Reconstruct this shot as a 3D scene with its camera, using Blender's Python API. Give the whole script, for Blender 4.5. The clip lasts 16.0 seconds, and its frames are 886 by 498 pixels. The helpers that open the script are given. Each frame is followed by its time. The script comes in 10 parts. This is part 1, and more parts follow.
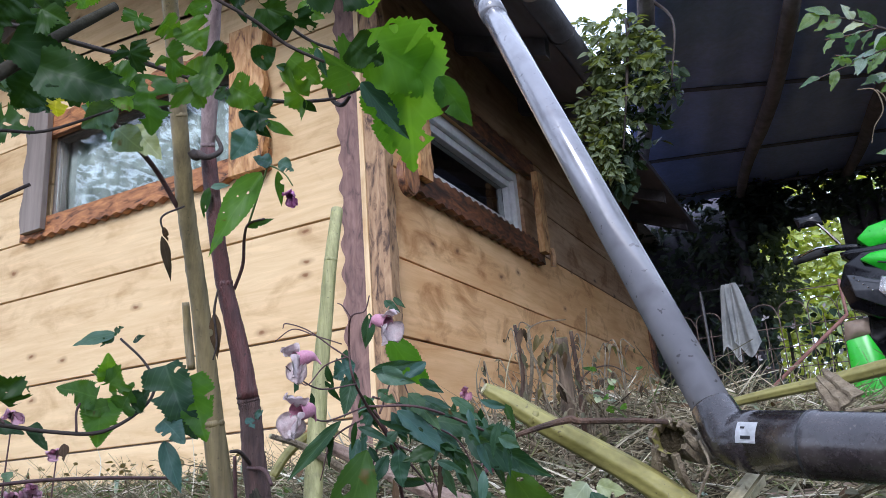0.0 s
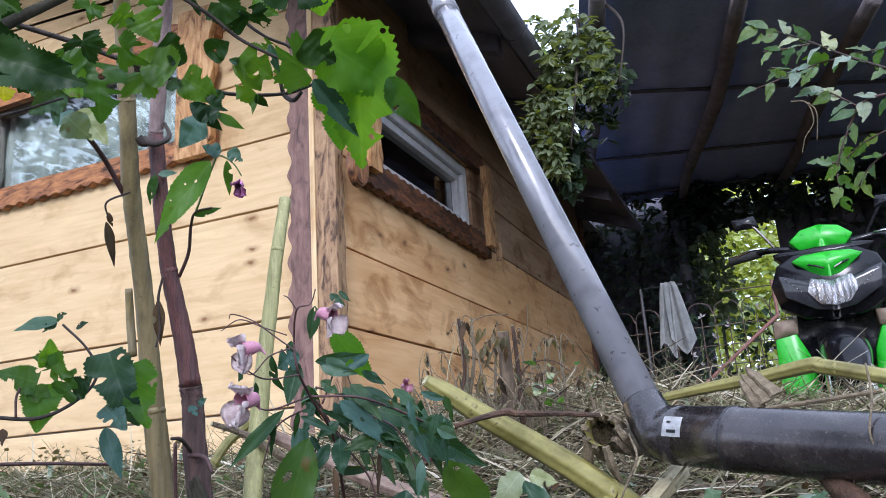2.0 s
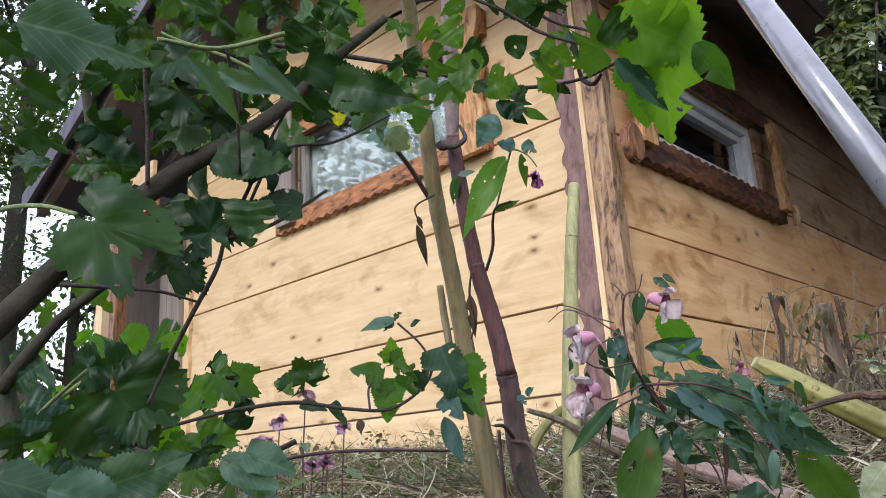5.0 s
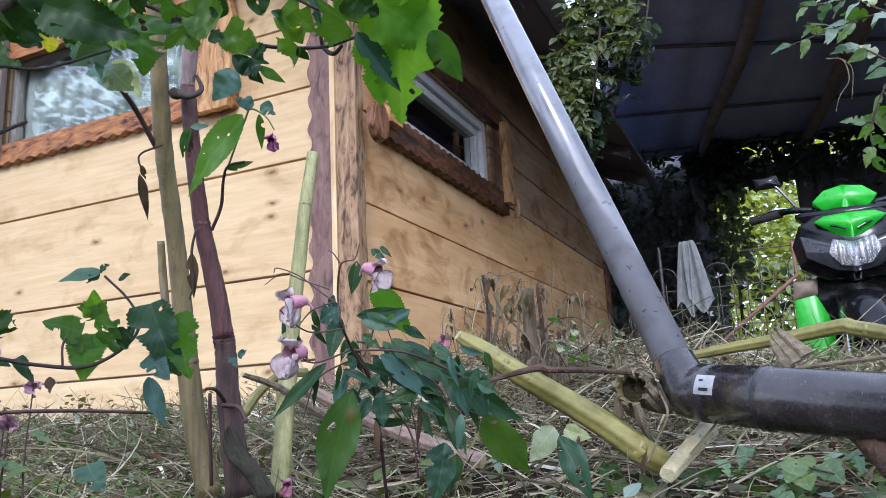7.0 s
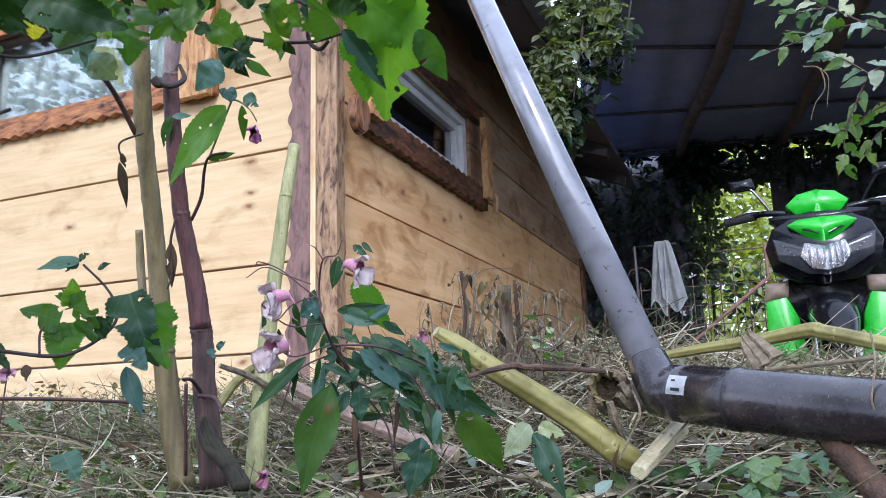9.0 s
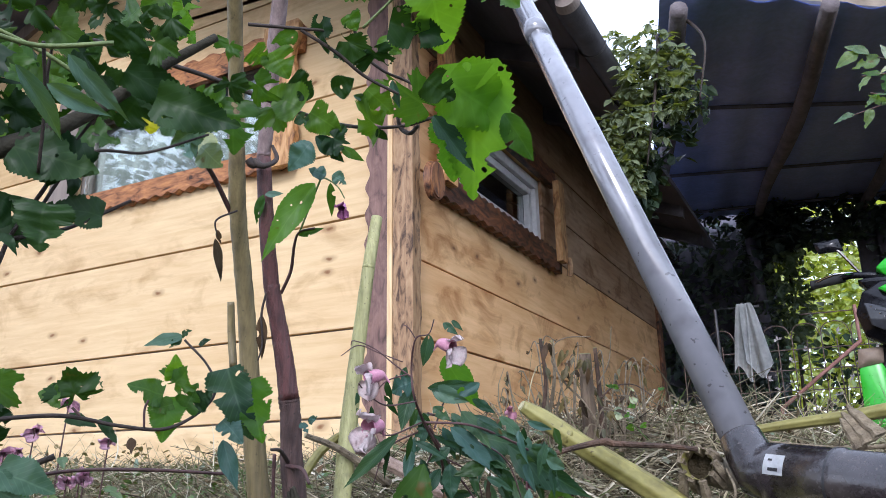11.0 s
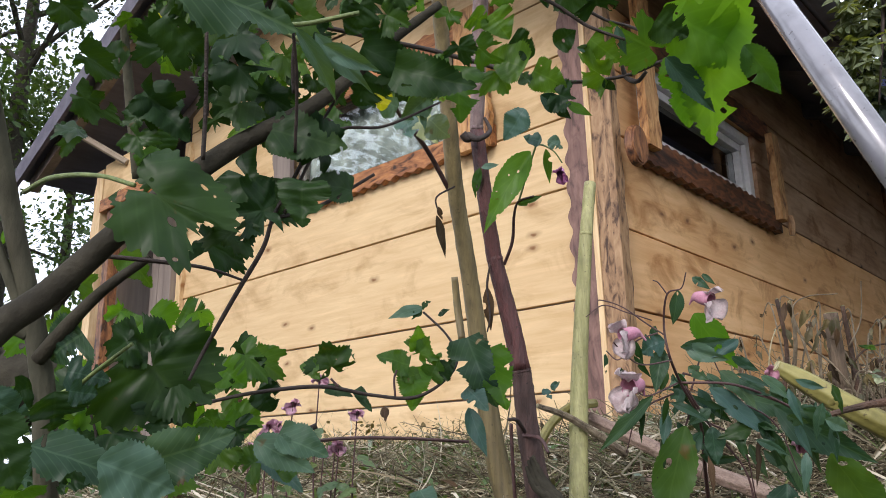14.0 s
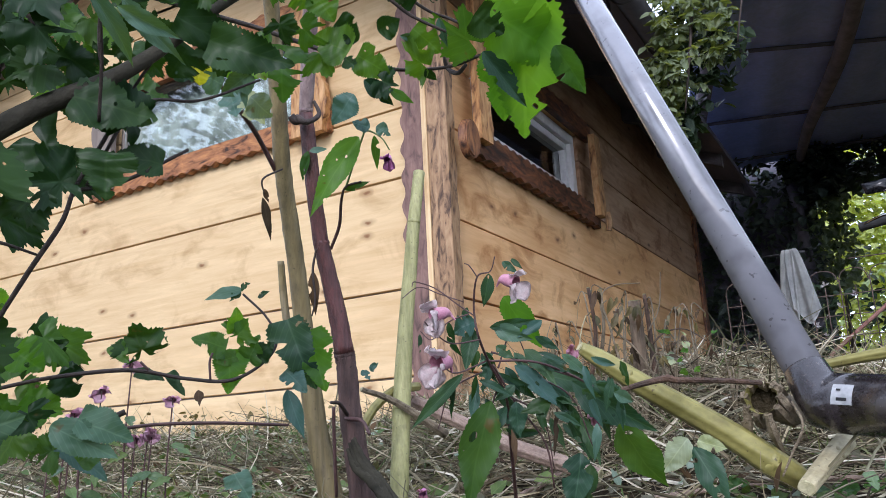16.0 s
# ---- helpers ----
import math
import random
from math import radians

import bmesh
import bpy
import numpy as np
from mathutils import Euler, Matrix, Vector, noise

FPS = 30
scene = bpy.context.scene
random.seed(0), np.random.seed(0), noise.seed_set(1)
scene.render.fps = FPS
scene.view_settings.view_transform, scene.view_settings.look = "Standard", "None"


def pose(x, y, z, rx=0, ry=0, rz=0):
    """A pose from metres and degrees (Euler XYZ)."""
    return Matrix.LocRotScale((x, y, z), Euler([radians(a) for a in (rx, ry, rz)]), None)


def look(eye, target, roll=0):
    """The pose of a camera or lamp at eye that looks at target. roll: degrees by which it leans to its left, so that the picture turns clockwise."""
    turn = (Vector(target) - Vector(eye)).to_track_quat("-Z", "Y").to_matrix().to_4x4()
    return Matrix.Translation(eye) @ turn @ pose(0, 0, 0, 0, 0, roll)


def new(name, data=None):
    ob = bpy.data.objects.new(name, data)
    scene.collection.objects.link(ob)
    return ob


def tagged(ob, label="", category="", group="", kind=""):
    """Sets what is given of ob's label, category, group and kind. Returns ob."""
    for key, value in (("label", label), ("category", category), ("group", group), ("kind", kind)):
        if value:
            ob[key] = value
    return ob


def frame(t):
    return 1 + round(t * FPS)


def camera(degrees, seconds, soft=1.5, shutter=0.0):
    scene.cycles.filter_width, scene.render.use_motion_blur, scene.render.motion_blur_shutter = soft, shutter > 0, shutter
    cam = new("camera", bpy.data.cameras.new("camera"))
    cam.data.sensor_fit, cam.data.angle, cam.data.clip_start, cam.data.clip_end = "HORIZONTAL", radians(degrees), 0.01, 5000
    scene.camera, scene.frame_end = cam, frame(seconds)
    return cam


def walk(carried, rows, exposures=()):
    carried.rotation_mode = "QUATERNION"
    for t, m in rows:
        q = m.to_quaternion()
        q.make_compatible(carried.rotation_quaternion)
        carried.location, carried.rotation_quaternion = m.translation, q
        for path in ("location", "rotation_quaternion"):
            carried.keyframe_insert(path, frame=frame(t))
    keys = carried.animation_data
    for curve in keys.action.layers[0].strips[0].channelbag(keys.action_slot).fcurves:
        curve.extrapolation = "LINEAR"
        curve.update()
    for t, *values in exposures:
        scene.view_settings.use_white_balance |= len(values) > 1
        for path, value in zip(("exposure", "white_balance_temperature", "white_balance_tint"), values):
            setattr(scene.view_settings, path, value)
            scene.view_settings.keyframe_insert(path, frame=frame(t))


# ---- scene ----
EXPOSURE = 0.18
cam = camera(60.0, 16.0, soft=0.55)
PATH = [
    (0.0, (1.1452, -1.9171, 0.3031), (0.7160, -1.0596, 0.5869), -4.51),
    (0.5, (1.1498, -1.9192, 0.3036), (0.7599, -1.0399, 0.5770), -4.18),
    (1.0, (1.1529, -1.9237, 0.3030), (0.7756, -1.0378, 0.5728), -4.22),
    (1.5, (1.1521, -1.9296, 0.3027), (0.7842, -1.0398, 0.5728), -4.14),
    (2.0, (1.1545, -1.9320, 0.3022), (0.7843, -1.0424, 0.5698), -3.93),
    (2.5, (1.1467, -1.9341, 0.2995), (0.7464, -1.0528, 0.5508), -3.25),
    (3.0, (1.1356, -1.9397, 0.2993), (0.6705, -1.0854, 0.5312), -2.78),
    (3.5, (1.1306, -1.9471, 0.3006), (0.5831, -1.1426, 0.5307), -2.08),
    (3.7, (1.1300, -1.9510, 0.3014), (0.5155, -1.1976, 0.5355), -1.98),
    (5.8, (1.1243, -1.9367, 0.3115), (0.4586, -1.2410, 0.5814), -3.64),
    (6, (1.1278, -1.9355, 0.3097), (0.5033, -1.1991, 0.5701), -3.16),
    (6.5, (1.1352, -1.9303, 0.3053), (0.6512, -1.0853, 0.5327), -3.45),
    (7, (1.1377, -1.9403, 0.3035), (0.7428, -1.0466, 0.5165), -2.93),
    (7.5, (1.1403, -1.9468, 0.3029), (0.7673, -1.0432, 0.5133), -2.51),
    (8, (1.1417, -1.9504, 0.3037), (0.7776, -1.0421, 0.5096), -2.26),
    (8.2, (1.1423, -1.9522, 0.3035), (0.7805, -1.0433, 0.5110), -2.37),
    (10.3, (1.1284, -1.9370, 0.3089), (0.7417, -1.0353, 0.5027), -0.64),
    (10.5, (1.1299, -1.9458, 0.3058), (0.7346, -1.0492, 0.5057), -0.88),
    (11.0, (1.1319, -1.9635, 0.3149), (0.6897, -1.1122, 0.5974), -0.98),
    (11.5, (1.1271, -1.9689, 0.3199), (0.6570, -1.1539, 0.6586), -1.24),
    (12.0, (1.1257, -1.9710, 0.3201), (0.6350, -1.1760, 0.6769), -1.42),
    (12.5, (1.1130, -1.9738, 0.3134), (0.5537, -1.2118, 0.6396), -0.27),
    (13.0, (1.1007, -1.9676, 0.3084), (0.4895, -1.2340, 0.6054), -0.02),
    (13.5, (1.0967, -1.9655, 0.3086), (0.4408, -1.2624, 0.5834), -0.15),
    (14.0, (1.0995, -1.9655, 0.3070), (0.4461, -1.2549, 0.5677), -1.16),
    (14.5, (1.1104, -1.9667, 0.3014), (0.5294, -1.1941, 0.5576), -2.33),
    (15.0, (1.1144, -1.9694, 0.3003), (0.5997, -1.1501, 0.5530), -2.89),
    (15.5, (1.1135, -1.9659, 0.2991), (0.6151, -1.1335, 0.5412), -2.58),
    (16.0, (1.1131, -1.9630, 0.3000), (0.6250, -1.1238, 0.5399), -2.98),
]
# time, stops, white balance in kelvin
STOPS = [(0.0, 0.0, 5640), (0.5, 0.04, 5640), (2.0, 0.1, 5690), (3.5, 0.06, 6140), (6.0, 0.0, 6040), (6.5, 0.02, 5790), (7.5, 0.18, 5490), (8.0, 0.2, 5490), (10.5, 0.25, 5690), (11.0, 0.15, 5790), (11.5, -0.12, 5990), (12.5, -0.2, 6440), (13.5, -0.15, 6590), (14.0, -0.12, 6540), (15.0, 0.02, 5940), (16.0, 0.04, 5840)]
walk(cam, [(t, look(e, a, r)) for t, e, a, r in PATH], [(t, EXPOSURE + s, k, 19) for t, s, k in STOPS])

# ---- world and sun ----
SUN_EL, SUN_AZ = radians(31), radians(163)   # compass angle, clockwise from +y
world = bpy.data.worlds.new("world")
scene.world = world
world.use_nodes = True
wn = world.node_tree.nodes
wl = world.node_tree.links
sky = wn.new("ShaderNodeTexSky")
sky.sky_type = "NISHITA"
sky.sun_disc = False
sky.sun_elevation, sky.sun_rotation = SUN_EL, SUN_AZ
sky.air_density, sky.dust_density, sky.ozone_density = 1.0, 1.5, 1.5
haze = wn.new("ShaderNodeHueSaturation")     # thin even cloud takes the blue out of the sky
haze.inputs["Saturation"].default_value = 0.55
wl.new(sky.outputs[0], haze.inputs["Color"])
cloud = wn.new("ShaderNodeMix")              # even white overcast over the clear sky
cloud.data_type = "RGBA"
cloud.inputs[0].default_value = 0.72
cloud.inputs[7].default_value = (4.3, 4.75, 5.3, 1)
wl.new(haze.outputs[0], cloud.inputs[6])
wl.new(cloud.outputs[2], wn["Background"].inputs[0])
wn["Background"].inputs[1].default_value = 0.34
sun = new("sun", bpy.data.lights.new("sun", "SUN"))
sun.data.energy, sun.data.angle, sun.data.color = 1.6, radians(16), (1.0, 0.97, 0.92)
sun_dir = Vector((math.sin(SUN_AZ) * math.cos(SUN_EL), math.cos(SUN_AZ) * math.cos(SUN_EL), math.sin(SUN_EL)))
sun.matrix_world = look(sun_dir * 20, (0, 0, 0))


# ---- material helpers ----
def material(name, rough=0.6, metal=0.0, spec=0.5):
    m = bpy.data.materials.new(name)
    m.use_nodes = True
    b = m.node_tree.nodes["Principled BSDF"]
    b.inputs["Roughness"].default_value = rough
    b.inputs["Metallic"].default_value = metal
    b.inputs["Specular IOR Level"].default_value = spec
    return m, m.node_tree.nodes, m.node_tree.links, b


def ramp(nodes, stops, interp="LINEAR"):
    r = nodes.new("ShaderNodeValToRGB")
    r.color_ramp.interpolation = interp
    e = r.color_ramp.elements
    while len(e) < len(stops):
        e.new(0.5)
    for k, (p, c) in zip(e, stops):
        k.position, k.color = p, (*c, 1) if len(c) == 3 else c
    return r


def noise_tex(nodes, links, coord, scale, detail=4.0, stretch=(1, 1, 1), rough=0.55, distort=0.0):
    mp = nodes.new("ShaderNodeMapping")
    mp.inputs["Scale"].default_value = stretch
    links.new(coord, mp.inputs["Vector"])
    n = nodes.new("ShaderNodeTexNoise")
    n.inputs["Scale"].default_value, n.inputs["Detail"].default_value = scale, detail
    n.inputs["Roughness"].default_value, n.inputs["Distortion"].default_value = rough, distort
    links.new(mp.outputs[0], n.inputs["Vector"])
    return n


def mixc(nodes, links, a, b, fac, mode="MIX"):
    m = nodes.new("ShaderNodeMix")
    m.data_type, m.blend_type = "RGBA", mode
    for v, i in ((fac, 0), (a, 6), (b, 7)):
        if hasattr(v, "is_output"):
            links.new(v, m.inputs[i])
        elif i == 0:
            m.inputs[0].default_value = v
        else:
            m.inputs[i].default_value = (*v, 1)
    return m.outputs[2]


def bump(nodes, links, bsdf, height, strength=0.3, dist=0.01):
    b = nodes.new("ShaderNodeBump")
    b.inputs["Strength"].default_value, b.inputs["Distance"].default_value = strength, dist
    links.new(height, b.inputs["Height"])
    links.new(b.outputs[0], bsdf.inputs["Normal"])


def random_shift(nodes, links, coord, amount=7.0):
    oi = nodes.new("ShaderNodeObjectInfo")
    ml = nodes.new("ShaderNodeMath")
    ml.operation = "MULTIPLY"
    ml.inputs[1].default_value = amount
    links.new(oi.outputs["Random"], ml.inputs[0])
    ad = nodes.new("ShaderNodeVectorMath")
    ad.operation = "ADD"
    links.new(coord, ad.inputs[0])
    links.new(ml.outputs[0], ad.inputs[1])
    return ad.outputs[0], oi.outputs["Random"]


def planed_wood(name, light, dark, knot, along, across, grain=1.0, stain=0.25, smudge=0.48):
    """Planed spruce boards: long grain, small knots, each board a little different. along: the axis of the grain; across: the axis through the wall."""
    m, n, l, b = material(name, 0.62, spec=0.3)
    tc = n.new("ShaderNodeTexCoord").outputs["Object"]
    co, rnd = random_shift(n, l, tc)
    st = [1.0, 1.0, 1.0]
    st[along] = 0.09
    g = noise_tex(n, l, co, 42 * grain, 6, st, 0.62, 0.5)
    s2 = [1.0, 1.0, 1.0]
    s2[along] = 0.3
    broad = noise_tex(n, l, co, 5.0, 3, s2)
    r = ramp(n, [(0.30, dark), (0.55, light), (0.75, tuple(min(1, c * 1.12) for c in light))])
    l.new(g.outputs[0], r.inputs[0])
    r2 = ramp(n, [(0.32, (0.70, 0.56, 0.42)), (0.60, (1, 1, 1))])
    l.new(broad.outputs[0], r2.inputs[0])
    col = mixc(n, l, r.outputs[0], r2.outputs[0], stain, "MULTIPLY")
    # smoky smudges left by wet planing
    s3 = [1.0, 1.0, 1.0]
    s3[along] = 0.55
    smoke = noise_tex(n, l, co, 8.0, 6, s3, 0.62, 0.6)
    sr = ramp(n, [(0.51, (1, 1, 1)), (0.68, (0.55, 0.43, 0.31))])
    l.new(smoke.outputs[0], sr.inputs[0])
    col = mixc(n, l, col, sr.outputs[0], smudge, "MULTIPLY")
    # knots: flattened cells
    mp = n.new("ShaderNodeMapping")
    sc = [11.0, 11.0, 11.0]
    sc[along], sc[across] = 5.2, 0.01
    mp.inputs["Scale"].default_value = sc
    wob = noise_tex(n, l, co, 14, 2)
    va = n.new("ShaderNodeVectorMath")
    va.operation = "MULTIPLY_ADD"
    l.new(wob.outputs["Color"], va.inputs[0])
    va.inputs[1].default_value = (0.03, 0.03, 0.03)
    l.new(co, va.inputs[2])
    l.new(va.outputs[0], mp.inputs[0])
    v = n.new("ShaderNodeTexVoronoi")
    v.voronoi_dimensions = "2D"
    v.inputs["Scale"].default_value = 1.0
    ks, kc = n.new("ShaderNodeSeparateXYZ"), n.new("ShaderNodeCombineXYZ")
    l.new(mp.outputs[0], ks.inputs[0])
    l.new(ks.outputs[1 if across == 0 else 0], kc.inputs[0])
    l.new(ks.outputs[2], kc.inputs[1])
    l.new(kc.outputs[0], v.inputs["Vector"])
    kr = ramp(n, [(0.02, (0.95,) * 3), (0.06, (0.75,) * 3), (0.08, (0.45,) * 3), (0.20, (0,) * 3)])
    l.new(v.outputs["Distance"], kr.inputs[0])
    # only some of the cells carry a knot
    sep = n.new("ShaderNodeSeparateColor")
    l.new(v.outputs["Color"], sep.inputs[0])
    gt = n.new("ShaderNodeMath")
    gt.operation = "GREATER_THAN"
    gt.inputs[1].default_value = 0.86
    l.new(sep.outputs[0], gt.inputs[0])
    km = n.new("ShaderNodeMath")
    km.operation = "MULTIPLY"
    l.new(kr.outputs[0], km.inputs[0])
    l.new(gt.outputs[0], km.inputs[1])
    col = mixc(n, l, col, knot, km.outputs[0])
    tone = ramp(n, [(0.0, (0.84, 0.80, 0.74)), (1.0, (1.0, 1.0, 1.0))])
    l.new(rnd, tone.inputs[0])
    col = mixc(n, l, col, tone.outputs[0], 1.0, "MULTIPLY")
    l.new(col, b.inputs["Base Color"])
    bump(n, l, b, g.outputs[0], 0.25, 0.004)
    return m


def scorched_wood(name, pale, mid, black, along, bias=0.0, rough=0.5):
    """Flame-scorched and varnished board with darker figure along the grain."""
    m, n, l, b = material(name, rough, spec=0.45)
    tc = n.new("ShaderNodeTexCoord").outputs["Object"]
    co, rnd = random_shift(n, l, tc)
    st = [1.0, 1.0, 1.0]
    st[along] = 0.35
    g = noise_tex(n, l, co, 30, 5, st, 0.6, 1.2)
    st2 = [1.0, 1.0, 1.0]
    st2[along] = 0.12
    f = noise_tex(n, l, co, 90, 4, st2, 0.6)
    r = ramp(n, [(0.36 + bias, black), (0.50 + bias, mid), (0.68 + bias, pale)])
    l.new(g.outputs[0], r.inputs[0])
    fr = ramp(n, [(0.3, (0.65, 0.6, 0.55)), (0.7, (1, 1, 1))])
    l.new(f.outputs[0], fr.inputs[0])
    col = mixc(n, l, r.outputs[0], fr.outputs[0], 0.8, "MULTIPLY")
    l.new(col, b.inputs["Base Color"])
    bump(n, l, b, f.outputs[0], 0.5, 0.004)
    return m


def mottled(name, c1, c2, scale, rough=0.7, metal=0.0, bump_s=0.3, bump_d=0.005, stretch=(1, 1, 1), spec=0.5, detail=5, specks=0.0, speck_scale=90, speck_col=(0.02, 0.014, 0.01)):
    m, n, l, b = material(name, rough, metal, spec)
    tc = n.new("ShaderNodeTexCoord").outputs["Object"]
    co, rnd = random_shift(n, l, tc)
    a = noise_tex(n, l, co, scale, detail, stretch)
    f = noise_tex(n, l, co, scale * 6, 4, stretch)
    r = ramp(n, [(0.3, c1), (0.7, c2)])
    l.new(a.outputs[0], r.inputs[0])
    fr = ramp(n, [(0.3, (0.7, 0.7, 0.7)), (0.65, (1, 1, 1))])
    l.new(f.outputs[0], fr.inputs[0])
    col = mixc(n, l, r.outputs[0], fr.outputs[0], 0.6, "MULTIPLY")
    if specks:
        sk = noise_tex(n, l, co, speck_scale, 2)
        blot = noise_tex(n, l, co, speck_scale / 6, 3)
        k1 = ramp(n, [(0.66, (0,) * 3), (0.72, (1,) * 3)])
        k2 = ramp(n, [(0.52, (0,) * 3), (0.75, (0.7,) * 3)])
        l.new(sk.outputs[0], k1.inputs[0])
        l.new(blot.outputs[0], k2.inputs[0])
        mx = n.new("ShaderNodeMath")
        mx.operation = "MAXIMUM"
        l.new(k1.outputs[0], mx.inputs[0])
        l.new(k2.outputs[0], mx.inputs[1])
        ms = n.new("ShaderNodeMath")
        ms.operation = "MULTIPLY"
        ms.inputs[1].default_value = specks
        l.new(mx.outputs[0], ms.inputs[0])
        col = mixc(n, l, col, speck_col, ms.outputs[0])
    l.new(col, b.inputs["Base Color"])
    rr = n.new("ShaderNodeMapRange")
    rr.inputs[3].default_value, rr.inputs[4].default_value = max(rough - 0.12, 0.03), min(rough + 0.15, 1)
    l.new(f.outputs[0], rr.inputs[0])
    l.new(rr.outputs[0], b.inputs["Roughness"])
    if bump_s:
        bump(n, l, b, f.outputs[0], bump_s, bump_d)
    return m


def leafy(name, dark, light, rough=0.42, trans=0.35, veins=8.0, holes=False, vein_mix=0.22):
    """A thin leaf: veins from the leaf's own length and width, blotches, and light passing through."""
    m, n, l, b = material(name, rough, spec=0.22)
    uv = n.new("ShaderNodeUVMap").outputs[0]
    tc = n.new("ShaderNodeTexCoord").outputs["Object"]
    co, rnd = random_shift(n, l, tc)
    sp = n.new("ShaderNodeSeparateXYZ")
    l.new(uv, sp.inputs[0])

    def mth(op, a, c):
        k = n.new("ShaderNodeMath")
        k.operation = op
        for i, q in enumerate((a, c)):
            if hasattr(q, "is_output"):
                l.new(q, k.inputs[i])
            else:
                k.inputs[i].default_value = q
        return k.outputs[0]
    side = mth("ABSOLUTE", mth("SUBTRACT", sp.outputs[1], 0.5), 0)
    phase = mth("MULTIPLY", mth("SUBTRACT", sp.outputs[0], mth("MULTIPLY", side, 0.75)), veins)
    tri = mth("ABSOLUTE", mth("SUBTRACT", mth("FRACT", phase, 0), 0.5), 0)
    vr = ramp(n, [(0.36, (0,) * 3), (0.49, (1,) * 3)])
    l.new(tri, vr.inputs[0])
    mr = ramp(n, [(0.012, (1,) * 3), (0.03, (0,) * 3)])
    l.new(side, mr.inputs[0])
    vein = mth("MAXIMUM", mth("MULTIPLY", vr.outputs[0], 0.55), mr.outputs[0])
    a = noise_tex(n, l, co, 22, 4)
    r = ramp(n, [(0.3, dark), (0.72, light)])
    l.new(a.outputs[0], r.inputs[0])
    pale = tuple(min(1, c * 1.5 + 0.03) for c in light)
    col = mixc(n, l, r.outputs[0], pale, mth("MULTIPLY", vein, vein_mix))
    tone = ramp(n, [(0, (0.62, 0.72, 0.75)), (0.5, (1, 1, 1)), (1, (1.25, 1.15, 0.85))])
    l.new(rnd, tone.inputs[0])
    col = mixc(n, l, col, tone.outputs[0], 1.0, "MULTIPLY")
    sp2 = noise_tex(n, l, co, 60, 3)
    sr = ramp(n, [(0.70, (0,) * 3), (0.76, (1,) * 3)])
    l.new(sp2.outputs[0], sr.inputs[0])
    col = mixc(n, l, col, (0.10, 0.06, 0.02), mth("MULTIPLY", sr.outputs[0], 0.7))
    l.new(col, b.inputs["Base Color"])
    h = mth("SUBTRACT", mth("MULTIPLY", noise_tex(n, l, co, 90, 3).outputs[0], 0.5), vein)
    bump(n, l, b, h, 0.10, 0.0007)
    tr = n.new("ShaderNodeBsdfTranslucent")
    tcol = mixc(n, l, col, (1.0, 1.0, 0.25), 1.0, "MULTIPLY")
    bright = mixc(n, l, tcol, (2.3, 2.2, 1.2), 1.0, "MULTIPLY")
    l.new(bright, tr.inputs[0])
    mx = n.new("ShaderNodeMixShader")
    mx.inputs[0].default_value = trans
    l.new(b.outputs[0], mx.inputs[1])
    l.new(tr.outputs[0], mx.inputs[2])
    l.new(mx.outputs[0], n["Material Output"].inputs[0])
    if holes:
        hn = noise_tex(n, l, co, 85, 1)
        hr = ramp(n, [(0.70, (1,) * 3), (0.71, (0,) * 3)])
        l.new(hn.outputs[0], hr.inputs[0])
        tp = n.new("ShaderNodeBsdfTransparent")
        m2 = n.new("ShaderNodeMixShader")
        l.new(hr.outputs[0], m2.inputs[0])
        l.new(tp.outputs[0], m2.inputs[1])
        l.new(mx.outputs[0], m2.inputs[2])
        l.new(m2.outputs[0], n["Material Output"].inputs[0])
    return m


def strawy(name, stops, rough=0.75, trans=0.0):
    """Colour chosen strand by strand."""
    m, n, l, b = material(name, rough, spec=0.25)
    ge = n.new("ShaderNodeNewGeometry")
    r = ramp(n, stops)
    l.new(ge.outputs["Random Per Island"], r.inputs[0])
    tc = n.new("ShaderNodeTexCoord").outputs["Object"]
    a = noise_tex(n, l, tc, 60, 3)
    fr = ramp(n, [(0.3, (0.6, 0.6, 0.6)), (0.7, (1, 1, 1))])
    l.new(a.outputs[0], fr.inputs[0])
    col = mixc(n, l, r.outputs[0], fr.outputs[0], 0.7, "MULTIPLY")
    l.new(col, b.inputs["Base Color"])
    if trans:
        tr = n.new("ShaderNodeBsdfTranslucent")
        l.new(col, tr.inputs[0])
        mx = n.new("ShaderNodeMixShader")
        mx.inputs[0].default_value = trans
        l.new(b.outputs[0], mx.inputs[1])
        l.new(tr.outputs[0], mx.inputs[2])
        l.new(mx.outputs[0], n["Material Output"].inputs[0])
    return m


# ---- geometry helpers ----
def mesh_of(name, bm, mats, smooth=False):
    me = bpy.data.meshes.new(name)
    bm.normal_update()
    bm.to_mesh(me)
    bm.free()
    for mt in (mats if isinstance(mats, (list, tuple)) else [mats]):
        me.materials.append(mt)
    if smooth:
        me.polygons.foreach_set("use_smooth", [True] * len(me.polygons))
    return me


def part(name, bm, mat, parent, label="", smooth=False):
    ob = new(name, mesh_of(name, bm, mat, smooth))
    ob.parent = parent
    if label:
        ob["label"] = label
    return ob


def thing(name, label, category, kind="", group="", at=(0, 0, 0)):
    ob = new(name)
    ob.empty_display_size = 0.05
    ob.location = at
    return tagged(ob, label, category, group, kind)


def solid(name, bm, mat, label, category, kind="", group="", smooth=False):
    return tagged(new(name, mesh_of(name, bm, mat, smooth)), label, category, group, kind)


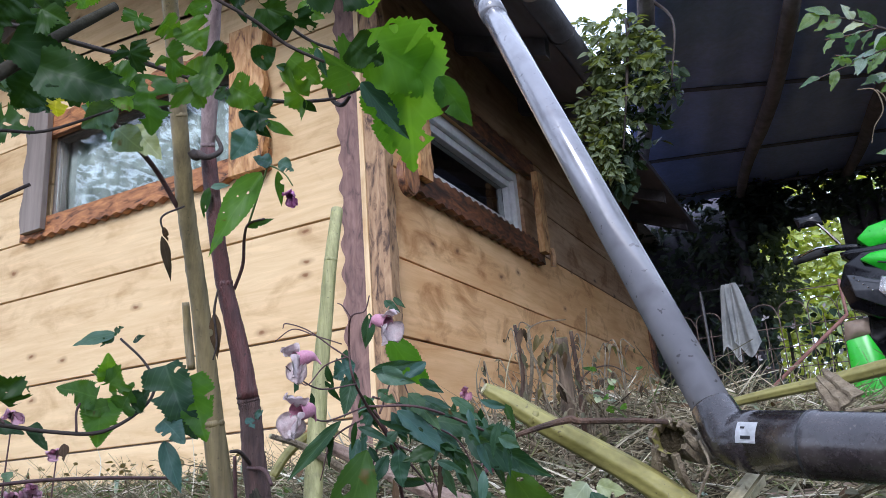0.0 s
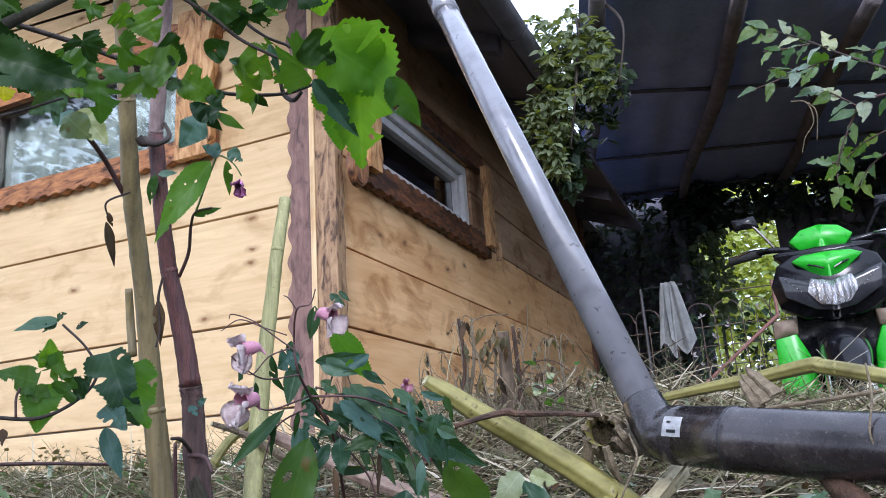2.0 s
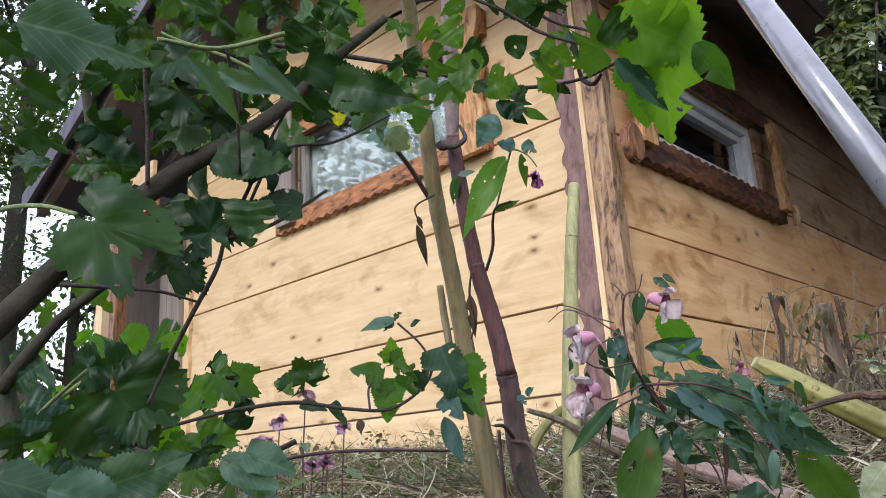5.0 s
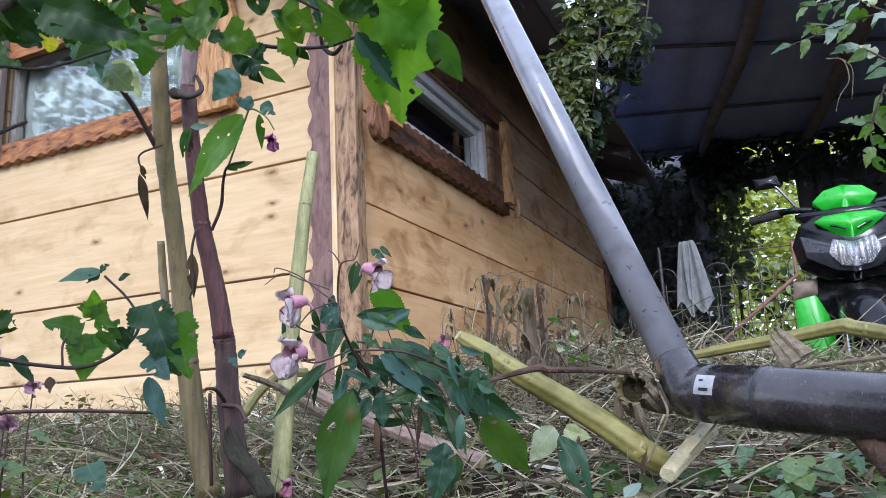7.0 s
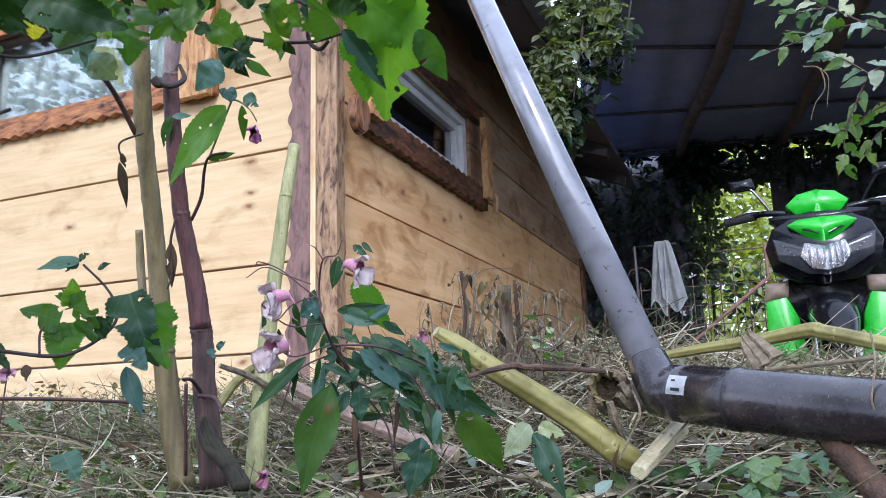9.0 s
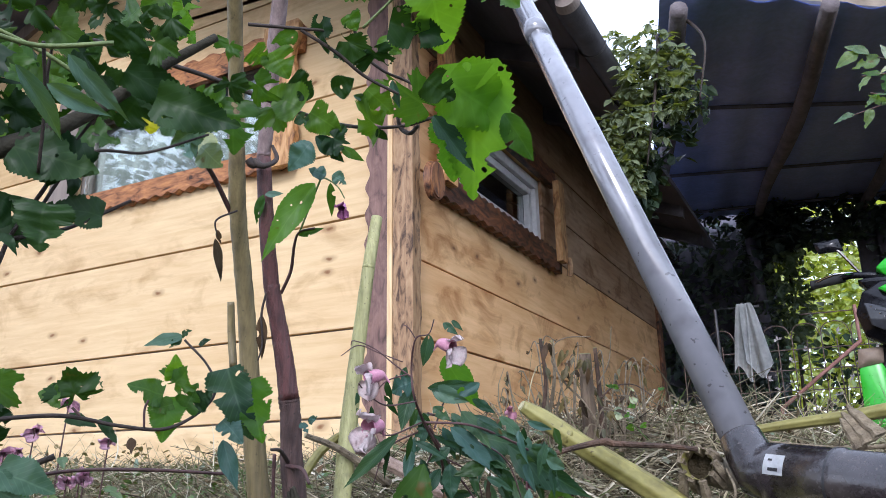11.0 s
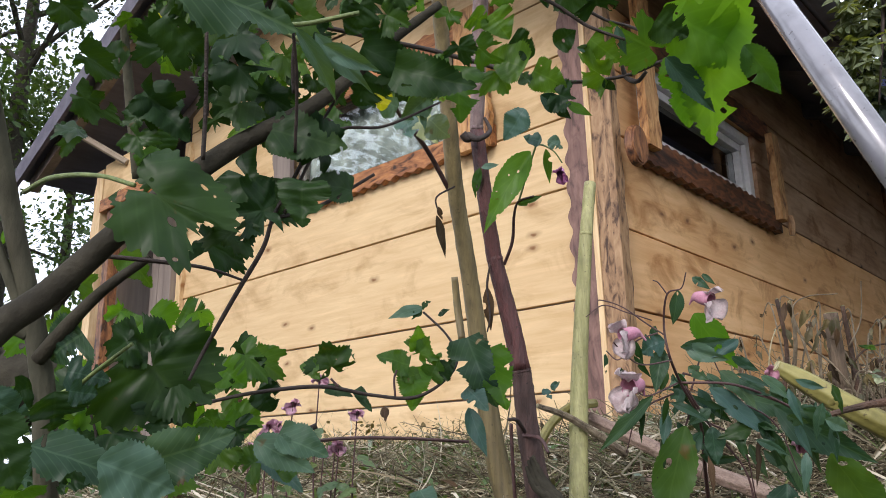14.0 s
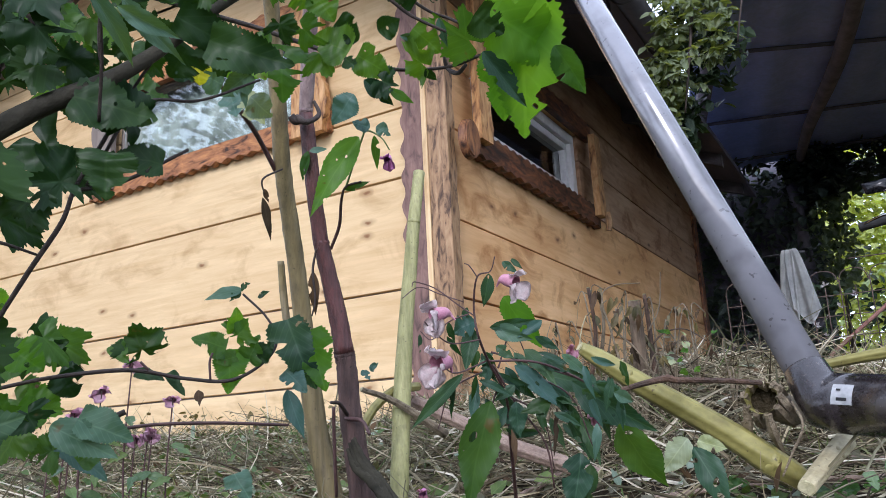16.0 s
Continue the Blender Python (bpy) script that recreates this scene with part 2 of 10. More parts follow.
def box(lo, hi, bevel=0.0, bm=None):
    own = bm is None
    bm = bm or bmesh.new()
    c = [(a + b) / 2 for a, b in zip(lo, hi)]
    s = [abs(b - a) for a, b in zip(lo, hi)]
    r = bmesh.ops.create_cube(bm, size=1, matrix=Matrix.Translation(c) @ Matrix.Diagonal((*s, 1)))
    if bevel and own:
        bmesh.ops.bevel(bm, geom=bm.edges[:], offset=bevel, segments=2, affect="EDGES", profile=0.6)
    return bm


def smooth_path(pts, steps=6):
    """Points along a rounded line through pts (each a tuple; radius may ride along as the last value)."""
    p = [np.array(q, float) for q in pts]
    p = [2 * p[0] - p[1]] + p + [2 * p[-1] - p[-2]]
    out = []
    for i in range(1, len(p) - 2):
        for k in range(steps):
            t = k / steps
            a, b, c, d = p[i - 1], p[i], p[i + 1], p[i + 2]
            out.append(0.5 * (2 * b + (c - a) * t + (2 * a - 5 * b + 4 * c - d) * t * t + (3 * b - a - 3 * c + d) * t ** 3))
    out.append(p[-2])
    return out


def tube(pts, seg=8, steps=6, bm=None, cap=True, rough=0.0, ribs=False):
    """A round body along (x, y, z, radius) points."""
    bm = bm or bmesh.new()
    path = smooth_path(pts, steps) if steps > 1 else [np.array(q, float) for q in pts]
    rings = []
    up = Vector((0.31, 0.17, 0.93))
    for i, q in enumerate(path):
        a, b = path[max(i - 1, 0)], path[min(i + 1, len(path) - 1)]
        d = Vector(b[:3] - a[:3]).normalized()
        u = (up - d * up.dot(d))
        u = u.normalized() if u.length > 1e-4 else d.orthogonal().normalized()
        up = u
        w = d.cross(u)
        ring = []
        for k in range(seg):
            an = 2 * math.pi * k / seg
            rad = q[3] * (1 + (random.uniform(-rough, rough) if rough else 0) + (0.055 * math.cos(an * 7) if ribs else 0))
            ring.append(bm.verts.new(Vector(q[:3]) + (u * math.cos(an) + w * math.sin(an)) * rad))
        rings.append(ring)
    for r0, r1 in zip(rings, rings[1:]):
        for k in range(seg):
            bm.faces.new((r0[k], r0[(k + 1) % seg], r1[(k + 1) % seg], r1[k]))
    if cap:
        bm.faces.new(rings[0][::-1])
        bm.faces.new(rings[-1])
    return bm


def slab(outline, thick, axis, at):
    """A flat board of any outline. outline: (a, b) pairs in the two remaining axes; axis: 0 or 1, the axis through the board; it spans at to at + thick."""
    bm = bmesh.new()

    def v3(a, b, c):
        return (c, a, b) if axis == 0 else (a, c, b)
    f = [bm.verts.new(v3(a, b, at)) for a, b in outline]
    g = [bm.verts.new(v3(a, b, at + thick)) for a, b in outline]
    bm.faces.new(f)
    bm.faces.new(g[::-1])
    k = len(f)
    for i in range(k):
        bm.faces.new((f[i], f[(i + 1) % k], g[(i + 1) % k], g[i]))
    bmesh.ops.recalc_face_normals(bm, faces=bm.faces[:])
    return bm


def wavy(a0, a1, base, amp, wave, phase=0.0, step=0.008):
    """A hand-carved scalloped edge: (a, offset) pairs."""
    n = max(int(abs(a1 - a0) / step), 2)
    return [(a0 + (a1 - a0) * i / n, base + amp * (0.7 * math.sin((a0 + (a1 - a0) * i / n) * 2 * math.pi / wave + phase) + 0.45 * noise.noise((a0 * 3 + i * 0.35, phase, base * 5)))) for i in range(n + 1)]

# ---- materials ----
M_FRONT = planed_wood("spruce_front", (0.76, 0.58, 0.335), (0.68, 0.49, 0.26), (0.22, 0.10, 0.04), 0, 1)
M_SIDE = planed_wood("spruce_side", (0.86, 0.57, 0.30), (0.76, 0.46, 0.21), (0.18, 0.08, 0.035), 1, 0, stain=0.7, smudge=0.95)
# darker tones for the side wall's upper boards
M_SIDE_DARK = planed_wood("spruce_side_upper", (0.44, 0.30, 0.19), (0.31, 0.195, 0.12), (0.05, 0.025, 0.015), 1, 0, stain=0.8, smudge=1.0)
M_SCORCH_Z = scorched_wood("scorched_upright", (0.42, 0.20, 0.08), (0.20, 0.085, 0.04), (0.035, 0.018, 0.012), 2)
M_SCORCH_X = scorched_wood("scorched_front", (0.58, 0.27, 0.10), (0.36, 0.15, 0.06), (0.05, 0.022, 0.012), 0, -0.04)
# scorched too, with the deep shade round the side window put into its colour
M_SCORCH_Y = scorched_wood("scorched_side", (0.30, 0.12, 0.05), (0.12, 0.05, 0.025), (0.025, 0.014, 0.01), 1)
M_TRIM = scorched_wood("brown_trim", (0.28, 0.165, 0.135), (0.19, 0.108, 0.09), (0.07, 0.04, 0.033), 2, -0.06)
M_ORANGE = scorched_wood("orange_upright", (0.72, 0.45, 0.21), (0.52, 0.27, 0.10), (0.14, 0.06, 0.03), 2, -0.05)
M_POST = scorched_wood("flecked_post", (0.50, 0.33, 0.18), (0.36, 0.22, 0.115), (0.07, 0.036, 0.02), 2, 0.0)
M_PALE = planed_wood("pale_edge", (0.86, 0.68, 0.42), (0.72, 0.50, 0.26), (0.4, 0.2, 0.08), 2, 1, 2.0)
M_EAVE = mottled("dark_eave_boards", (0.11, 0.115, 0.16), (0.20, 0.20, 0.27), 8, 0.8, stretch=(1, 0.2, 1), bump_s=0.4)
M_GREYWOOD = mottled("weathered_boards", (0.16, 0.13, 0.11), (0.34, 0.29, 0.25), 9, 0.85, stretch=(1, 1, 0.1), bump_s=0.6)
M_DARKWOOD = mottled("dark_timber", (0.085, 0.085, 0.115), (0.17, 0.165, 0.20), 10, 0.85, stretch=(1, 0.2, 1), bump_s=0.5)
M_ROOFDARK = mottled("blue_grey_roof_sheet", (0.32, 0.40, 0.72), (0.42, 0.50, 0.82), 6, 0.7, bump_s=0.3)
M_POLE = mottled("round_pole", (0.13, 0.11, 0.115), (0.25, 0.215, 0.215), 12, 0.85, bump_s=0.6)
M_RED = mottled("faded_red_sheet", (0.20, 0.06, 0.045), (0.32, 0.12, 0.09), 5, 0.7)
M_BEAM = mottled("pale_beam", (0.30, 0.24, 0.17), (0.48, 0.41, 0.31), 8, 0.8, stretch=(0.15, 1, 1))
M_PVC = mottled("white_plastic", (0.70, 0.71, 0.72), (0.80, 0.80, 0.80), 6, 0.35, bump_s=0.05)
M_PIPE = mottled("brown_plastic_pipe", (0.013, 0.010, 0.011), (0.034, 0.027, 0.029), 40, 0.24, bump_s=0.18, bump_d=0.0012, spec=0.6, specks=0.45, speck_scale=170, speck_col=(0.13, 0.11, 0.10))
M_PIPE.node_tree.nodes["Principled BSDF"].inputs["IOR"].default_value = 1.55
M_PIPE.node_tree.nodes["Principled BSDF"].inputs["Coat Weight"].default_value = 0.4
M_PIPE.node_tree.nodes["Principled BSDF"].inputs["Coat Roughness"].default_value = 0.18
# same brown plastic, with the sky's sheen put into a lighter base colour
M_PIPE_SHEEN = mottled("downpipe_sky_sheen", (0.185, 0.19, 0.215), (0.24, 0.245, 0.275), 4, 0.17, bump_s=0.03, bump_d=0.0015, spec=0.6, specks=0.55, speck_scale=120)
M_PIPE_SHEEN.node_tree.nodes["Principled BSDF"].inputs["IOR"].default_value = 1.7
M_PIPE_SHEEN.node_tree.nodes["Principled BSDF"].inputs["Coat Weight"].default_value = 1.0
M_PIPE_SHEEN.node_tree.nodes["Principled BSDF"].inputs["Coat Roughness"].default_value = 0.12
M_GUTTER = mottled("dark_gutter", (0.02, 0.02, 0.022), (0.05, 0.05, 0.055), 12, 0.4)
M_LABEL = mottled("paper_label", (0.66, 0.68, 0.70), (0.80, 0.81, 0.82), 40, 0.6, bump_s=0.1)
M_INK = mottled("dark_ink", (0.03, 0.03, 0.035), (0.06, 0.06, 0.06), 30, 0.6, bump_s=0)
M_SOIL = mottled("soil_and_litter", (0.014, 0.011, 0.007), (0.066, 0.052, 0.030), 16, 0.95, bump_s=1.0, bump_d=0.02, spec=0.12)
M_IRON = mottled("rusty_wire", (0.09, 0.065, 0.055), (0.20, 0.15, 0.13), 30, 0.6, 0.5)
M_REDIRON = mottled("red_painted_bar", (0.26, 0.12, 0.10), (0.38, 0.20, 0.17), 30, 0.6)
M_CLOTH = mottled("white_cloth", (0.34, 0.36, 0.36), (0.52, 0.54, 0.53), 9, 0.9, bump_s=0.4)
M_ROPE = mottled("grey_string", (0.45, 0.44, 0.42), (0.6, 0.6, 0.58), 40, 0.9)
m, n, l, b = material("window_glass", 0.03, spec=0.8)
b.inputs["Base Color"].default_value = (0.9, 0.95, 0.95, 1)
b.inputs["Transmission Weight"].default_value = 1.0
b.inputs["IOR"].default_value = 1.5
_tc = n.new("ShaderNodeTexCoord").outputs["Object"]
_d = noise_tex(n, l, _tc, 7, 4)
_r = n.new("ShaderNodeMapRange")
_r.inputs[1].default_value, _r.inputs[2].default_value, _r.inputs[3].default_value, _r.inputs[4].default_value = 0.35, 0.7, 0.0, 0.035
l.new(_d.outputs[0], _r.inputs[0])
l.new(_r.outputs[0], b.inputs["Roughness"])
M_GLASS = m
# copy for the side window: shade put into a darker tint, weaker mirroring
M_GLASS_DARK = M_GLASS.copy()
M_GLASS_DARK.name = "shaded_glass"
M_GLASS_DARK.node_tree.nodes["Principled BSDF"].inputs["IOR"].default_value = 1.45
M_GLASS_DARK.node_tree.nodes["Principled BSDF"].inputs["Base Color"].default_value = (0.75, 0.8, 0.82, 1)
# pale and dark blotches paint the front pane's reflection
M_MIRRORED = mottled("mirrored_sky_mottle", (0.10, 0.115, 0.105), (0.40, 0.43, 0.40), 13, 0.9, detail=6)
M_INSIDE = mottled("dim_interior", (0.30, 0.27, 0.23), (0.42, 0.38, 0.33), 3, 0.9)


# ---- ground ----
def sstep(a, b, x):
    t = min(max((x - a) / (b - a), 0), 1)
    return t * t * (3 - 2 * t)


def ground_z(x, y):
    z = 0.165 + 0.145 * sstep(-1.45, -0.15, y)
    z += 0.095 * math.exp(-((x - 0.72) / 0.40) ** 2 - ((y + 0.42) / 0.40) ** 2)
    z += 0.02 * math.exp(-((x - 1.5) / 0.5) ** 2 - ((y + 0.8) / 0.3) ** 2)
    back = sstep(0.0, 0.9, y) * sstep(-0.05, 0.12, x)
    z = z * (1 - back) + 0.0 * back
    far = sstep(2.2, 6.0, math.hypot(x, y + 1))
    z = z * (1 - far)
    z += (0.012 * noise.noise((x * 5, y * 5, 0)) + 0.02 * noise.noise((x * 2, y * 2, 3))) * (1 - far)
    return z


def ground():
    def axis(lo, hi, c0, c1, fine):
        a = list(np.arange(c0, c1, fine))
        s, v = fine, c1
        while v < hi:
            a.append(v)
            s *= 1.45
            v += s
        a.append(hi)
        s, v = fine, c0
        while v > lo:
            s *= 1.45
            v -= s
            a.insert(0, max(v, lo))
        return a
    bm = bmesh.new()
    xs, ys = axis(-400, 400, -2.0, 2.2, 0.05), axis(-400, 400, -2.2, 1.4, 0.05)
    g = [[bm.verts.new((x, y, ground_z(x, y))) for x in xs] for y in ys]
    for r0, r1 in zip(g, g[1:]):
        for k in range(len(xs) - 1):
            bm.faces.new((r0[k], r0[k + 1], r1[k + 1], r1[k]))
    return solid("ground", bm, M_SOIL, "uneven earth covered with litter and cut stalks", "ground", "structure", smooth=True)


ground()

# ---- shed walls ----
FX0, FX1 = -2.58, 0.0            # front wall, plane y = 0
SY1 = 3.5                        # side wall, plane x = 0
WALL_T = 0.09
ROOF_L, ROOF_R, EAVE_Z, SLOPE = -3.46, 0.41, 1.88, 0.405
RIDGE_X = (ROOF_L + ROOF_R) / 2
RIDGE_Z = EAVE_Z + (ROOF_R - RIDGE_X) * SLOPE


def roof_z(x):
    return RIDGE_Z - abs(x - RIDGE_X) * SLOPE


FW = (-1.60, -0.58, 1.40, 1.80)  # front window opening: x0, x1, z0, z1
SW = (0.20, 1.22, 1.29, 1.62)    # side window opening: y0, y1, z0, z1


def core(name, a0, a1, z0, z1, hole, axis, label):
    """The wall behind the boards, with the window's opening through it."""
    bm = bmesh.new()
    h0, h1, k0, k1 = hole
    for u0, u1, w0, w1 in ((a0, h0, z0, z1), (h1, a1, z0, z1), (h0, h1, z0, k0), (h0, h1, k1, z1)):
        if axis == 1:
            box((u0, 0.022, w0), (u1, 0.022 + WALL_T, w1), bm=bm)
        else:
            box((-0.022 - WALL_T, u0, w0), (-0.022, u1, w1), bm=bm)
    return solid(name, bm, M_INSIDE, label, "wall", "structure")


wall_front = core("wall_front", FX0, -0.022, 0.24, 2.06, FW, 1, "front shed wall of wide planed spruce boards")
wall_side = core("wall_side", 0.0, SY1, 0.0, 2.06, SW, 0, "side shed wall of brown-stained spruce boards")
bm = bmesh.new()
box((FX0, SY1, 0.0), (0.0, SY1 + 0.1, 2.06), bm=bm)
solid("wall_back", bm, M_INSIDE, "plain back wall of the shed", "wall", "structure")
bm = bmesh.new()
box((FX0 - 0.1, 0.2, 0.0), (FX0, SY1, 2.06), bm=bm)
solid("wall_far", bm, M_INSIDE, "plain far wall of the shed", "wall", "structure")
bm = bmesh.new()
box((FX0, 0.12, 0.26), (-0.12, SY1, 0.30), bm=bm)
solid("floor", bm, M_INSIDE, "plain boarded floor inside the shed", "floor", "structure")


def board(parent, mat, axis, a0, a1, z0, z1):
    """One wall board with eased edges, its face 0 to 2 mm out of line."""
    off = random.uniform(-0.002, 0.001)
    g = 0.0034
    if axis == 1:
        bm = box((a0, off, z0 + g), (a1, 0.021, z1 - g), 0.003)
    else:
        bm = box((-0.021, a0, z0 + g), (-off, a1, z1 - g), 0.003)
    return part("board", bm, mat, parent)


front_rows = [0.315, 0.487, 0.758, 1.122, 1.363, 1.59, 1.82, 2.06]
for z0, z1 in zip(front_rows, front_rows[1:]):
    if z1 <= FW[2] or z0 >= FW[3]:
        board(wall_front, M_FRONT, 1, FX0, -0.004, z0, z1)
    else:
        board(wall_front, M_FRONT, 1, FX0, FW[0], z0, z1)
        board(wall_front, M_FRONT, 1, FW[1], -0.004, z0, z1)
        if z0 < FW[2]:
            board(wall_front, M_FRONT, 1, FW[0] + 0.002, FW[1] - 0.002, z0, FW[2])
        if z1 > FW[3]:
            board(wall_front, M_FRONT, 1, FW[0] + 0.002, FW[1] - 0.002, FW[3], z1)
side_rows = [0.05, 0.27, 0.49, 0.715, 0.964, 1.27, 1.50, 1.74, 2.06]
for z0, z1 in zip(side_rows, side_rows[1:]):
    if z1 <= SW[2] or z0 >= SW[3]:
        cut = {0.715: 2.3, 0.49: 1.75}.get(z0)
        if cut:
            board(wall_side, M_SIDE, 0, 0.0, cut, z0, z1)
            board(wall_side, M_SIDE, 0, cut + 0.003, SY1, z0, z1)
        else:
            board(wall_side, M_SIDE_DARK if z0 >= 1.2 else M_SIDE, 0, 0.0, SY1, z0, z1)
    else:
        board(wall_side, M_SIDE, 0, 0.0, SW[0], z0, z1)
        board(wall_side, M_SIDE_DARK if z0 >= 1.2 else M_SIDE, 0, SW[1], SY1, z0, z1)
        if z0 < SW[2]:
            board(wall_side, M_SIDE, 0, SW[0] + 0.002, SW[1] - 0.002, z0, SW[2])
        if z1 > SW[3]:
            board(wall_side, M_SIDE, 0, SW[0] + 0.002, SW[1] - 0.002, SW[3], z1)

# gable above the front wall
bm = slab([(FX0, 2.062), (-0.0, 2.062), (0.0, roof_z(0) - 0.01), (RIDGE_X, RIDGE_Z - 0.01), (FX0, roof_z(FX0) - 0.01)], 0.05, 1, 0.0)
solid("wall_gable", bm, M_FRONT, "planed spruce boards closing the gable", "wall", "structure")
bm = slab([(FX0, 2.062), (-0.0, 2.062), (0.0, roof_z(0) - 0.01), (RIDGE_X, RIDGE_Z - 0.01), (FX0, roof_z(FX0) - 0.01)], SY1 + 0.05, 1, SY1)
solid("wall_gable_back", bm, M_INSIDE, "plain boards closing the back gable", "wall", "structure")

# sill log under the front wall
bm = box((FX0, 0.01, 0.20), (0.0, 0.12, 0.312), 0.01)
solid("sill_beam", bm, M_DARKWOOD, "dark timber sill under the front wall", "beam", "structure")

# ---- corner boards ----
post = thing("corner_post", "scorched brown corner boards with a carved wavy edge", "corner post", "structure")
edge = wavy(0.26, 2.04, -0.144, 0.011, 0.095, 0.6)
bm = slab([(o, z) for z, o in edge] + [(-0.066, 2.04), (-0.066, 0.26)], -0.026, 1, -0.003)
part("trim_board", bm, M_TRIM, post, "dark brown stained board, wavy edge")
bm = box((-0.0655, -0.0335, 0.26), (-0.0475, -0.003, 2.04), 0.002)
part("edge_strip", bm, M_PALE, post, "pale freshly cut edge")
edge = wavy(0.2, 2.04, 0.014, 0.006, 0.16, 1.9)
bm = slab([(-0.034, 0.2)] + [(o, z) for z, o in edge] + [(-0.034, 2.04)], 0.024, 0, 0.003)
part("side_board", bm, M_POST, post, "scorched side board")
bm = box((-0.047, -0.030, 0.22), (0.0025, -0.0032, 2.04), 0.003)
part("post_core", bm, M_POST, post)

# far end of the side wall
bm = box((0.002, SY1 - 0.07, 0.0), (0.022, SY1 + 0.02, 2.04), 0.003)
solid("end_board", bm, M_SCORCH_Z, "scorched upright board closing the side wall", "trim", "structure")

# ---- front window ----
win = thing("window_1", "fixed front window behind scorched wavy trim", "window", "structure")


def frame_bars(parent, name, mat, axis, a0, a1, z0, z1, w, d0, d1, label=""):
    for u0, u1, k0, k1 in ((a0, a1, z0, z0 + w), (a0, a1, z1 - w, z1), (a0, a0 + w, z0 + w, z1 - w), (a1 - w, a1, z0 + w, z1 - w)):
        lo, hi = ((u0, d0, k0), (u1, d1, k1)) if axis == 1 else ((d0, u0, k0), (d1, u1, k1))
        part(name, box(lo, hi, 0.004), mat, parent, label)


frame_bars(win, "window_frame", M_GREYWOOD, 1, FW[0], FW[1], FW[2], FW[3], 0.014, 0.008, 0.060)
ob = part("pane", box((FW[0] + 0.014, 0.016, FW[2] + 0.014), (FW[1] - 0.014, 0.020, FW[3] - 0.014)), M_GLASS, win, "dusty clear glass")
ob.visible_shadow = False
# second pane, added to strengthen the reflected sky
ob = part("pane", box((FW[0] + 0.014, 0.034, FW[2] + 0.014), (FW[1] - 0.014, 0.038, FW[3] - 0.014)), M_GLASS, win, "dusty clear glass")
ob.visible_shadow = False
low = wavy(-1.735, -0.44, 1.352, 0.008, 0.062, 0.4)
bm = slab(low + [(-0.44, 1.425), (-1.735, 1.432)], -0.03, 1, -0.003)
part("sill_board", bm, M_SCORCH_X, win, "orange-brown scorched sill, scalloped below")
side = wavy(1.34, 1.90, -0.435, 0.016, 0.21, 2.2)
bm = slab([(-0.582, 1.34)] + [(o, z) for z, o in side] + [(-0.582, 1.90)], -0.026, 1, -0.034)
part("side_trim", bm, M_ORANGE, win, "broad scorched upright with a wavy edge")
side = wavy(1.375, 1.93, -1.705, 0.01, 0.19, 0.3)
bm = slab([(-1.575, 1.375), (-1.575, 1.93)] + [(o, z) for z, o in side[::-1]], -0.024, 1, -0.034)
part("side_trim", bm, M_GREYWOOD, win, "weathered grey-brown upright")
top = wavy(-1.72, -0.43, 1.89, 0.01, 0.11, 1.0)
bm = slab([(-1.72, 1.79), (-0.43, 1.79)] + top[::-1], -0.028, 1, -0.003)
part("head_board", bm, M_SCORCH_X, win)
# a sheet added behind the glass; its mottle imitates mirrored sky and trees
bm = bmesh.new()
cols = [(-1.64 + 0.0146 * i, 0.15 + 0.005 * math.sin(i * 0.9) + 0.003 * math.sin(i * 2.3)) for i in range(76)]
lo_v = [bm.verts.new((x, y - 0.075, 1.33)) for x, y in cols]
hi_v = [bm.verts.new((x, y - 0.075, 1.84)) for x, y in cols]
for i in range(len(cols) - 1):
    bm.faces.new((lo_v[i], lo_v[i + 1], hi_v[i + 1], hi_v[i]))
ob = solid("curtain", bm, M_MIRRORED, "mottled sheet behind the front window, standing in for mirrored sky and trees", "curtain", smooth=True)
sm = ob.modifiers.new("thickness", "SOLIDIFY")
sm.thickness = 0.002

# ---- side window ----
win2 = thing("window_2", "white plastic side window set deep behind scorched trim", "window", "structure")
frame_bars(win2, "window_frame", M_PVC, 0, SW[0], SW[1], SW[2], SW[3], 0.045, -0.075, -0.016, "white plastic frame")
frame_bars(win2, "sash", M_PVC, 0, SW[0] + 0.047, SW[1] - 0.047, SW[2] + 0.047, SW[3] - 0.047, 0.034, -0.090, -0.035, "white plastic sash")
ob = part("pane", box((-0.066, SW[0] + 0.083, SW[2] + 0.083), (-0.062, SW[1] - 0.083, SW[3] - 0.083)), M_GLASS_DARK, win2, "clear glass, tinted darker to stand for shade")
ob.visible_shadow = False
low = wavy(0.13, 1.33, 1.200, 0.007, 0.075, 0.0)
topw = wavy(0.13, 1.33, 1.292, 0.007, 0.06, 0.7)
bm = slab(low + topw[::-1], 0.036, 0, 0.003)
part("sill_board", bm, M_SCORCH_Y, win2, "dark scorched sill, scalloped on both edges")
side = wavy(1.24, 1.63, 1.335, 0.006, 0.13, 0.9)
bm = slab([(1.262, 1.24)] + [(o, z) for z, o in side] + [(1.262, 1.63)], 0.03, 0, 0.0395)
part("side_trim", bm, M_ORANGE, win2)
side = wavy(1.24, 1.78, 0.205, 0.008, 0.13, 1.9)
bm = slab([(0.122, 1.24)] + [(o, z) for z, o in side] + [(0.122, 1.78)], 0.03, 0, 0.0395)
part("side_trim", bm, M_ORANGE, win2)
topw = wavy(0.13, 1.33, 1.70, 0.007, 0.08, 0.2)
bm = slab([(0.13, 1.618), (1.33, 1.618)] + topw[::-1], 0.03, 0, 0.003)
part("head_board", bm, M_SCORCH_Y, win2)
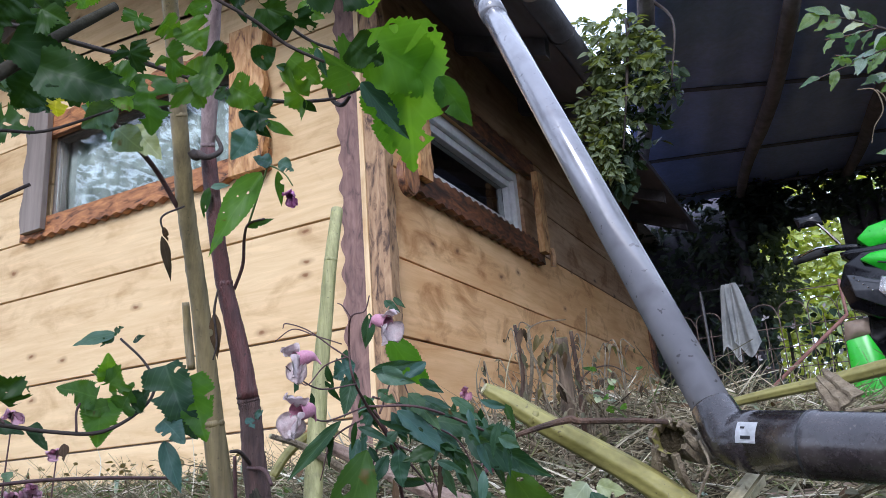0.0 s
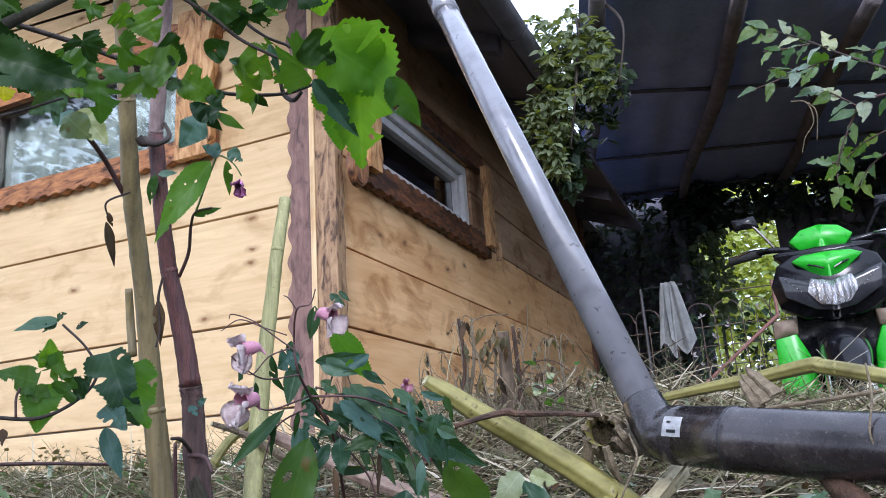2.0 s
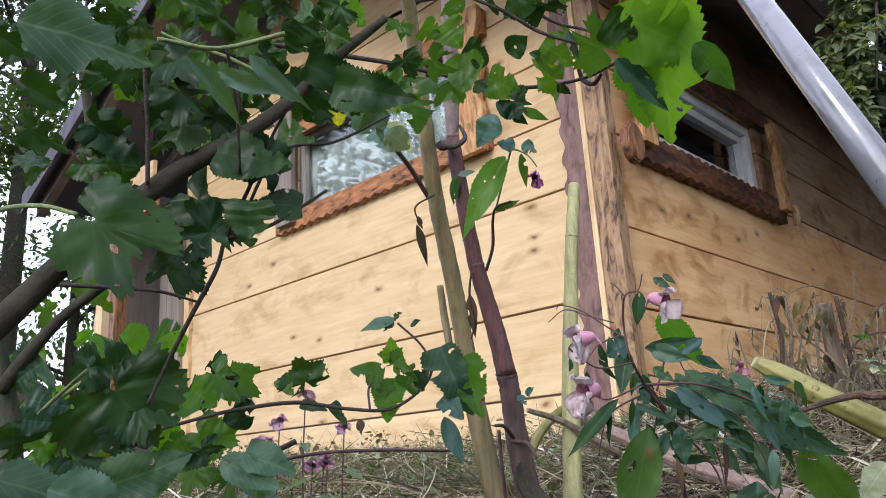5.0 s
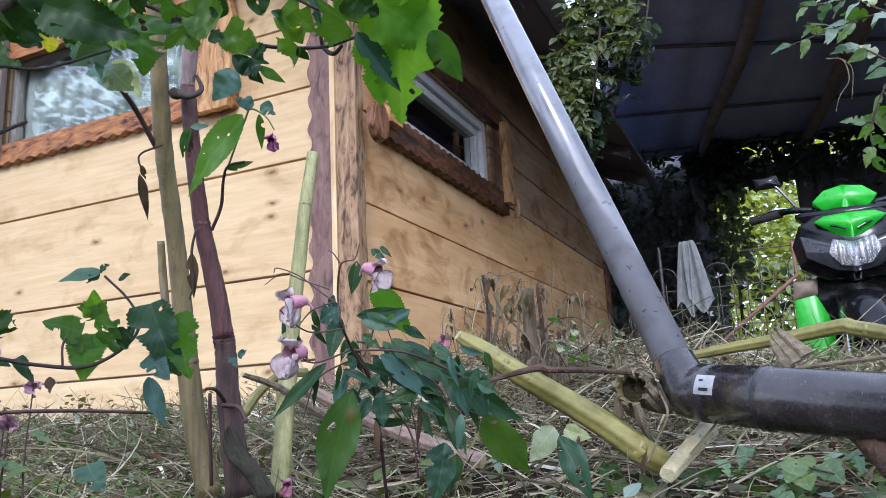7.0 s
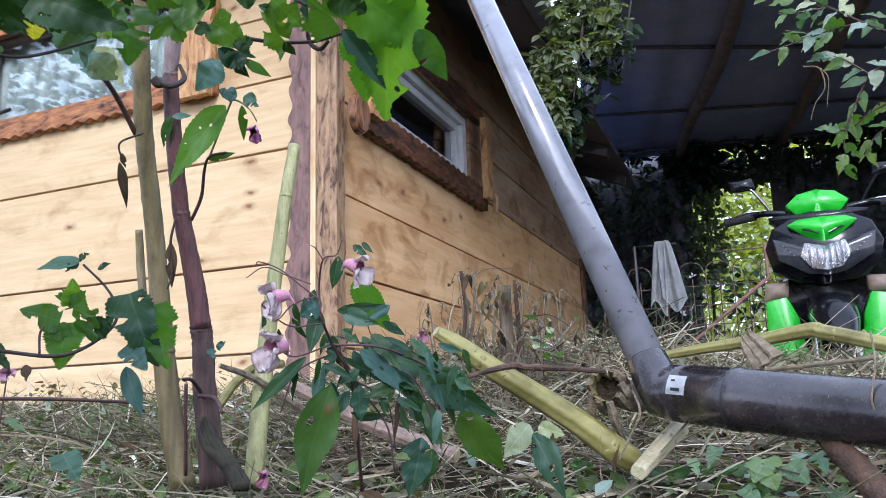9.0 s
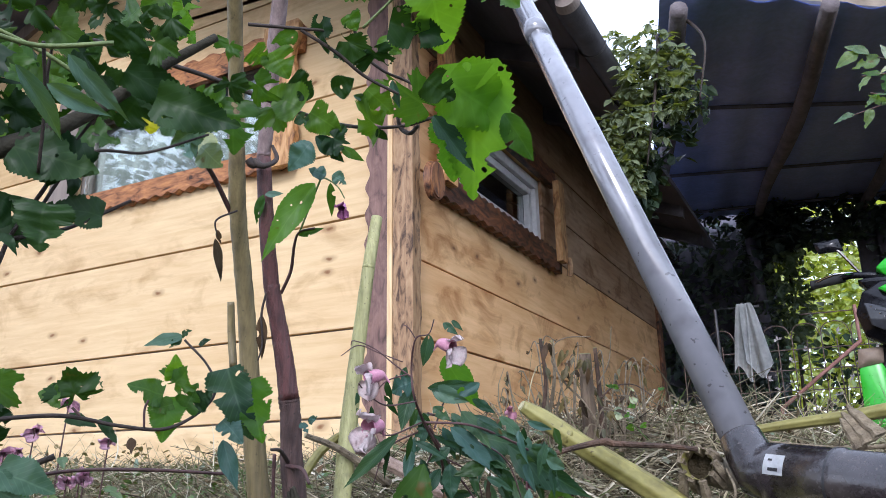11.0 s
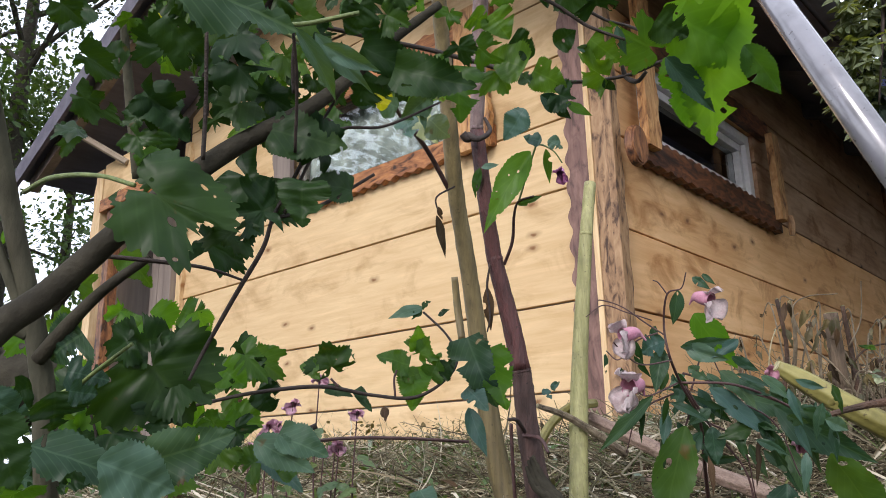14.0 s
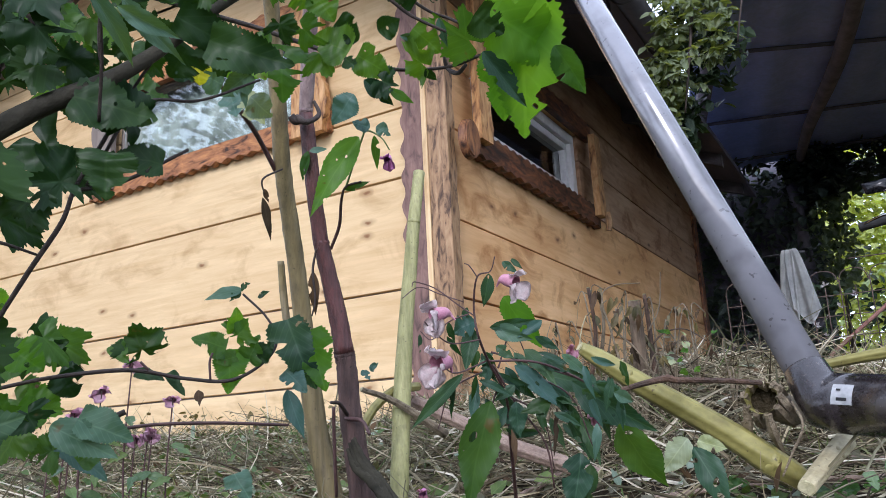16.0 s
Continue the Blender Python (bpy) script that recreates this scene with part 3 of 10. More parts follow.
bm = bmesh.new()
bmesh.ops.create_cone(bm, cap_ends=True, segments=28, radius1=0.058, radius2=0.055, depth=0.03, matrix=Matrix.Translation((0.070, 0.031, 1.205)) @ Matrix.Rotation(radians(90), 4, "Y") @ Matrix.Diagonal((1.15, 0.9, 1, 1)))
bmesh.ops.bevel(bm, geom=[e for e in bm.edges if len(e.link_faces) == 2 and abs(e.link_faces[0].normal.dot(e.link_faces[1].normal)) < 0.3], offset=0.005, segments=2, affect="EDGES")
part("end_disc", bm, M_SCORCH_Z, win2, "round slice of a branch")
bm = tube([(0.072, 1.335, 1.18, 0.012), (0.078, 1.333, 1.22, 0.016), (0.075, 1.335, 1.265, 0.013)], 8, 3)
part("end_peg", bm, M_POST, win2, "scorched peg")

# ---- roof of the shed ----
roof = thing("roof", "dark low gable roof with a wide overhang", "roof", "structure")
for sgn, x0, x1 in ((1, RIDGE_X, ROOF_R), (-1, RIDGE_X, ROOF_L)):
    z0, z1 = RIDGE_Z, EAVE_Z
    bm = bmesh.new()
    rows_y = (-0.57, SY1 + 0.3)
    vs = [bm.verts.new((x, y, z + dz)) for dz in (0.0, 0.035) for x, z in ((x0, z0), (x1, z1)) for y in rows_y]
    for f in ((0, 1, 3, 2), (4, 6, 7, 5), (0, 2, 6, 4), (1, 5, 7, 3), (2, 3, 7, 6), (0, 4, 5, 1)):
        bm.faces.new([vs[i] for i in f])
    bmesh.ops.recalc_face_normals(bm, faces=bm.faces[:])
    part("roof_sheet", bm, M_EAVE, roof)
    for y in (-0.52, -0.02, 0.62, 1.3, 2.0, 2.7, 3.4):
        bm = bmesh.new()
        vs = [bm.verts.new((x, y + dy, z - 0.004 + dz)) for dz in (-0.075, 0.0) for x, z in ((x0, z0), (x1 - sgn * 0.03, z1 + 0.012)) for dy in (0, 0.05)]
        for f in ((0, 1, 3, 2), (4, 6, 7, 5), (0, 2, 6, 4), (1, 5, 7, 3), (2, 3, 7, 6), (0, 4, 5, 1)):
            bm.faces.new([vs[i] for i in f])
        bmesh.ops.recalc_face_normals(bm, faces=bm.faces[:])
        part("rafter", bm, M_GREYWOOD if sgn < 0 and y < 0 else M_DARKWOOD, roof)
    bm = bmesh.new()
    vs = [bm.verts.new((x, -0.595 + dy, z + dz)) for dz in (-0.06, 0.055) for x, z in ((x0, z0), (x1, z1)) for dy in (0, 0.02)]
    for f in ((0, 1, 3, 2), (4, 6, 7, 5), (0, 2, 6, 4), (1, 5, 7, 3), (2, 3, 7, 6), (0, 4, 5, 1)):
        bm.faces.new([vs[i] for i in f])
    bmesh.ops.recalc_face_normals(bm, faces=bm.faces[:])
    part("verge_board", bm, M_DARKWOOD, roof)

# ---- gutter along the side eave ----
gutter = thing("gutter", "dark half-round gutter under the eave", "gutter")
bm = bmesh.new()
ang = [math.pi + math.pi * i / 10 for i in range(11)]
for y in (-0.6, 1.1):
    for rr in (0.05, 0.046):
        for a in ang:
            bm.verts.new((ROOF_R + 0.045 + rr * math.cos(a), y, EAVE_Z + 0.0 + rr * math.sin(a)))
bm.verts.ensure_lookup_table()
v = bm.verts
for i in range(10):
    bm.faces.new((v[i], v[i + 1], v[22 + i + 1], v[22 + i]))
    bm.faces.new((v[11 + i], v[33 + i], v[33 + i + 1], v[11 + i + 1]))
    for base in (0, 22):
        bm.faces.new((v[base + i], v[base + 11 + i], v[base + 11 + i + 1], v[base + i + 1]))
part("channel", bm, M_GUTTER, gutter, smooth=True)
for y in (-0.4, 0.1, 0.6, 1.05):
    pts = [(ROOF_R + 0.045 + 0.053 * math.cos(a), y, EAVE_Z + 0.053 * math.sin(a), 0.004) for a in ang]
    part("bracket", tube(pts, 6, 1), M_GUTTER, gutter)

# ---- downpipe ----
PIPE_R = 0.0175
elbow = Vector((1.050, -1.214, 0.314))
pipe_up = Vector((0.774, -0.965, 0.995))
pipe_out = Vector((1.199, -1.293, 0.2935))
downpipe = thing("downpipe", "shiny brown plastic downpipe leaning from the eave", "drainpipe")
d_up = (pipe_up - elbow).normalized()
d_out = (pipe_out - elbow).normalized()
top_pt = pipe_up + d_up * 0.34
part("pipe", tube([(*(elbow + d_up * 0.035), PIPE_R), (*top_pt, PIPE_R)], 36, 1), M_PIPE_SHEEN, downpipe, smooth=True)
mitre = [(*(elbow + d_up * 0.036), PIPE_R * 1.01), (*(elbow + d_up * 0.034), PIPE_R * 1.08), (*(elbow + d_up * 0.014), PIPE_R * 1.18), (*(elbow + d_out * 0.004), 0.0246), (*(elbow + d_out * 0.014), 0.0254), (*(elbow + d_out * 0.03), 0.0254)]
part("elbow", tube(mitre, 36, 1), M_PIPE, downpipe, smooth=True)
OUT_R = 0.0254
part("outlet_pipe", tube([(*(elbow + d_out * 0.028), OUT_R), (*(elbow + d_out * 0.072), OUT_R * 1.02), (*(elbow + d_out * 0.074), OUT_R * 1.05), (*(elbow + d_out * 0.080), OUT_R * 1.05), (*(elbow + d_out * 0.082), OUT_R), (*pipe_out, OUT_R), (*(pipe_out + d_out * 0.9), OUT_R)], 36, 1), M_PIPE, downpipe, smooth=True)
part("seam", tube([(*(elbow + d_out * 0.0735), OUT_R * 1.055), (*(elbow + d_out * 0.0755), OUT_R * 1.055)], 36, 1), M_GUTTER, downpipe, "dark joint line")
jt = elbow + (pipe_up - elbow) * 0.93
part("collar", tube([(*jt, PIPE_R * 1.1), (*(jt + d_up * 0.05), PIPE_R * 1.1)], 36, 1), M_PIPE_SHEEN, downpipe, smooth=True)
# upper bend into the gutter
g_end = Vector((ROOF_R + 0.045, -0.45, EAVE_Z - 0.04))
part("upper_bend", tube([(*(top_pt - d_up * 0.02), PIPE_R * 1.05), (*(top_pt + d_up * 0.05), PIPE_R * 1.05), (*(g_end - Vector((0, 0, 0.08))), PIPE_R * 1.05), (*g_end, PIPE_R * 1.05)], 24, 5), M_PIPE, downpipe, smooth=True)


def wrap_patch(a0, a1, s0, s1, r, toward):
    """A sticker bent round the outlet pipe; toward: the way that it faces."""
    bm = bmesh.new()
    u = (toward - d_out * toward.dot(d_out)).normalized()
    w = d_out.cross(u)
    rings = []
    for i in range(9):
        s = s0 + (s1 - s0) * i / 8
        rings.append([bm.verts.new(elbow + d_out * s + (u * math.cos(a) + w * math.sin(a)) * r) for a in [a0 + (a1 - a0) * k / 8 for k in range(9)]])
    for r0, r1 in zip(rings, rings[1:]):
        for k in range(8):
            bm.faces.new((r0[k], r0[k + 1], r1[k + 1], r1[k]))
    bmesh.ops.solidify(bm, geom=bm.faces[:], thickness=-0.0004)
    return bm


facing = Vector((0.10, -0.95, 0.30))
label = part("label", wrap_patch(-0.25, 0.42, 0.022, 0.040, OUT_R * 1.035, facing), M_LABEL, downpipe, "small white paper sticker")
part("print_bar", wrap_patch(0.20, 0.30, 0.027, 0.036, OUT_R * 1.06, facing), M_INK, label)
part("print_bar", wrap_patch(-0.08, -0.01, 0.026, 0.030, OUT_R * 1.06, facing), M_INK, label)

# ---- lean-to beside the shed ----
def prism(pts, dz):
    bm = bmesh.new()
    a = [bm.verts.new(p) for p in pts]
    b = [bm.verts.new((p[0], p[1], p[2] + dz)) for p in pts]
    bm.faces.new(a)
    bm.faces.new(b[::-1])
    for i in range(len(a)):
        bm.faces.new((a[i], a[(i + 1) % len(a)], b[(i + 1) % len(a)], b[i]))
    bmesh.ops.recalc_face_normals(bm, faces=bm.faces[:])
    return bm


LF0, LF1 = Vector((0.70, 0.74, 2.10)), Vector((4.6, 3.4, 2.10))      # front edge
LB0, LB1 = Vector((-0.15, 4.3, 2.30)), Vector((5.5, 5.2, 2.30))       # back edge
leanto = thing("lean_to_roof", "dark sheet roof on round poles beside the shed", "roof", "structure")
bm = bmesh.new()
NU, NV = 120, 10
gr = []
for dz in (0.0, 0.006):
    gr.append([[bm.verts.new((LF0.lerp(LF1, i / NU)).lerp(LB0.lerp(LB1, i / NU), j / NV) + Vector((0, 0, dz + 0.012 * math.sin(i * 1.05)))) for i in range(NU + 1)] for j in range(NV + 1)])
for g in gr:
    for r0, r1 in zip(g, g[1:]):
        for k in range(NU):
            bm.faces.new((r0[k], r0[k + 1], r1[k + 1], r1[k]))
part("corrugated_sheet", bm, M_ROOFDARK, leanto, smooth=True)
for i in range(7):
    t = 0.015 + i * 0.13
    a, c = LF0.lerp(LF1, t), LB0.lerp(LB1, t)
    a = a + (a - c) * (0.03 if i else 0.0)
    dz = Vector((0, 0, -0.06))
    pts = [(*(a + dz), 0.035), (*(a.lerp(c, 0.35) + dz + Vector((0.03 * math.sin(i * 2.1), 0, -0.012))), 0.042), (*(a.lerp(c, 0.7) + dz + Vector((-0.03 * math.cos(i), 0, 0))), 0.038), (*(c + dz), 0.034)]
    part("pole_rafter", tube(pts, 10, 5, rough=0.04), M_POLE, leanto, smooth=True)
for f in (0.3, 0.62, 0.9):
    a, c = LF0.lerp(LB0, f), LF1.lerp(LB1, f)
    part("batten", tube([(*(a + Vector((0, 0, -0.022))), 0.012), (*(c + Vector((0, 0, -0.022))), 0.012)], 4, 1), M_DARKWOOD, leanto)
# outer beam that carries a faded red sheet, above the front edge
fb0, fb1 = Vector((0.319, 0.538, 2.18)), Vector((3.2, 2.68, 2.18))
dirb = (fb1 - fb0).normalized()
sd = Vector((-dirb.y, dirb.x, 0))
beam = thing("eave_beam", "pale weathered beam with red corrugated sheet above", "beam", "structure")
part("beam", prism([fb0, fb1, fb1 + sd * 0.05, fb0 + sd * 0.05], 0.065), M_BEAM, beam)
bm = bmesh.new()
rows2 = [[bm.verts.new(fb0.lerp(fb1, i / 90) + sd * (0.04 - 0.13 * j) + Vector((0, 0, 0.085 + 0.016 * math.sin(i * 0.42) - 0.0 * j))) for i in range(91)] for j in range(2)]
for k in range(90):
    bm.faces.new((rows2[0][k], rows2[0][k + 1], rows2[1][k + 1], rows2[1][k]))
part("red_sheet", bm, M_RED, beam, "faded red corrugated sheet", smooth=True)
for t in (0.18, 0.5, 0.85):
    p = fb0.lerp(fb1, t)
    part("rafter_end", tube([(*(p - sd * 0.32 + Vector((0, 0, 0.085))), 0.022), (*(p + sd * 0.06 + Vector((0, 0, 0.09))), 0.022)], 8, 1), M_DARKWOOD, beam)
# posts that carry it
for p in ((3.35, 2.75), (5.3, 5.0), (2.9, 4.7), (0.62, 4.25)):
    bm = tube([(p[0], p[1], -0.05, 0.055), (p[0] + 0.02, p[1], 1.0, 0.05), (p[0], p[1], 2.05, 0.046)], 10, 4, rough=0.04)
    solid("roof_post", bm, M_DARKWOOD, "dark round timber post carrying the lean-to", "post", "structure", smooth=True)

# dark boarded back of the lean-to, with a gap towards the garden
back = thing("back_boarding", "dark old boarding at the back of the lean-to", "fence wall", "structure")
# the short boards above the gap are added to block bright sky
for x0, x1, z0, z1 in ((-0.9, 0.72, 0, 2.55), (0.75, 1.34, 2.0, 2.27), (1.36, 5.5, 0, 2.24)):
    x = x0
    while x < x1:
        w = random.uniform(0.10, 0.16)
        yy = random.choice((4.55, 4.572))
        part("plank", box((x - 0.012, yy, z0), (min(x + w + 0.012, x1 + 0.02), yy + 0.02, z1 + random.uniform(-0.10, 0.03)), 0.003), M_DARKWOOD, back)
        x += w

# ---- plant materials ----
M_LEAF = leafy("leaf_green", (0.034, 0.088, 0.018), (0.078, 0.170, 0.036), 0.36, 0.40, 7, True, 0.15)
M_LEAF_BRIGHT = leafy("leaf_bright", (0.058, 0.155, 0.022), (0.108, 0.240, 0.042), 0.40, 0.50, 6, True, 0.14)
M_LEAF_MID = leafy("leaf_mid", (0.024, 0.064, 0.015), (0.058, 0.122, 0.030), 0.36, 0.32, 8, True, 0.15)
# green leaf darkened: the bush's shade is put into this base colour
M_LEAF_DARK = leafy("leaf_dark", (0.010, 0.032, 0.010), (0.026, 0.066, 0.018), 0.42, 0.24, 7, True, 0.15)
M_LEAF_BLUE = leafy("leaf_blue", (0.035, 0.085, 0.065), (0.085, 0.16, 0.135), 0.40, 0.18, 8)
M_LEAF_SPRIG = leafy("leaf_sprig", (0.075, 0.13, 0.075), (0.15, 0.23, 0.13), 0.38, 0.35, 7)
M_LEAF_YELLOW = leafy("leaf_yellow", (0.30, 0.32, 0.04), (0.42, 0.44, 0.07), 0.45, 0.4, 7)
M_LEAF_DRY = leafy("leaf_dry", (0.035, 0.022, 0.014), (0.11, 0.07, 0.04), 0.8, 0.1, 7)
M_LEAF_PALE = leafy("leaf_pale", (0.20, 0.26, 0.20), (0.34, 0.40, 0.33), 0.5, 0.2, 8)
M_STEM_A = mottled("stem_olive", (0.11, 0.085, 0.035), (0.26, 0.205, 0.09), 110, 0.45, stretch=(1, 1, 0.05), bump_s=0.3, bump_d=0.002, specks=0.45, speck_scale=260)
M_STEM_LOW = mottled("stem_brown_base", (0.042, 0.022, 0.020), (0.15, 0.085, 0.07), 120, 0.65, stretch=(1, 1, 0.09), bump_s=0.9, bump_d=0.004, specks=0.8, speck_scale=220)
M_STEM_B = mottled("stem_purple", (0.034, 0.014, 0.015), (0.17, 0.062, 0.056), 120, 0.42, stretch=(1, 1, 0.09), bump_s=0.7, bump_d=0.003, specks=0.7, speck_scale=240)
M_STEM_B2 = mottled("stem_mauve", (0.20, 0.135, 0.135), (0.40, 0.30, 0.28), 120, 0.42, stretch=(1, 1, 0.09), bump_s=0.5, bump_d=0.003, specks=0.5, speck_scale=260)
M_STEM_C = mottled("stem_pale_green", (0.24, 0.24, 0.08), (0.48, 0.46, 0.20), 120, 0.42, stretch=(1, 1, 0.09), bump_s=0.5, bump_d=0.003, specks=0.5, speck_scale=240)
M_STALK = mottled("stalk_yellow_green", (0.16, 0.145, 0.036), (0.37, 0.335, 0.11), 34, 0.42, stretch=(0.5, 1, 1), bump_s=0.25, bump_d=0.002, specks=0.75, speck_scale=200, speck_col=(0.06, 0.04, 0.02))
M_STALK_PINK = mottled("stalk_pinkish", (0.20, 0.13, 0.10), (0.42, 0.31, 0.24), 80, 0.5, bump_s=0.5, specks=0.5, speck_scale=200)
M_STALK_DRY = mottled("stalk_dry", (0.14, 0.105, 0.065), (0.32, 0.26, 0.17), 110, 0.8, bump_s=0.7, specks=0.7, speck_scale=240)
M_STALK_BROWN = mottled("stalk_grey_brown", (0.10, 0.07, 0.045), (0.26, 0.19, 0.125), 60, 0.8, stretch=(1, 1, 0.15), bump_s=0.8, specks=0.6)
M_STALK_PALE = mottled("stalk_pale_straw", (0.30, 0.255, 0.14), (0.54, 0.48, 0.30), 90, 0.6, stretch=(0.5, 0.3, 1), bump_s=0.3, bump_d=0.002, specks=0.5, speck_scale=200)
M_LEAF_TEAL = leafy("leaf_teal", (0.014, 0.042, 0.024), (0.050, 0.105, 0.066), 0.40, 0.22, 9, True, 0.30)
M_STAKE = mottled("brown_stake", (0.030, 0.017, 0.010), (0.115, 0.062, 0.035), 45, 0.7, stretch=(1, 0.4, 1), bump_s=0.7, specks=0.5)
M_PITH = mottled("cut_pith", (0.42, 0.38, 0.20), (0.60, 0.56, 0.36), 60, 0.8)
M_TWIG = mottled("dark_twig", (0.020, 0.013, 0.010), (0.060, 0.040, 0.030), 160, 0.6, bump_s=0.4)
M_TWIG_RED = mottled("purple_twig", (0.055, 0.025, 0.025), (0.12, 0.06, 0.055), 160, 0.5)
M_VINE = mottled("green_petiole", (0.10, 0.15, 0.04), (0.20, 0.26, 0.08), 160, 0.5)
M_BARK = mottled("grey_green_bark", (0.055, 0.055, 0.036), (0.13, 0.125, 0.085), 45, 0.75, stretch=(1, 1, 0.4), bump_s=0.25, spec=0.2, specks=0.6)
M_BARK_DARK = mottled("dark_bark", (0.022, 0.020, 0.013), (0.060, 0.054, 0.036), 45, 0.75, bump_s=0.3, spec=0.2)
M_PETAL_W = mottled("petal_white_pink", (0.78, 0.62, 0.63), (0.88, 0.80, 0.79), 150, 0.5, bump_s=0.1)
M_PETAL_P = mottled("petal_pink", (0.46, 0.17, 0.26), (0.66, 0.36, 0.44), 150, 0.5, bump_s=0.1)
M_WEED = leafy("weed_leaf", (0.045, 0.085, 0.035), (0.12, 0.18, 0.07), 0.5, 0.2, 6)
M_WEED_GREY = leafy("wilted_leaf", (0.075, 0.065, 0.04), (0.20, 0.175, 0.115), 0.7, 0.15, 6)
M_PETAL_ROSE = mottled("petal_rose", (0.74, 0.40, 0.56), (0.86, 0.62, 0.72), 150, 0.5, bump_s=0.1)
M_PETAL_V = mottled("petal_purple", (0.40, 0.12, 0.30), (0.62, 0.27, 0.50), 150, 0.5, bump_s=0.1)


def saw(i, n):
    """One side of a row of teeth that slant to the tip: rises over n steps, then drops."""
    return (i % n) / (n - 1) - 0.5


def bites(rnd, count, span):
    """Places along an edge where insects have eaten: (centre, half width, depth)."""
    return [(rnd.uniform(*span), rnd.uniform(0.03, 0.10), rnd.uniform(0.25, 0.8)) for _ in range(count)]


def eaten(u, holes):
    """How much of the blade is left at u, 0 to 1."""
    left = 1.0
    for c, w, d in holes:
        if abs(u - c) < w:
            left = min(left, 1 - d * math.sqrt(1 - ((u - c) / w) ** 2))
    return left


def leaf_mesh(name, L, W, kind, mat, curl, fold, seed):
    """A leaf along +x with its upper side to +z: toothed and eaten edge, keel, droop and a cupped, wavy blade."""
    rnd = random.Random(seed)
    bm = bmesh.new()
    uv = bm.loops.layers.uv.new("UVMap")
    uvs = {}
    sag = (rnd.uniform(-0.5, 0.35), rnd.uniform(-0.5, 0.35))
    bend = rnd.uniform(-0.10, 0.10)
    ripple = rnd.uniform(0.04, 0.09)

    def vert(x, y):
        r = abs(y) / max(W / 2, 1e-5)
        k = 0 if y > 0 else 1
        z = fold * abs(y) * (1 - 0.3 * r) + sag[k] * 0.5 * W * r * r * 0.5 - curl * L * (x / L) ** 2
        z += ripple * W * math.sin(x / L * 11 + 2 * k + seed) * r * r + 0.12 * W * noise.noise((x / L * 2.6 + seed, y / W * 2.2, 1)) + 0.05 * W * noise.noise((x / L * 7 + seed, y / W * 6, 4))
        q = bm.verts.new((x, y + bend * L * (x / L) ** 2, z))
        uvs[q] = (x / L, 0.5 + 0.5 * y / max(W / 2, 1e-5))
        return q
    if kind == "lobed":
        na, nr = 132, 5
        k = rnd.uniform(-0.15, 0.15)
        deep = rnd.uniform(0.66, 0.84)
        lobes = [(k, 1.0, 0.55), (0.95 + k + rnd.uniform(-0.1, 0.1), rnd.uniform(0.76, 0.95), 0.44), (-0.95 + k + rnd.uniform(-0.1, 0.1), rnd.uniform(0.76, 0.95), 0.44), (1.9, rnd.uniform(0.62, 0.82), 0.55), (-1.9, rnd.uniform(0.62, 0.82), 0.55)]
        holes = bites(rnd, rnd.choice([1, 2, 3]), (0.08, 0.92))
        rings = []
        for j in range(1, nr + 1):
            s = j / nr
            ring = []
            for i in range(na + 1):
                a = -2.75 + 5.5 * i / na
                rad = max(h * math.exp(-((a - c) / w) ** 2) for c, h, w in lobes)
                rad = max(rad, deep * (1 + 0.10 * math.sin(a * 3 + seed)))
                rad *= eaten(i / na, holes)
                tooth = 1 + (0.05 * math.sin(i * math.pi / 2 + 0.7) + 0.03 * rnd.uniform(-1, 1) if j == nr else 0)
                rad = rad * s * tooth
                ring.append(vert(max(rad * math.cos(a), -0.32) * L * 0.80 + 0.2 * L, rad * math.sin(a) * W / 1.45))
            rings.append(ring)
        c = vert(0.2 * L, 0)
        for i in range(na):
            bm.faces.new((c, rings[0][i], rings[0][i + 1]))
            for r0, r1 in zip(rings, rings[1:]):
                bm.faces.new((r0[i], r1[i], r1[i + 1], r0[i + 1]))
    else:
        n, m = (72, 4)
        few = kind in ("heart", "ovate")
        holes = [bites(rnd, rnd.choice([0, 1, 2]) if few else rnd.choice([0, 0, 1]), (0.25, 0.9)) for _ in (0, 1)]
        lop = rnd.uniform(-0.10, 0.10)
        rows = []
        for i in range(n + 1):
            u = i / n
            if kind == "lance":
                w = math.sin(math.pi * min(u ** 0.72, 1)) ** 1.1
            elif kind == "heart":
                w = math.sin(math.pi * min(max(0.06 + 0.94 * u, 0) ** 0.56, 1)) ** 0.66 * (1 - 0.12 * u)
            else:
                w = math.sin(math.pi * u ** 0.66) ** 0.95
            row = []
            for j in range(-m, m + 1):
                f = j / m
                k = 0 if f > 0 else 1
                wk = w * (1 + lop * (1 if k else -1)) * (1 + 0.13 * noise.noise((u * 4 + seed * 1.7, 2.0 + 3 * k, 0.5))) * eaten(u, holes[k])
                edge = wk * W / 2
                if abs(j) == m and 0 < i < n:
                    edge -= W * (0.045 if few else 0.028) * (saw(i, 4) + 0.3 * rnd.uniform(-1, 1)) * min(w * 2, 1)
                row.append(vert(L * u, f * max(edge, 0.006 * W)))
            rows.append(row)
        for r0, r1 in zip(rows, rows[1:]):
            for k in range(2 * m):
                bm.faces.new((r0[k], r1[k], r1[k + 1], r0[k + 1]))
    for f in bm.faces:
        for lp in f.loops:
            lp[uv].uv = uvs[lp.vert]
    return mesh_of(name, bm, mat, True)


LEAF_COUNT = [0]


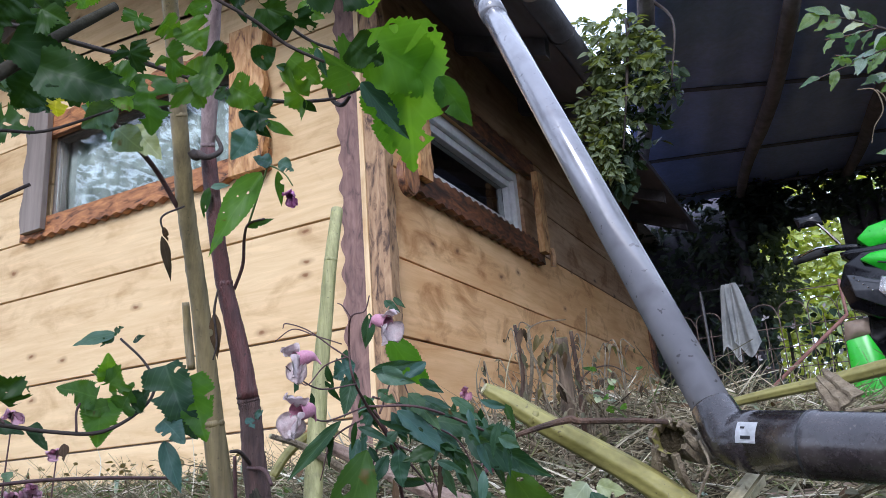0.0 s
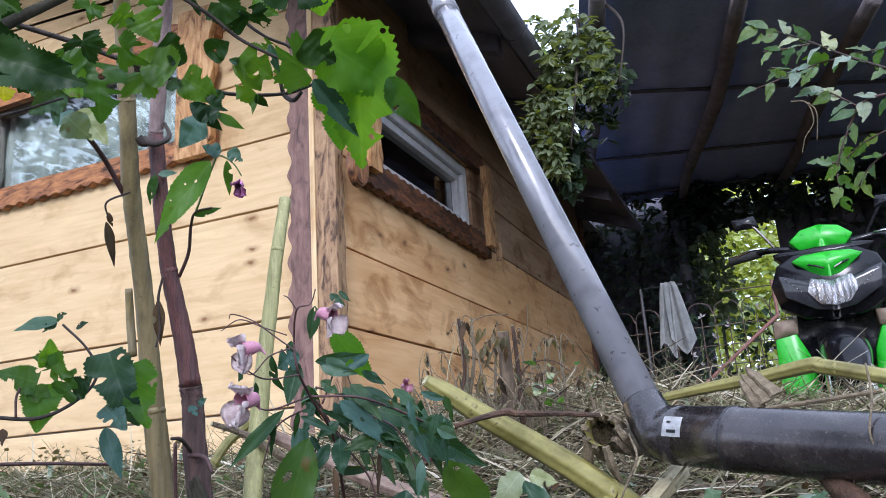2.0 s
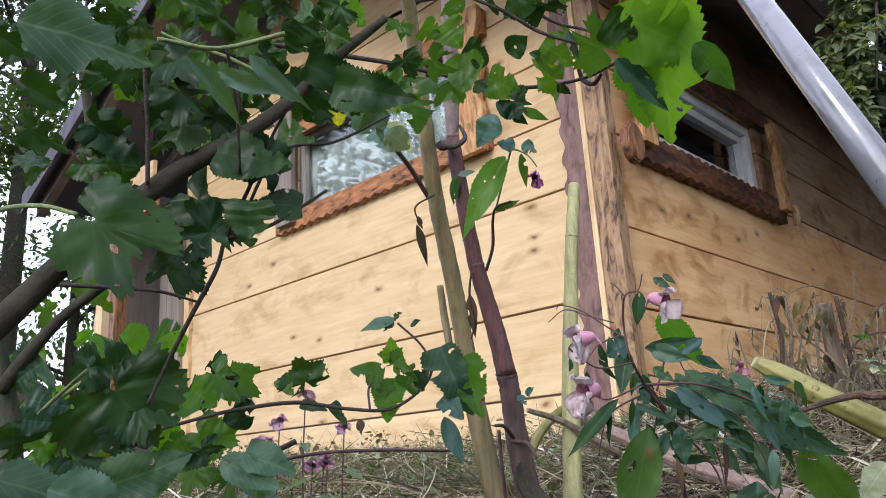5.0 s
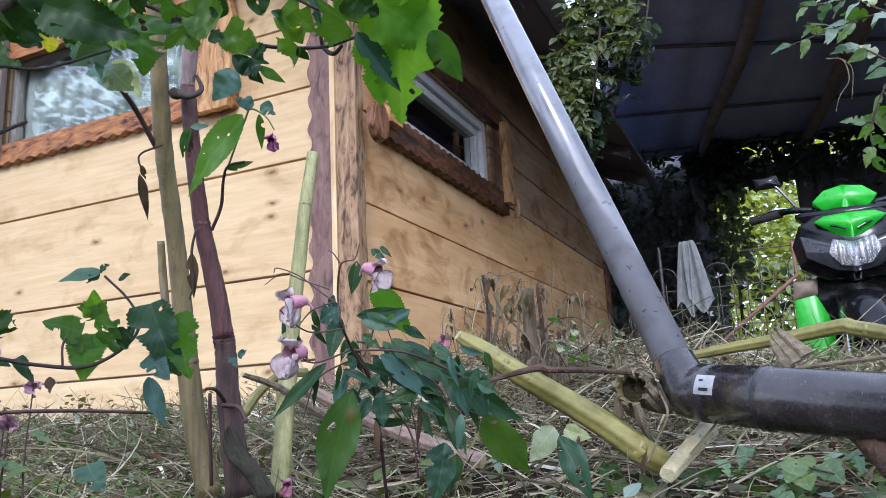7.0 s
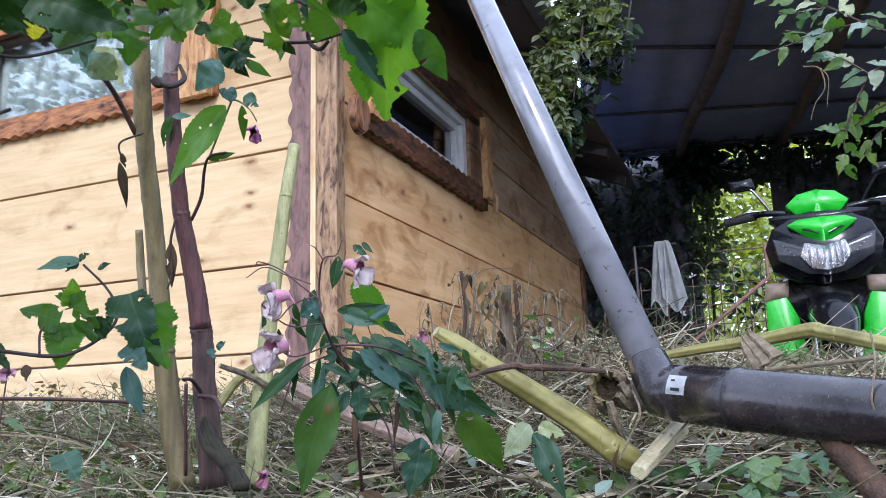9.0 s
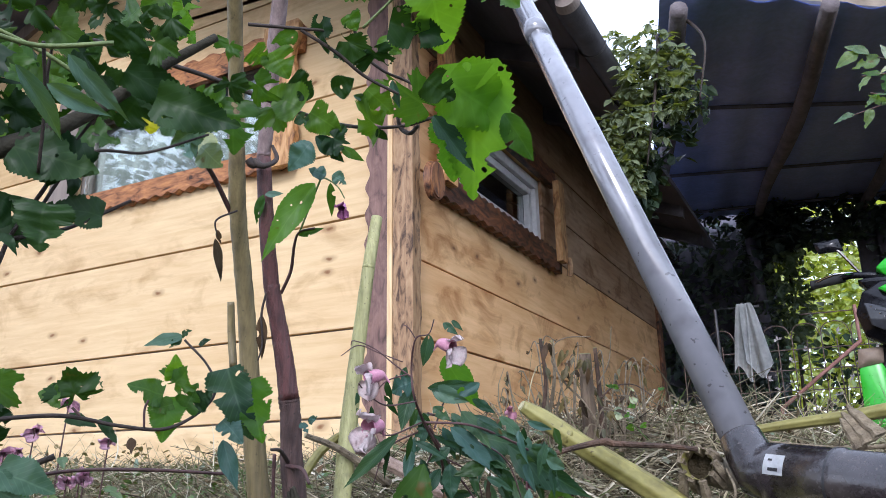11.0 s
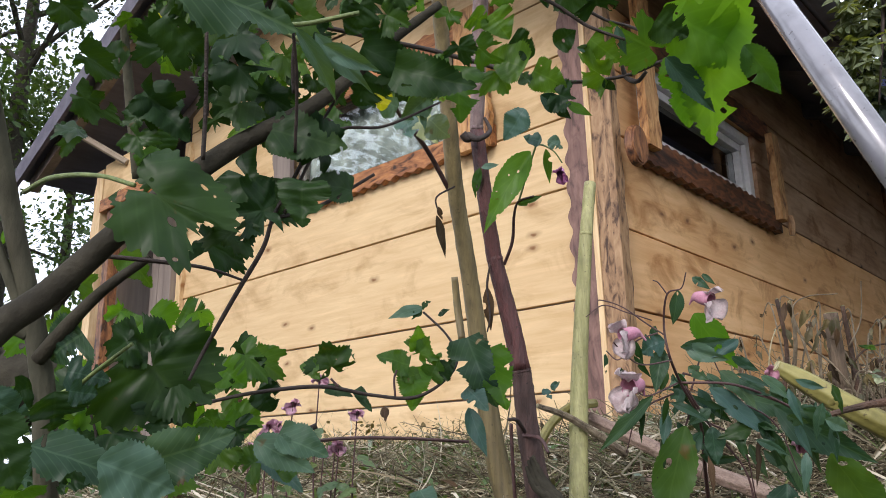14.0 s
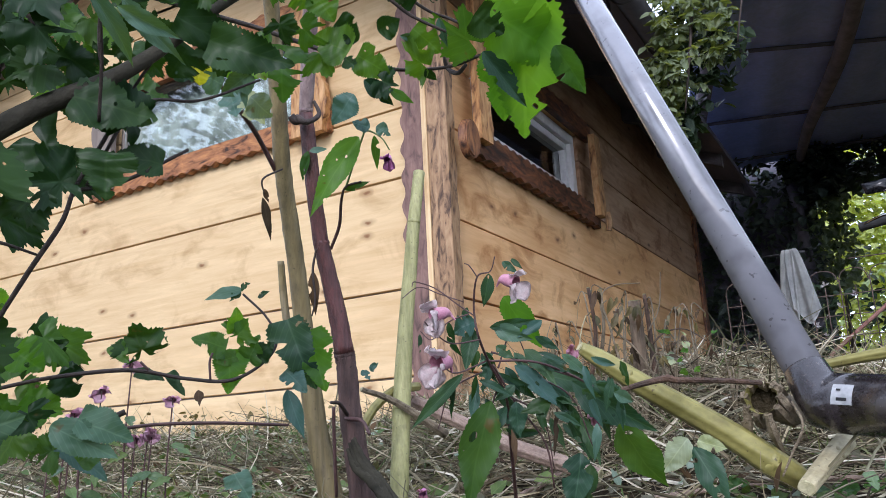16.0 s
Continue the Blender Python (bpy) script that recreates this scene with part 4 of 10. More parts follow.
def leaf(parent, base, tip, width, kind, mat, facing, curl=0.12, fold=0.22, name="leaf"):
    """A leaf from its base to its tip; facing: the way its upper side looks."""
    LEAF_COUNT[0] += 1
    b, t = Vector(base), Vector(tip)
    d = t - b
    ob = new(name, leaf_mesh(name, d.length, width, kind, mat, curl, fold, LEAF_COUNT[0]))
    x = d.normalized()
    f = Vector(facing)
    z = f - x * f.dot(x)
    z = z.normalized() if z.length > 1e-3 else x.orthogonal().normalized()
    y = z.cross(x)
    ob.matrix_world = Matrix.Translation(b) @ Matrix((x, y, z)).transposed().to_4x4()
    ob.parent = parent
    return ob


def plant(name, label, category="plant", group=""):
    return thing(name, label, category, "", group)


def stem(parent, pts, mat, name="stem", seg=10, label="", nodes=(), rough=0.02):
    """A stem with swollen joints at the given shares of its length."""
    path = smooth_path(pts, 8)
    n = len(path)
    for share in nodes:
        k = min(max(int(share * (n - 1)), 1), n - 2)
        joint_ring(parent, path[k][:3], path[k + 1][:3] - path[k - 1][:3], path[k][3], mat)
    return part(name, tube([tuple(p) for p in path], seg, 1, rough=rough), mat, parent, label, True)


def joint_ring(parent, at, along, r, mat, name="joint"):
    a, d = Vector(at), Vector(along).normalized()
    pts = [(*(a - d * r * 0.35), r * 0.99), (*(a - d * r * 0.08), r * 1.045), (*(a + d * r * 0.08), r * 1.05), (*(a + d * r * 0.25), r * 0.99)]
    return part(name, tube(pts, 14, 1, rough=0.03), mat, parent, "", True)


def lying_stalk(name, label, pts, mat):
    """A cut stalk: ribbed body, joints and pale cut faces."""
    ob = thing(name, label, "plant stalk")
    part("stalk_body", tube(pts, 42, 6, rough=0.012, ribs=True), mat, ob, "", True)
    path = smooth_path(pts, 6)
    for k in (len(path) // 3, (3 * len(path)) // 4):
        joint_ring(ob, path[k][:3], path[k + 1][:3] - path[k - 1][:3], path[k][3], mat)
    for e, i in ((path[0], path[1]), (path[-1], path[-2])):
        a, d = Vector(e[:3]), Vector(e[:3] - i[:3]).normalized()
        part("cut_face", tube([(*(a + d * 0.0004), e[3] * 0.97), (*(a + d * 0.0014), e[3] * 0.85), (*(a - d * 0.002), e[3] * 0.45)], 16, 1, rough=0.05), M_PITH, ob, "pale cut face")
    return ob


def flower(parent, at, toward, size, mat_in, mat_out, spin=0.0):
    """A helmet-shaped balsam flower: pouch with a spur, a hood and two lower lip petals."""
    d = Vector(toward).normalized()
    m = Matrix.Translation(at) @ d.to_track_quat("X", "Z").to_matrix().to_4x4() @ Matrix.Rotation(spin, 4, "X")
    s = size
    pouch = tube([(-0.62 * s, 0, -0.26 * s, 0.02 * s), (-0.55 * s, 0, -0.10 * s, 0.05 * s), (-0.42 * s, 0, 0.0, 0.15 * s), (-0.2 * s, 0, 0.02 * s, 0.19 * s), (0.02 * s, 0, 0.02 * s, 0.20 * s)], 12, 3, cap=False)
    pouch.transform(m)
    body = part("flower", pouch, mat_in, parent, "pink pouch with paler petals", True)

    def petal(name, px, py, pz, lx, wy, tilt, roll):
        bm = bmesh.new()
        rows = []
        for i in range(9):
            u = i / 8
            w = wy * math.sin(math.pi * min(0.12 + u * 0.86, 1)) ** 0.7
            rows.append([bm.verts.new((lx * u, w * j / 3, 0.18 * wy * (j / 3) ** 2 - 0.25 * lx * u * u + 0.07 * s * math.sin(u * 7 + 1.7 * j))) for j in range(-3, 4)])
        for r0, r1 in zip(rows, rows[1:]):
            for k in range(6):
                bm.faces.new((r0[k], r1[k], r1[k + 1], r0[k + 1]))
        bmesh.ops.solidify(bm, geom=bm.faces[:], thickness=0.012 * s)
        bm.transform(m @ Matrix.Translation((px * s, py * s, pz * s)) @ Matrix.Rotation(tilt, 4, "Y") @ Matrix.Rotation(roll, 4, "X"))
        part(name, bm, mat_out, body, "", True)
    petal("hood_petal", -0.10, 0, 0.14, 0.44 * s, 0.30 * s, -0.75, 0)
    petal("lip_petal", -0.06, 0.10, -0.06, 0.54 * s, 0.34 * s, 0.62, 0.7)
    petal("lip_petal", -0.06, -0.10, -0.06, 0.52 * s, 0.32 * s, 1.05, -0.7)
    return body


def strands(name, label, category, count, area, lengths, width, mat, lie, lift=0.02, seed=1, keep=None, parent=None):
    """Many thin curved strands lying or standing on the ground, in one mesh. lie: 0 upright, 1 flat."""
    rnd = random.Random(seed)
    verts, faces = [], []
    x0, x1, y0, y1 = area
    made = 0
    while made < count:
        x, y = rnd.uniform(x0, x1), rnd.uniform(y0, y1)
        if keep and not keep(x, y):
            continue
        made += 1
        ln = rnd.uniform(*lengths)
        a = rnd.uniform(0, 2 * math.pi)
        el = (1 - lie) * rnd.uniform(0.7, 1.45) + lie * rnd.gauss(0.12, 0.32)
        d = Vector((math.cos(a) * math.cos(el), math.sin(a) * math.cos(el), math.sin(el)))
        p = Vector((x, y, ground_z(x, y) + rnd.uniform(0.0, lift)))
        bend = Vector((rnd.gauss(0, 1.0), rnd.gauss(0, 1.0), rnd.gauss(-0.25, 0.5)))
        w = width * rnd.uniform(0.5, 1.5)
        side = d.cross(Vector((rnd.gauss(0, 1), rnd.gauss(0, 1), rnd.gauss(0, 1)))).normalized()
        base = len(verts)
        for i in range(5):
            q = p + d * (ln * i / 4) + bend * (ln * 0.35 * (i / 4) ** 2)
            gz = ground_z(q.x, q.y) + 0.002
            if q.z < gz:
                q.z = gz
            ww = w * (1 - 0.75 * (i / 4) ** 2)
            nrm = d.cross(side).normalized() * w * 0.5
            verts += [tuple(q - side * ww), tuple(q + nrm), tuple(q + side * ww)]
        for i in range(4):
            k = base + 3 * i
            faces += [(k, k + 1, k + 4, k + 3), (k + 1, k + 2, k + 5, k + 4)]
    me = bpy.data.meshes.new(name)
    me.from_pydata(verts, [], faces)
    me.materials.append(mat)
    ob = new(name, me)
    if parent:
        ob.parent = parent
        ob["kind"] = "stuff"
        return ob
    return tagged(ob, label, category, "", "stuff")


def foliage(name, mat, count, place, size, seed, parent=None, label="", category="foliage", droop=0.3, ratio=0.6):
    """Many small folded leaves in one mesh; place(rnd) gives where and which way out."""
    rnd = random.Random(seed)
    verts, faces, uvl = [], [], []
    for _ in range(count):
        p, out = place(rnd)
        if p is None:
            continue
        ln = rnd.uniform(*size)
        d = (Vector(out) + Vector((rnd.gauss(0, 0.6), rnd.gauss(0, 0.6), rnd.gauss(-droop, 0.5)))).normalized()
        n = Vector((rnd.gauss(0, 0.6), rnd.gauss(0, 0.6) - 0.4, 1)).normalized()
        s = d.cross(n)
        s = s.normalized() if s.length > 1e-3 else d.orthogonal().normalized()
        u = s.cross(d)
        w = ln * ratio * 0.5
        k = len(verts)
        p = Vector(p)
        for a, b, c in ((0, 0, 0), (0.3, -1, 0.22), (0.3, 0, 0), (0.3, 1, 0.22), (0.68, -0.72, 0.12), (0.68, 0, -0.06), (0.68, 0.72, 0.12), (1, 0, -0.2)):
            verts.append(tuple(p + d * ln * a + s * w * b + u * w * c))
            uvl.append((a, 0.5 + 0.5 * b))
        faces += [(k, k + 2, k + 1), (k, k + 3, k + 2), (k + 1, k + 2, k + 5, k + 4), (k + 2, k + 3, k + 6, k + 5), (k + 4, k + 5, k + 7), (k + 5, k + 6, k + 7)]
    me = bpy.data.meshes.new(name)
    me.from_pydata(verts, [], faces)
    ul = me.uv_layers.new(name="UVMap")
    idx = np.empty(len(me.loops), int)
    me.loops.foreach_get("vertex_index", idx)
    ul.data.foreach_set("uv", np.array(uvl)[idx].ravel())
    me.materials.append(mat)
    ob = new(name, me)
    ob["kind"] = "stuff"
    if parent:
        ob.parent = parent
        return ob
    return tagged(ob, label, category)

# ---- plants near the eye ----
A = plant("balsam_stalk", "tall olive-brown balsam stalk with swollen joints", "plant")
stem(A, [(0.642, -1.497, 0.980, 0.0072), (0.594, -1.420, 0.848, 0.0082), (0.564, -1.377, 0.769, 0.0088), (0.550, -1.354, 0.698, 0.0093), (0.532, -1.326, 0.621, 0.0099), (0.525, -1.307, 0.565, 0.0099), (0.520, -1.285, 0.487, 0.0105), (0.518, -1.267, 0.389, 0.0117), (0.524, -1.256, 0.305, 0.0128), (0.538, -1.248, 0.230, 0.0140)], M_STEM_A, nodes=(0.33, 0.80), seg=18, rough=0.045)
stem(A, [(0.525, -1.328, 0.611, 0.0029), (0.532, -1.367, 0.642, 0.0028), (0.552, -1.414, 0.651, 0.0027), (0.573, -1.454, 0.649, 0.0021), (0.585, -1.476, 0.653, 0.0015)], M_TWIG_RED, "side_shoot")
leaf(A, (0.587, -1.471, 0.648), (0.589, -1.503, 0.649), 0.0302, "ovate", M_LEAF_BLUE, (0.75, -0.65, -0.16), 0.12, 0.22)
leaf(A, (0.568, -1.434, 0.659), (0.583, -1.403, 0.634), 0.0294, "ovate", M_LEAF_PALE, (0.74, -0.67, -0.07), 0.12, 0.22)
leaf(A, (0.589, -1.464, 0.641), (0.601, -1.465, 0.613), 0.0251, "ovate", M_LEAF_BLUE, (0.53, -0.84, 0.04), 0.12, 0.22)
stem(A, [(0.543, -1.338, 0.608, 0.0011), (0.538, -1.364, 0.590, 0.0011), (0.535, -1.358, 0.574, 0.0008)], M_TWIG, "twig")
leaf(A, (0.533, -1.359, 0.571), (0.532, -1.341, 0.524), 0.0098, "lance", M_LEAF_DRY, (0.79, -0.60, -0.07), 0.12, 0.22)
leaf(A, (0.537, -1.360, 0.580), (0.536, -1.354, 0.565), 0.0063, "lance", M_LEAF_DRY, (0.58, -0.81, -0.01), 0.12, 0.22)
stem(A, [(0.482, -1.274, 0.521, 0.0043), (0.479, -1.266, 0.482, 0.0049), (0.484, -1.265, 0.443, 0.0048)], M_STEM_A, "broken_shoot")

Bp = plant("balsam_stalk", "tall purple balsam stalk with a mauve upper part", "plant")
stem(Bp, [(0.712, -1.469, 0.964, 0.0070), (0.658, -1.415, 0.817, 0.0084), (0.628, -1.387, 0.755, 0.0084), (0.607, -1.367, 0.703, 0.0084), (0.590, -1.352, 0.656, 0.0072)], M_STEM_B2, "upper_stem", seg=14, nodes=(0.98,))
stem(Bp, [(0.591, -1.353, 0.659, 0.0078), (0.584, -1.334, 0.586, 0.0083), (0.578, -1.313, 0.519, 0.0088), (0.580, -1.294, 0.458, 0.0099), (0.583, -1.281, 0.398, 0.0110)], M_STEM_B, nodes=(0.05, 0.52), seg=18, rough=0.05)
stem(Bp, [(0.582, -1.282, 0.406, 0.0108), (0.582, -1.280, 0.396, 0.0118), (0.583, -1.278, 0.383, 0.0113), (0.584, -1.273, 0.327, 0.0121), (0.595, -1.268, 0.232, 0.0143)], M_STEM_LOW, "lower_stem", seg=18, rough=0.07)
stem(Bp, [(0.591, -1.368, 0.647, 0.0049), (0.605, -1.366, 0.640, 0.0032), (0.610, -1.353, 0.652, 0.0027), (0.604, -1.354, 0.669, 0.0017)], M_TWIG, "tendril")
stem(Bp, [(0.590, -1.376, 0.648, 0.0044), (0.592, -1.371, 0.643, 0.0049), (0.598, -1.366, 0.644, 0.0027)], M_TWIG, "tendril")
stem(Bp, [(0.585, -1.305, 0.513, 0.0019), (0.603, -1.312, 0.535, 0.0019), (0.616, -1.324, 0.559, 0.0016), (0.629, -1.332, 0.570, 0.0013), (0.643, -1.323, 0.575, 0.0011)], M_TWIG_RED, "side_shoot")
leaf(Bp, (0.652, -1.338, 0.620), (0.617, -1.381, 0.536), 0.0310, "lance", M_LEAF_BRIGHT, (0.59, -0.76, 0.27), 0.22, 0.35)
leaf(Bp, (0.666, -1.329, 0.621), (0.659, -1.317, 0.586), 0.0100, "lance", M_LEAF, (0.56, -0.81, 0.18), 0.12, 0.22)
leaf(Bp, (0.681, -1.384, 0.644), (0.656, -1.388, 0.615), 0.0280, "ovate", M_LEAF_BLUE, (0.45, -0.89, 0.05), 0.12, 0.22)
leaf(Bp, (0.675, -1.349, 0.621), (0.661, -1.362, 0.626), 0.0170, "ovate", M_LEAF_BLUE, (0.73, -0.68, 0.06), 0.12, 0.22)
leaf(Bp, (0.680, -1.345, 0.622), (0.691, -1.334, 0.613), 0.0157, "ovate", M_LEAF_BLUE, (0.67, -0.75, 0.02), 0.12, 0.22)
leaf(Bp, (0.594, -1.353, 0.613), (0.579, -1.351, 0.583), 0.0116, "lance", M_LEAF, (0.46, -0.88, 0.13), 0.12, 0.22)
leaf(Bp, (0.595, -1.352, 0.613), (0.611, -1.340, 0.616), 0.0082, "lance", M_LEAF_BLUE, (0.67, -0.73, 0.14), 0.12, 0.22)
leaf(Bp, (0.627, -1.332, 0.567), (0.651, -1.318, 0.575), 0.0094, "lance", M_LEAF, (0.38, -0.92, -0.00), 0.12, 0.22)
stem(Bp, [(0.629, -1.332, 0.570, 0.0011), (0.653, -1.335, 0.616, 0.0011), (0.666, -1.342, 0.622, 0.0011), (0.682, -1.339, 0.611, 0.0008), (0.686, -1.330, 0.599, 0.0007)], M_VINE, "shoot")
flower(Bp, (0.687, -1.336, 0.585), (0.006, -0.015, -0.016), 0.0203, M_PETAL_V, M_PETAL_V, 0.4)
stem(Bp, [(0.579, -1.323, 0.511, 0.0011), (0.572, -1.321, 0.487, 0.0014), (0.570, -1.315, 0.456, 0.0011), (0.565, -1.315, 0.438, 0.0008)], M_TWIG, "dry_shoot")
leaf(Bp, (0.572, -1.321, 0.487), (0.567, -1.313, 0.438), 0.0123, "lance", M_LEAF_DRY, (0.60, -0.73, 0.34), 0.12, 0.22)
stem(Bp, [(0.587, -1.283, 0.330, 0.0022), (0.593, -1.305, 0.342, 0.0021), (0.592, -1.318, 0.343, 0.0016)], M_TWIG, "tendril")
stem(Bp, [(0.585, -1.284, 0.327, 0.0022), (0.611, -1.290, 0.323, 0.0021), (0.623, -1.293, 0.308, 0.0016)], M_TWIG_RED, "tendril")
stem(Bp, [(0.582, -1.301, 0.339, 0.0019), (0.575, -1.292, 0.304, 0.0019), (0.565, -1.277, 0.245, 0.0020)], M_TWIG_RED, "side_stalk")
stem(Bp, [(0.602, -1.296, 0.294, 0.0016), (0.612, -1.295, 0.275, 0.0048), (0.635, -1.298, 0.260, 0.0051), (0.661, -1.306, 0.236, 0.0046)], M_BARK_DARK, "rotten_splinter", rough=0.16)
stem(Bp, [(0.598, -1.299, 0.295, 0.0016), (0.608, -1.299, 0.276, 0.0044), (0.631, -1.301, 0.260, 0.0051), (0.656, -1.309, 0.236, 0.0046)], M_BARK_DARK, "rotten_splinter", rough=0.16)
stem(Bp, [(0.604, -1.295, 0.306, 0.0016), (0.615, -1.293, 0.282, 0.0039), (0.638, -1.296, 0.260, 0.0040), (0.663, -1.305, 0.236, 0.0046)], M_BARK_DARK, "rotten_splinter", rough=0.16)
stem(Bp, [(0.605, -1.294, 0.300, 0.0016), (0.616, -1.292, 0.279, 0.0047), (0.639, -1.295, 0.260, 0.0041), (0.665, -1.304, 0.236, 0.0046)], M_BARK_DARK, "rotten_splinter", rough=0.16)
stem(Bp, [(0.600, -1.298, 0.301, 0.0016), (0.609, -1.297, 0.279, 0.0043), (0.632, -1.300, 0.260, 0.0045), (0.658, -1.308, 0.236, 0.0046)], M_BARK_DARK, "rotten_splinter", rough=0.16)
stem(Bp, [(0.601, -1.297, 0.294, 0.0016), (0.610, -1.297, 0.275, 0.0048), (0.633, -1.299, 0.260, 0.0051), (0.659, -1.308, 0.236, 0.0046)], M_BARK_DARK, "rotten_splinter", rough=0.16)
stem(Bp, [(0.604, -1.295, 0.292, 0.0016), (0.615, -1.294, 0.274, 0.0048), (0.637, -1.296, 0.260, 0.0039), (0.663, -1.305, 0.236, 0.0046)], M_BARK_DARK, "rotten_splinter", rough=0.16)
stem(Bp, [(0.604, -1.295, 0.293, 0.0016), (0.615, -1.294, 0.274, 0.0051), (0.637, -1.296, 0.260, 0.0045), (0.663, -1.305, 0.236, 0.0046)], M_BARK_DARK, "rotten_splinter", rough=0.16)
stem(Bp, [(0.602, -1.296, 0.304, 0.0016), (0.612, -1.295, 0.281, 0.0050), (0.635, -1.298, 0.260, 0.0045), (0.661, -1.306, 0.236, 0.0046)], M_BARK_DARK, "rotten_splinter", rough=0.16)

C = plant("balsam_stalk", "pale green balsam stalk, cut off at the top", "plant")
stem(C, [(0.568, -1.082, 0.670, 0.0082), (0.568, -1.102, 0.591, 0.0087), (0.563, -1.109, 0.522, 0.0094), (0.559, -1.119, 0.445, 0.0101), (0.559, -1.133, 0.357, 0.0116), (0.565, -1.151, 0.287, 0.0113), (0.569, -1.164, 0.222, 0.0120)], M_STEM_C, nodes=(0.17, 0.72), seg=14)

FP = plant("balsam_plant", "flowering balsam with dark toothed leaves and pink flowers", "plant")
stem(FP, [(0.902, -1.535, 0.411, 0.0004), (0.898, -1.535, 0.402, 0.0004), (0.890, -1.538, 0.399, 0.0006), (0.881, -1.528, 0.383, 0.0007), (0.881, -1.525, 0.365, 0.0008), (0.876, -1.503, 0.349, 0.0010), (0.871, -1.470, 0.327, 0.0010), (0.850, -1.424, 0.296, 0.0014), (0.826, -1.372, 0.242, 0.0015)], M_TWIG_RED)
stem(FP, [(0.890, -1.538, 0.399, 0.0004), (0.887, -1.542, 0.406, 0.0004), (0.884, -1.543, 0.408, 0.0003)], M_TWIG_RED, "shoot")
stem(FP, [(0.881, -1.527, 0.376, 0.0005), (0.872, -1.533, 0.384, 0.0005), (0.861, -1.542, 0.395, 0.0004), (0.850, -1.549, 0.400, 0.0004), (0.848, -1.550, 0.397, 0.0003)], M_TWIG_RED, "shoot")
stem(FP, [(0.876, -1.503, 0.349, 0.0008), (0.902, -1.490, 0.347, 0.0008), (0.914, -1.463, 0.340, 0.0009), (0.921, -1.417, 0.329, 0.0009)], M_TWIG_RED, "shoot")
stem(FP, [(0.882, -1.524, 0.361, 0.0005), (0.876, -1.550, 0.357, 0.0005), (0.878, -1.573, 0.361, 0.0004), (0.878, -1.585, 0.367, 0.0004)], M_TWIG_RED, "shoot")
stem(FP, [(0.875, -1.504, 0.349, 0.0006), (0.877, -1.547, 0.339, 0.0005), (0.880, -1.569, 0.341, 0.0004)], M_TWIG_RED, "shoot")
flower(FP, (0.919, -1.544, 0.390), (0.017, -0.002, -0.007), 0.0215, M_PETAL_P, M_PETAL_W, 0.2)
flower(FP, (0.883, -1.582, 0.370), (-0.006, -0.015, -0.004), 0.0219, M_PETAL_P, M_PETAL_W, 0.3)
flower(FP, (0.887, -1.588, 0.341), (-0.002, -0.024, -0.004), 0.0253, M_PETAL_P, M_PETAL_W, -0.2)
flower(FP, (0.898, -1.406, 0.360), (0.011, -0.007, 0.000), 0.0115, M_PETAL_P, M_PETAL_P, 0)
flower(FP, (0.908, -1.399, 0.310), (0.011, -0.007, -0.003), 0.0124, M_PETAL_P, M_PETAL_P, 0)
flower(FP, (0.791, -1.458, 0.260), (0.004, -0.010, -0.005), 0.0150, M_PETAL_V, M_PETAL_P, 0)
stem(FP, [(0.873, -1.469, 0.327, 0.0007), (0.889, -1.450, 0.311, 0.0006), (0.890, -1.439, 0.276, 0.0004)], M_TWIG_RED, "shoot")
stem(FP, [(0.885, -1.464, 0.342, 0.0007), (0.908, -1.442, 0.325, 0.0006), (0.916, -1.428, 0.290, 0.0004)], M_TWIG_RED, "shoot")
stem(FP, [(0.864, -1.475, 0.347, 0.0007), (0.833, -1.479, 0.334, 0.0006), (0.818, -1.476, 0.307, 0.0004)], M_TWIG_RED, "shoot")
stem(FP, [(0.866, -1.473, 0.332, 0.0007), (0.852, -1.467, 0.305, 0.0006), (0.843, -1.462, 0.274, 0.0004)], M_TWIG_RED, "shoot")
leaf(FP, (0.874, -1.468, 0.398), (0.888, -1.446, 0.356), 0.0214, "ovate", M_LEAF_BRIGHT, (0.36, -0.80, -0.49), 0.27, 0.10)
leaf(FP, (0.873, -1.492, 0.373), (0.903, -1.480, 0.374), 0.0093, "lance", M_LEAF_TEAL, (0.59, -0.69, -0.43), 0.26, 0.50)
leaf(FP, (0.875, -1.490, 0.373), (0.899, -1.482, 0.360), 0.0118, "lance", M_LEAF_BLUE, (0.20, -0.97, -0.11), 0.09, 0.50)
leaf(FP, (0.905, -1.475, 0.376), (0.891, -1.486, 0.364), 0.0076, "lance", M_LEAF_BLUE, (0.54, -0.84, 0.08), 0.07, 0.32)
leaf(FP, (0.867, -1.501, 0.377), (0.850, -1.506, 0.371), 0.0169, "ovate", M_LEAF_BLUE, (0.33, -0.94, 0.08), 0.27, 0.42)
leaf(FP, (0.851, -1.510, 0.378), (0.851, -1.505, 0.360), 0.0051, "lance", M_LEAF_DARK, (0.14, -0.99, -0.08), 0.06, 0.14)
leaf(FP, (0.863, -1.497, 0.373), (0.858, -1.504, 0.344), 0.0126, "lance", M_LEAF_TEAL, (0.42, -0.86, -0.30), 0.07, 0.50)
leaf(FP, (0.871, -1.492, 0.349), (0.866, -1.495, 0.329), 0.0105, "lance", M_LEAF_TEAL, (0.06, -1.00, -0.04), 0.19, 0.14)
leaf(FP, (0.874, -1.491, 0.355), (0.863, -1.498, 0.348), 0.0063, "lance", M_LEAF_BLUE, (0.26, -0.83, 0.50), 0.22, 0.13)
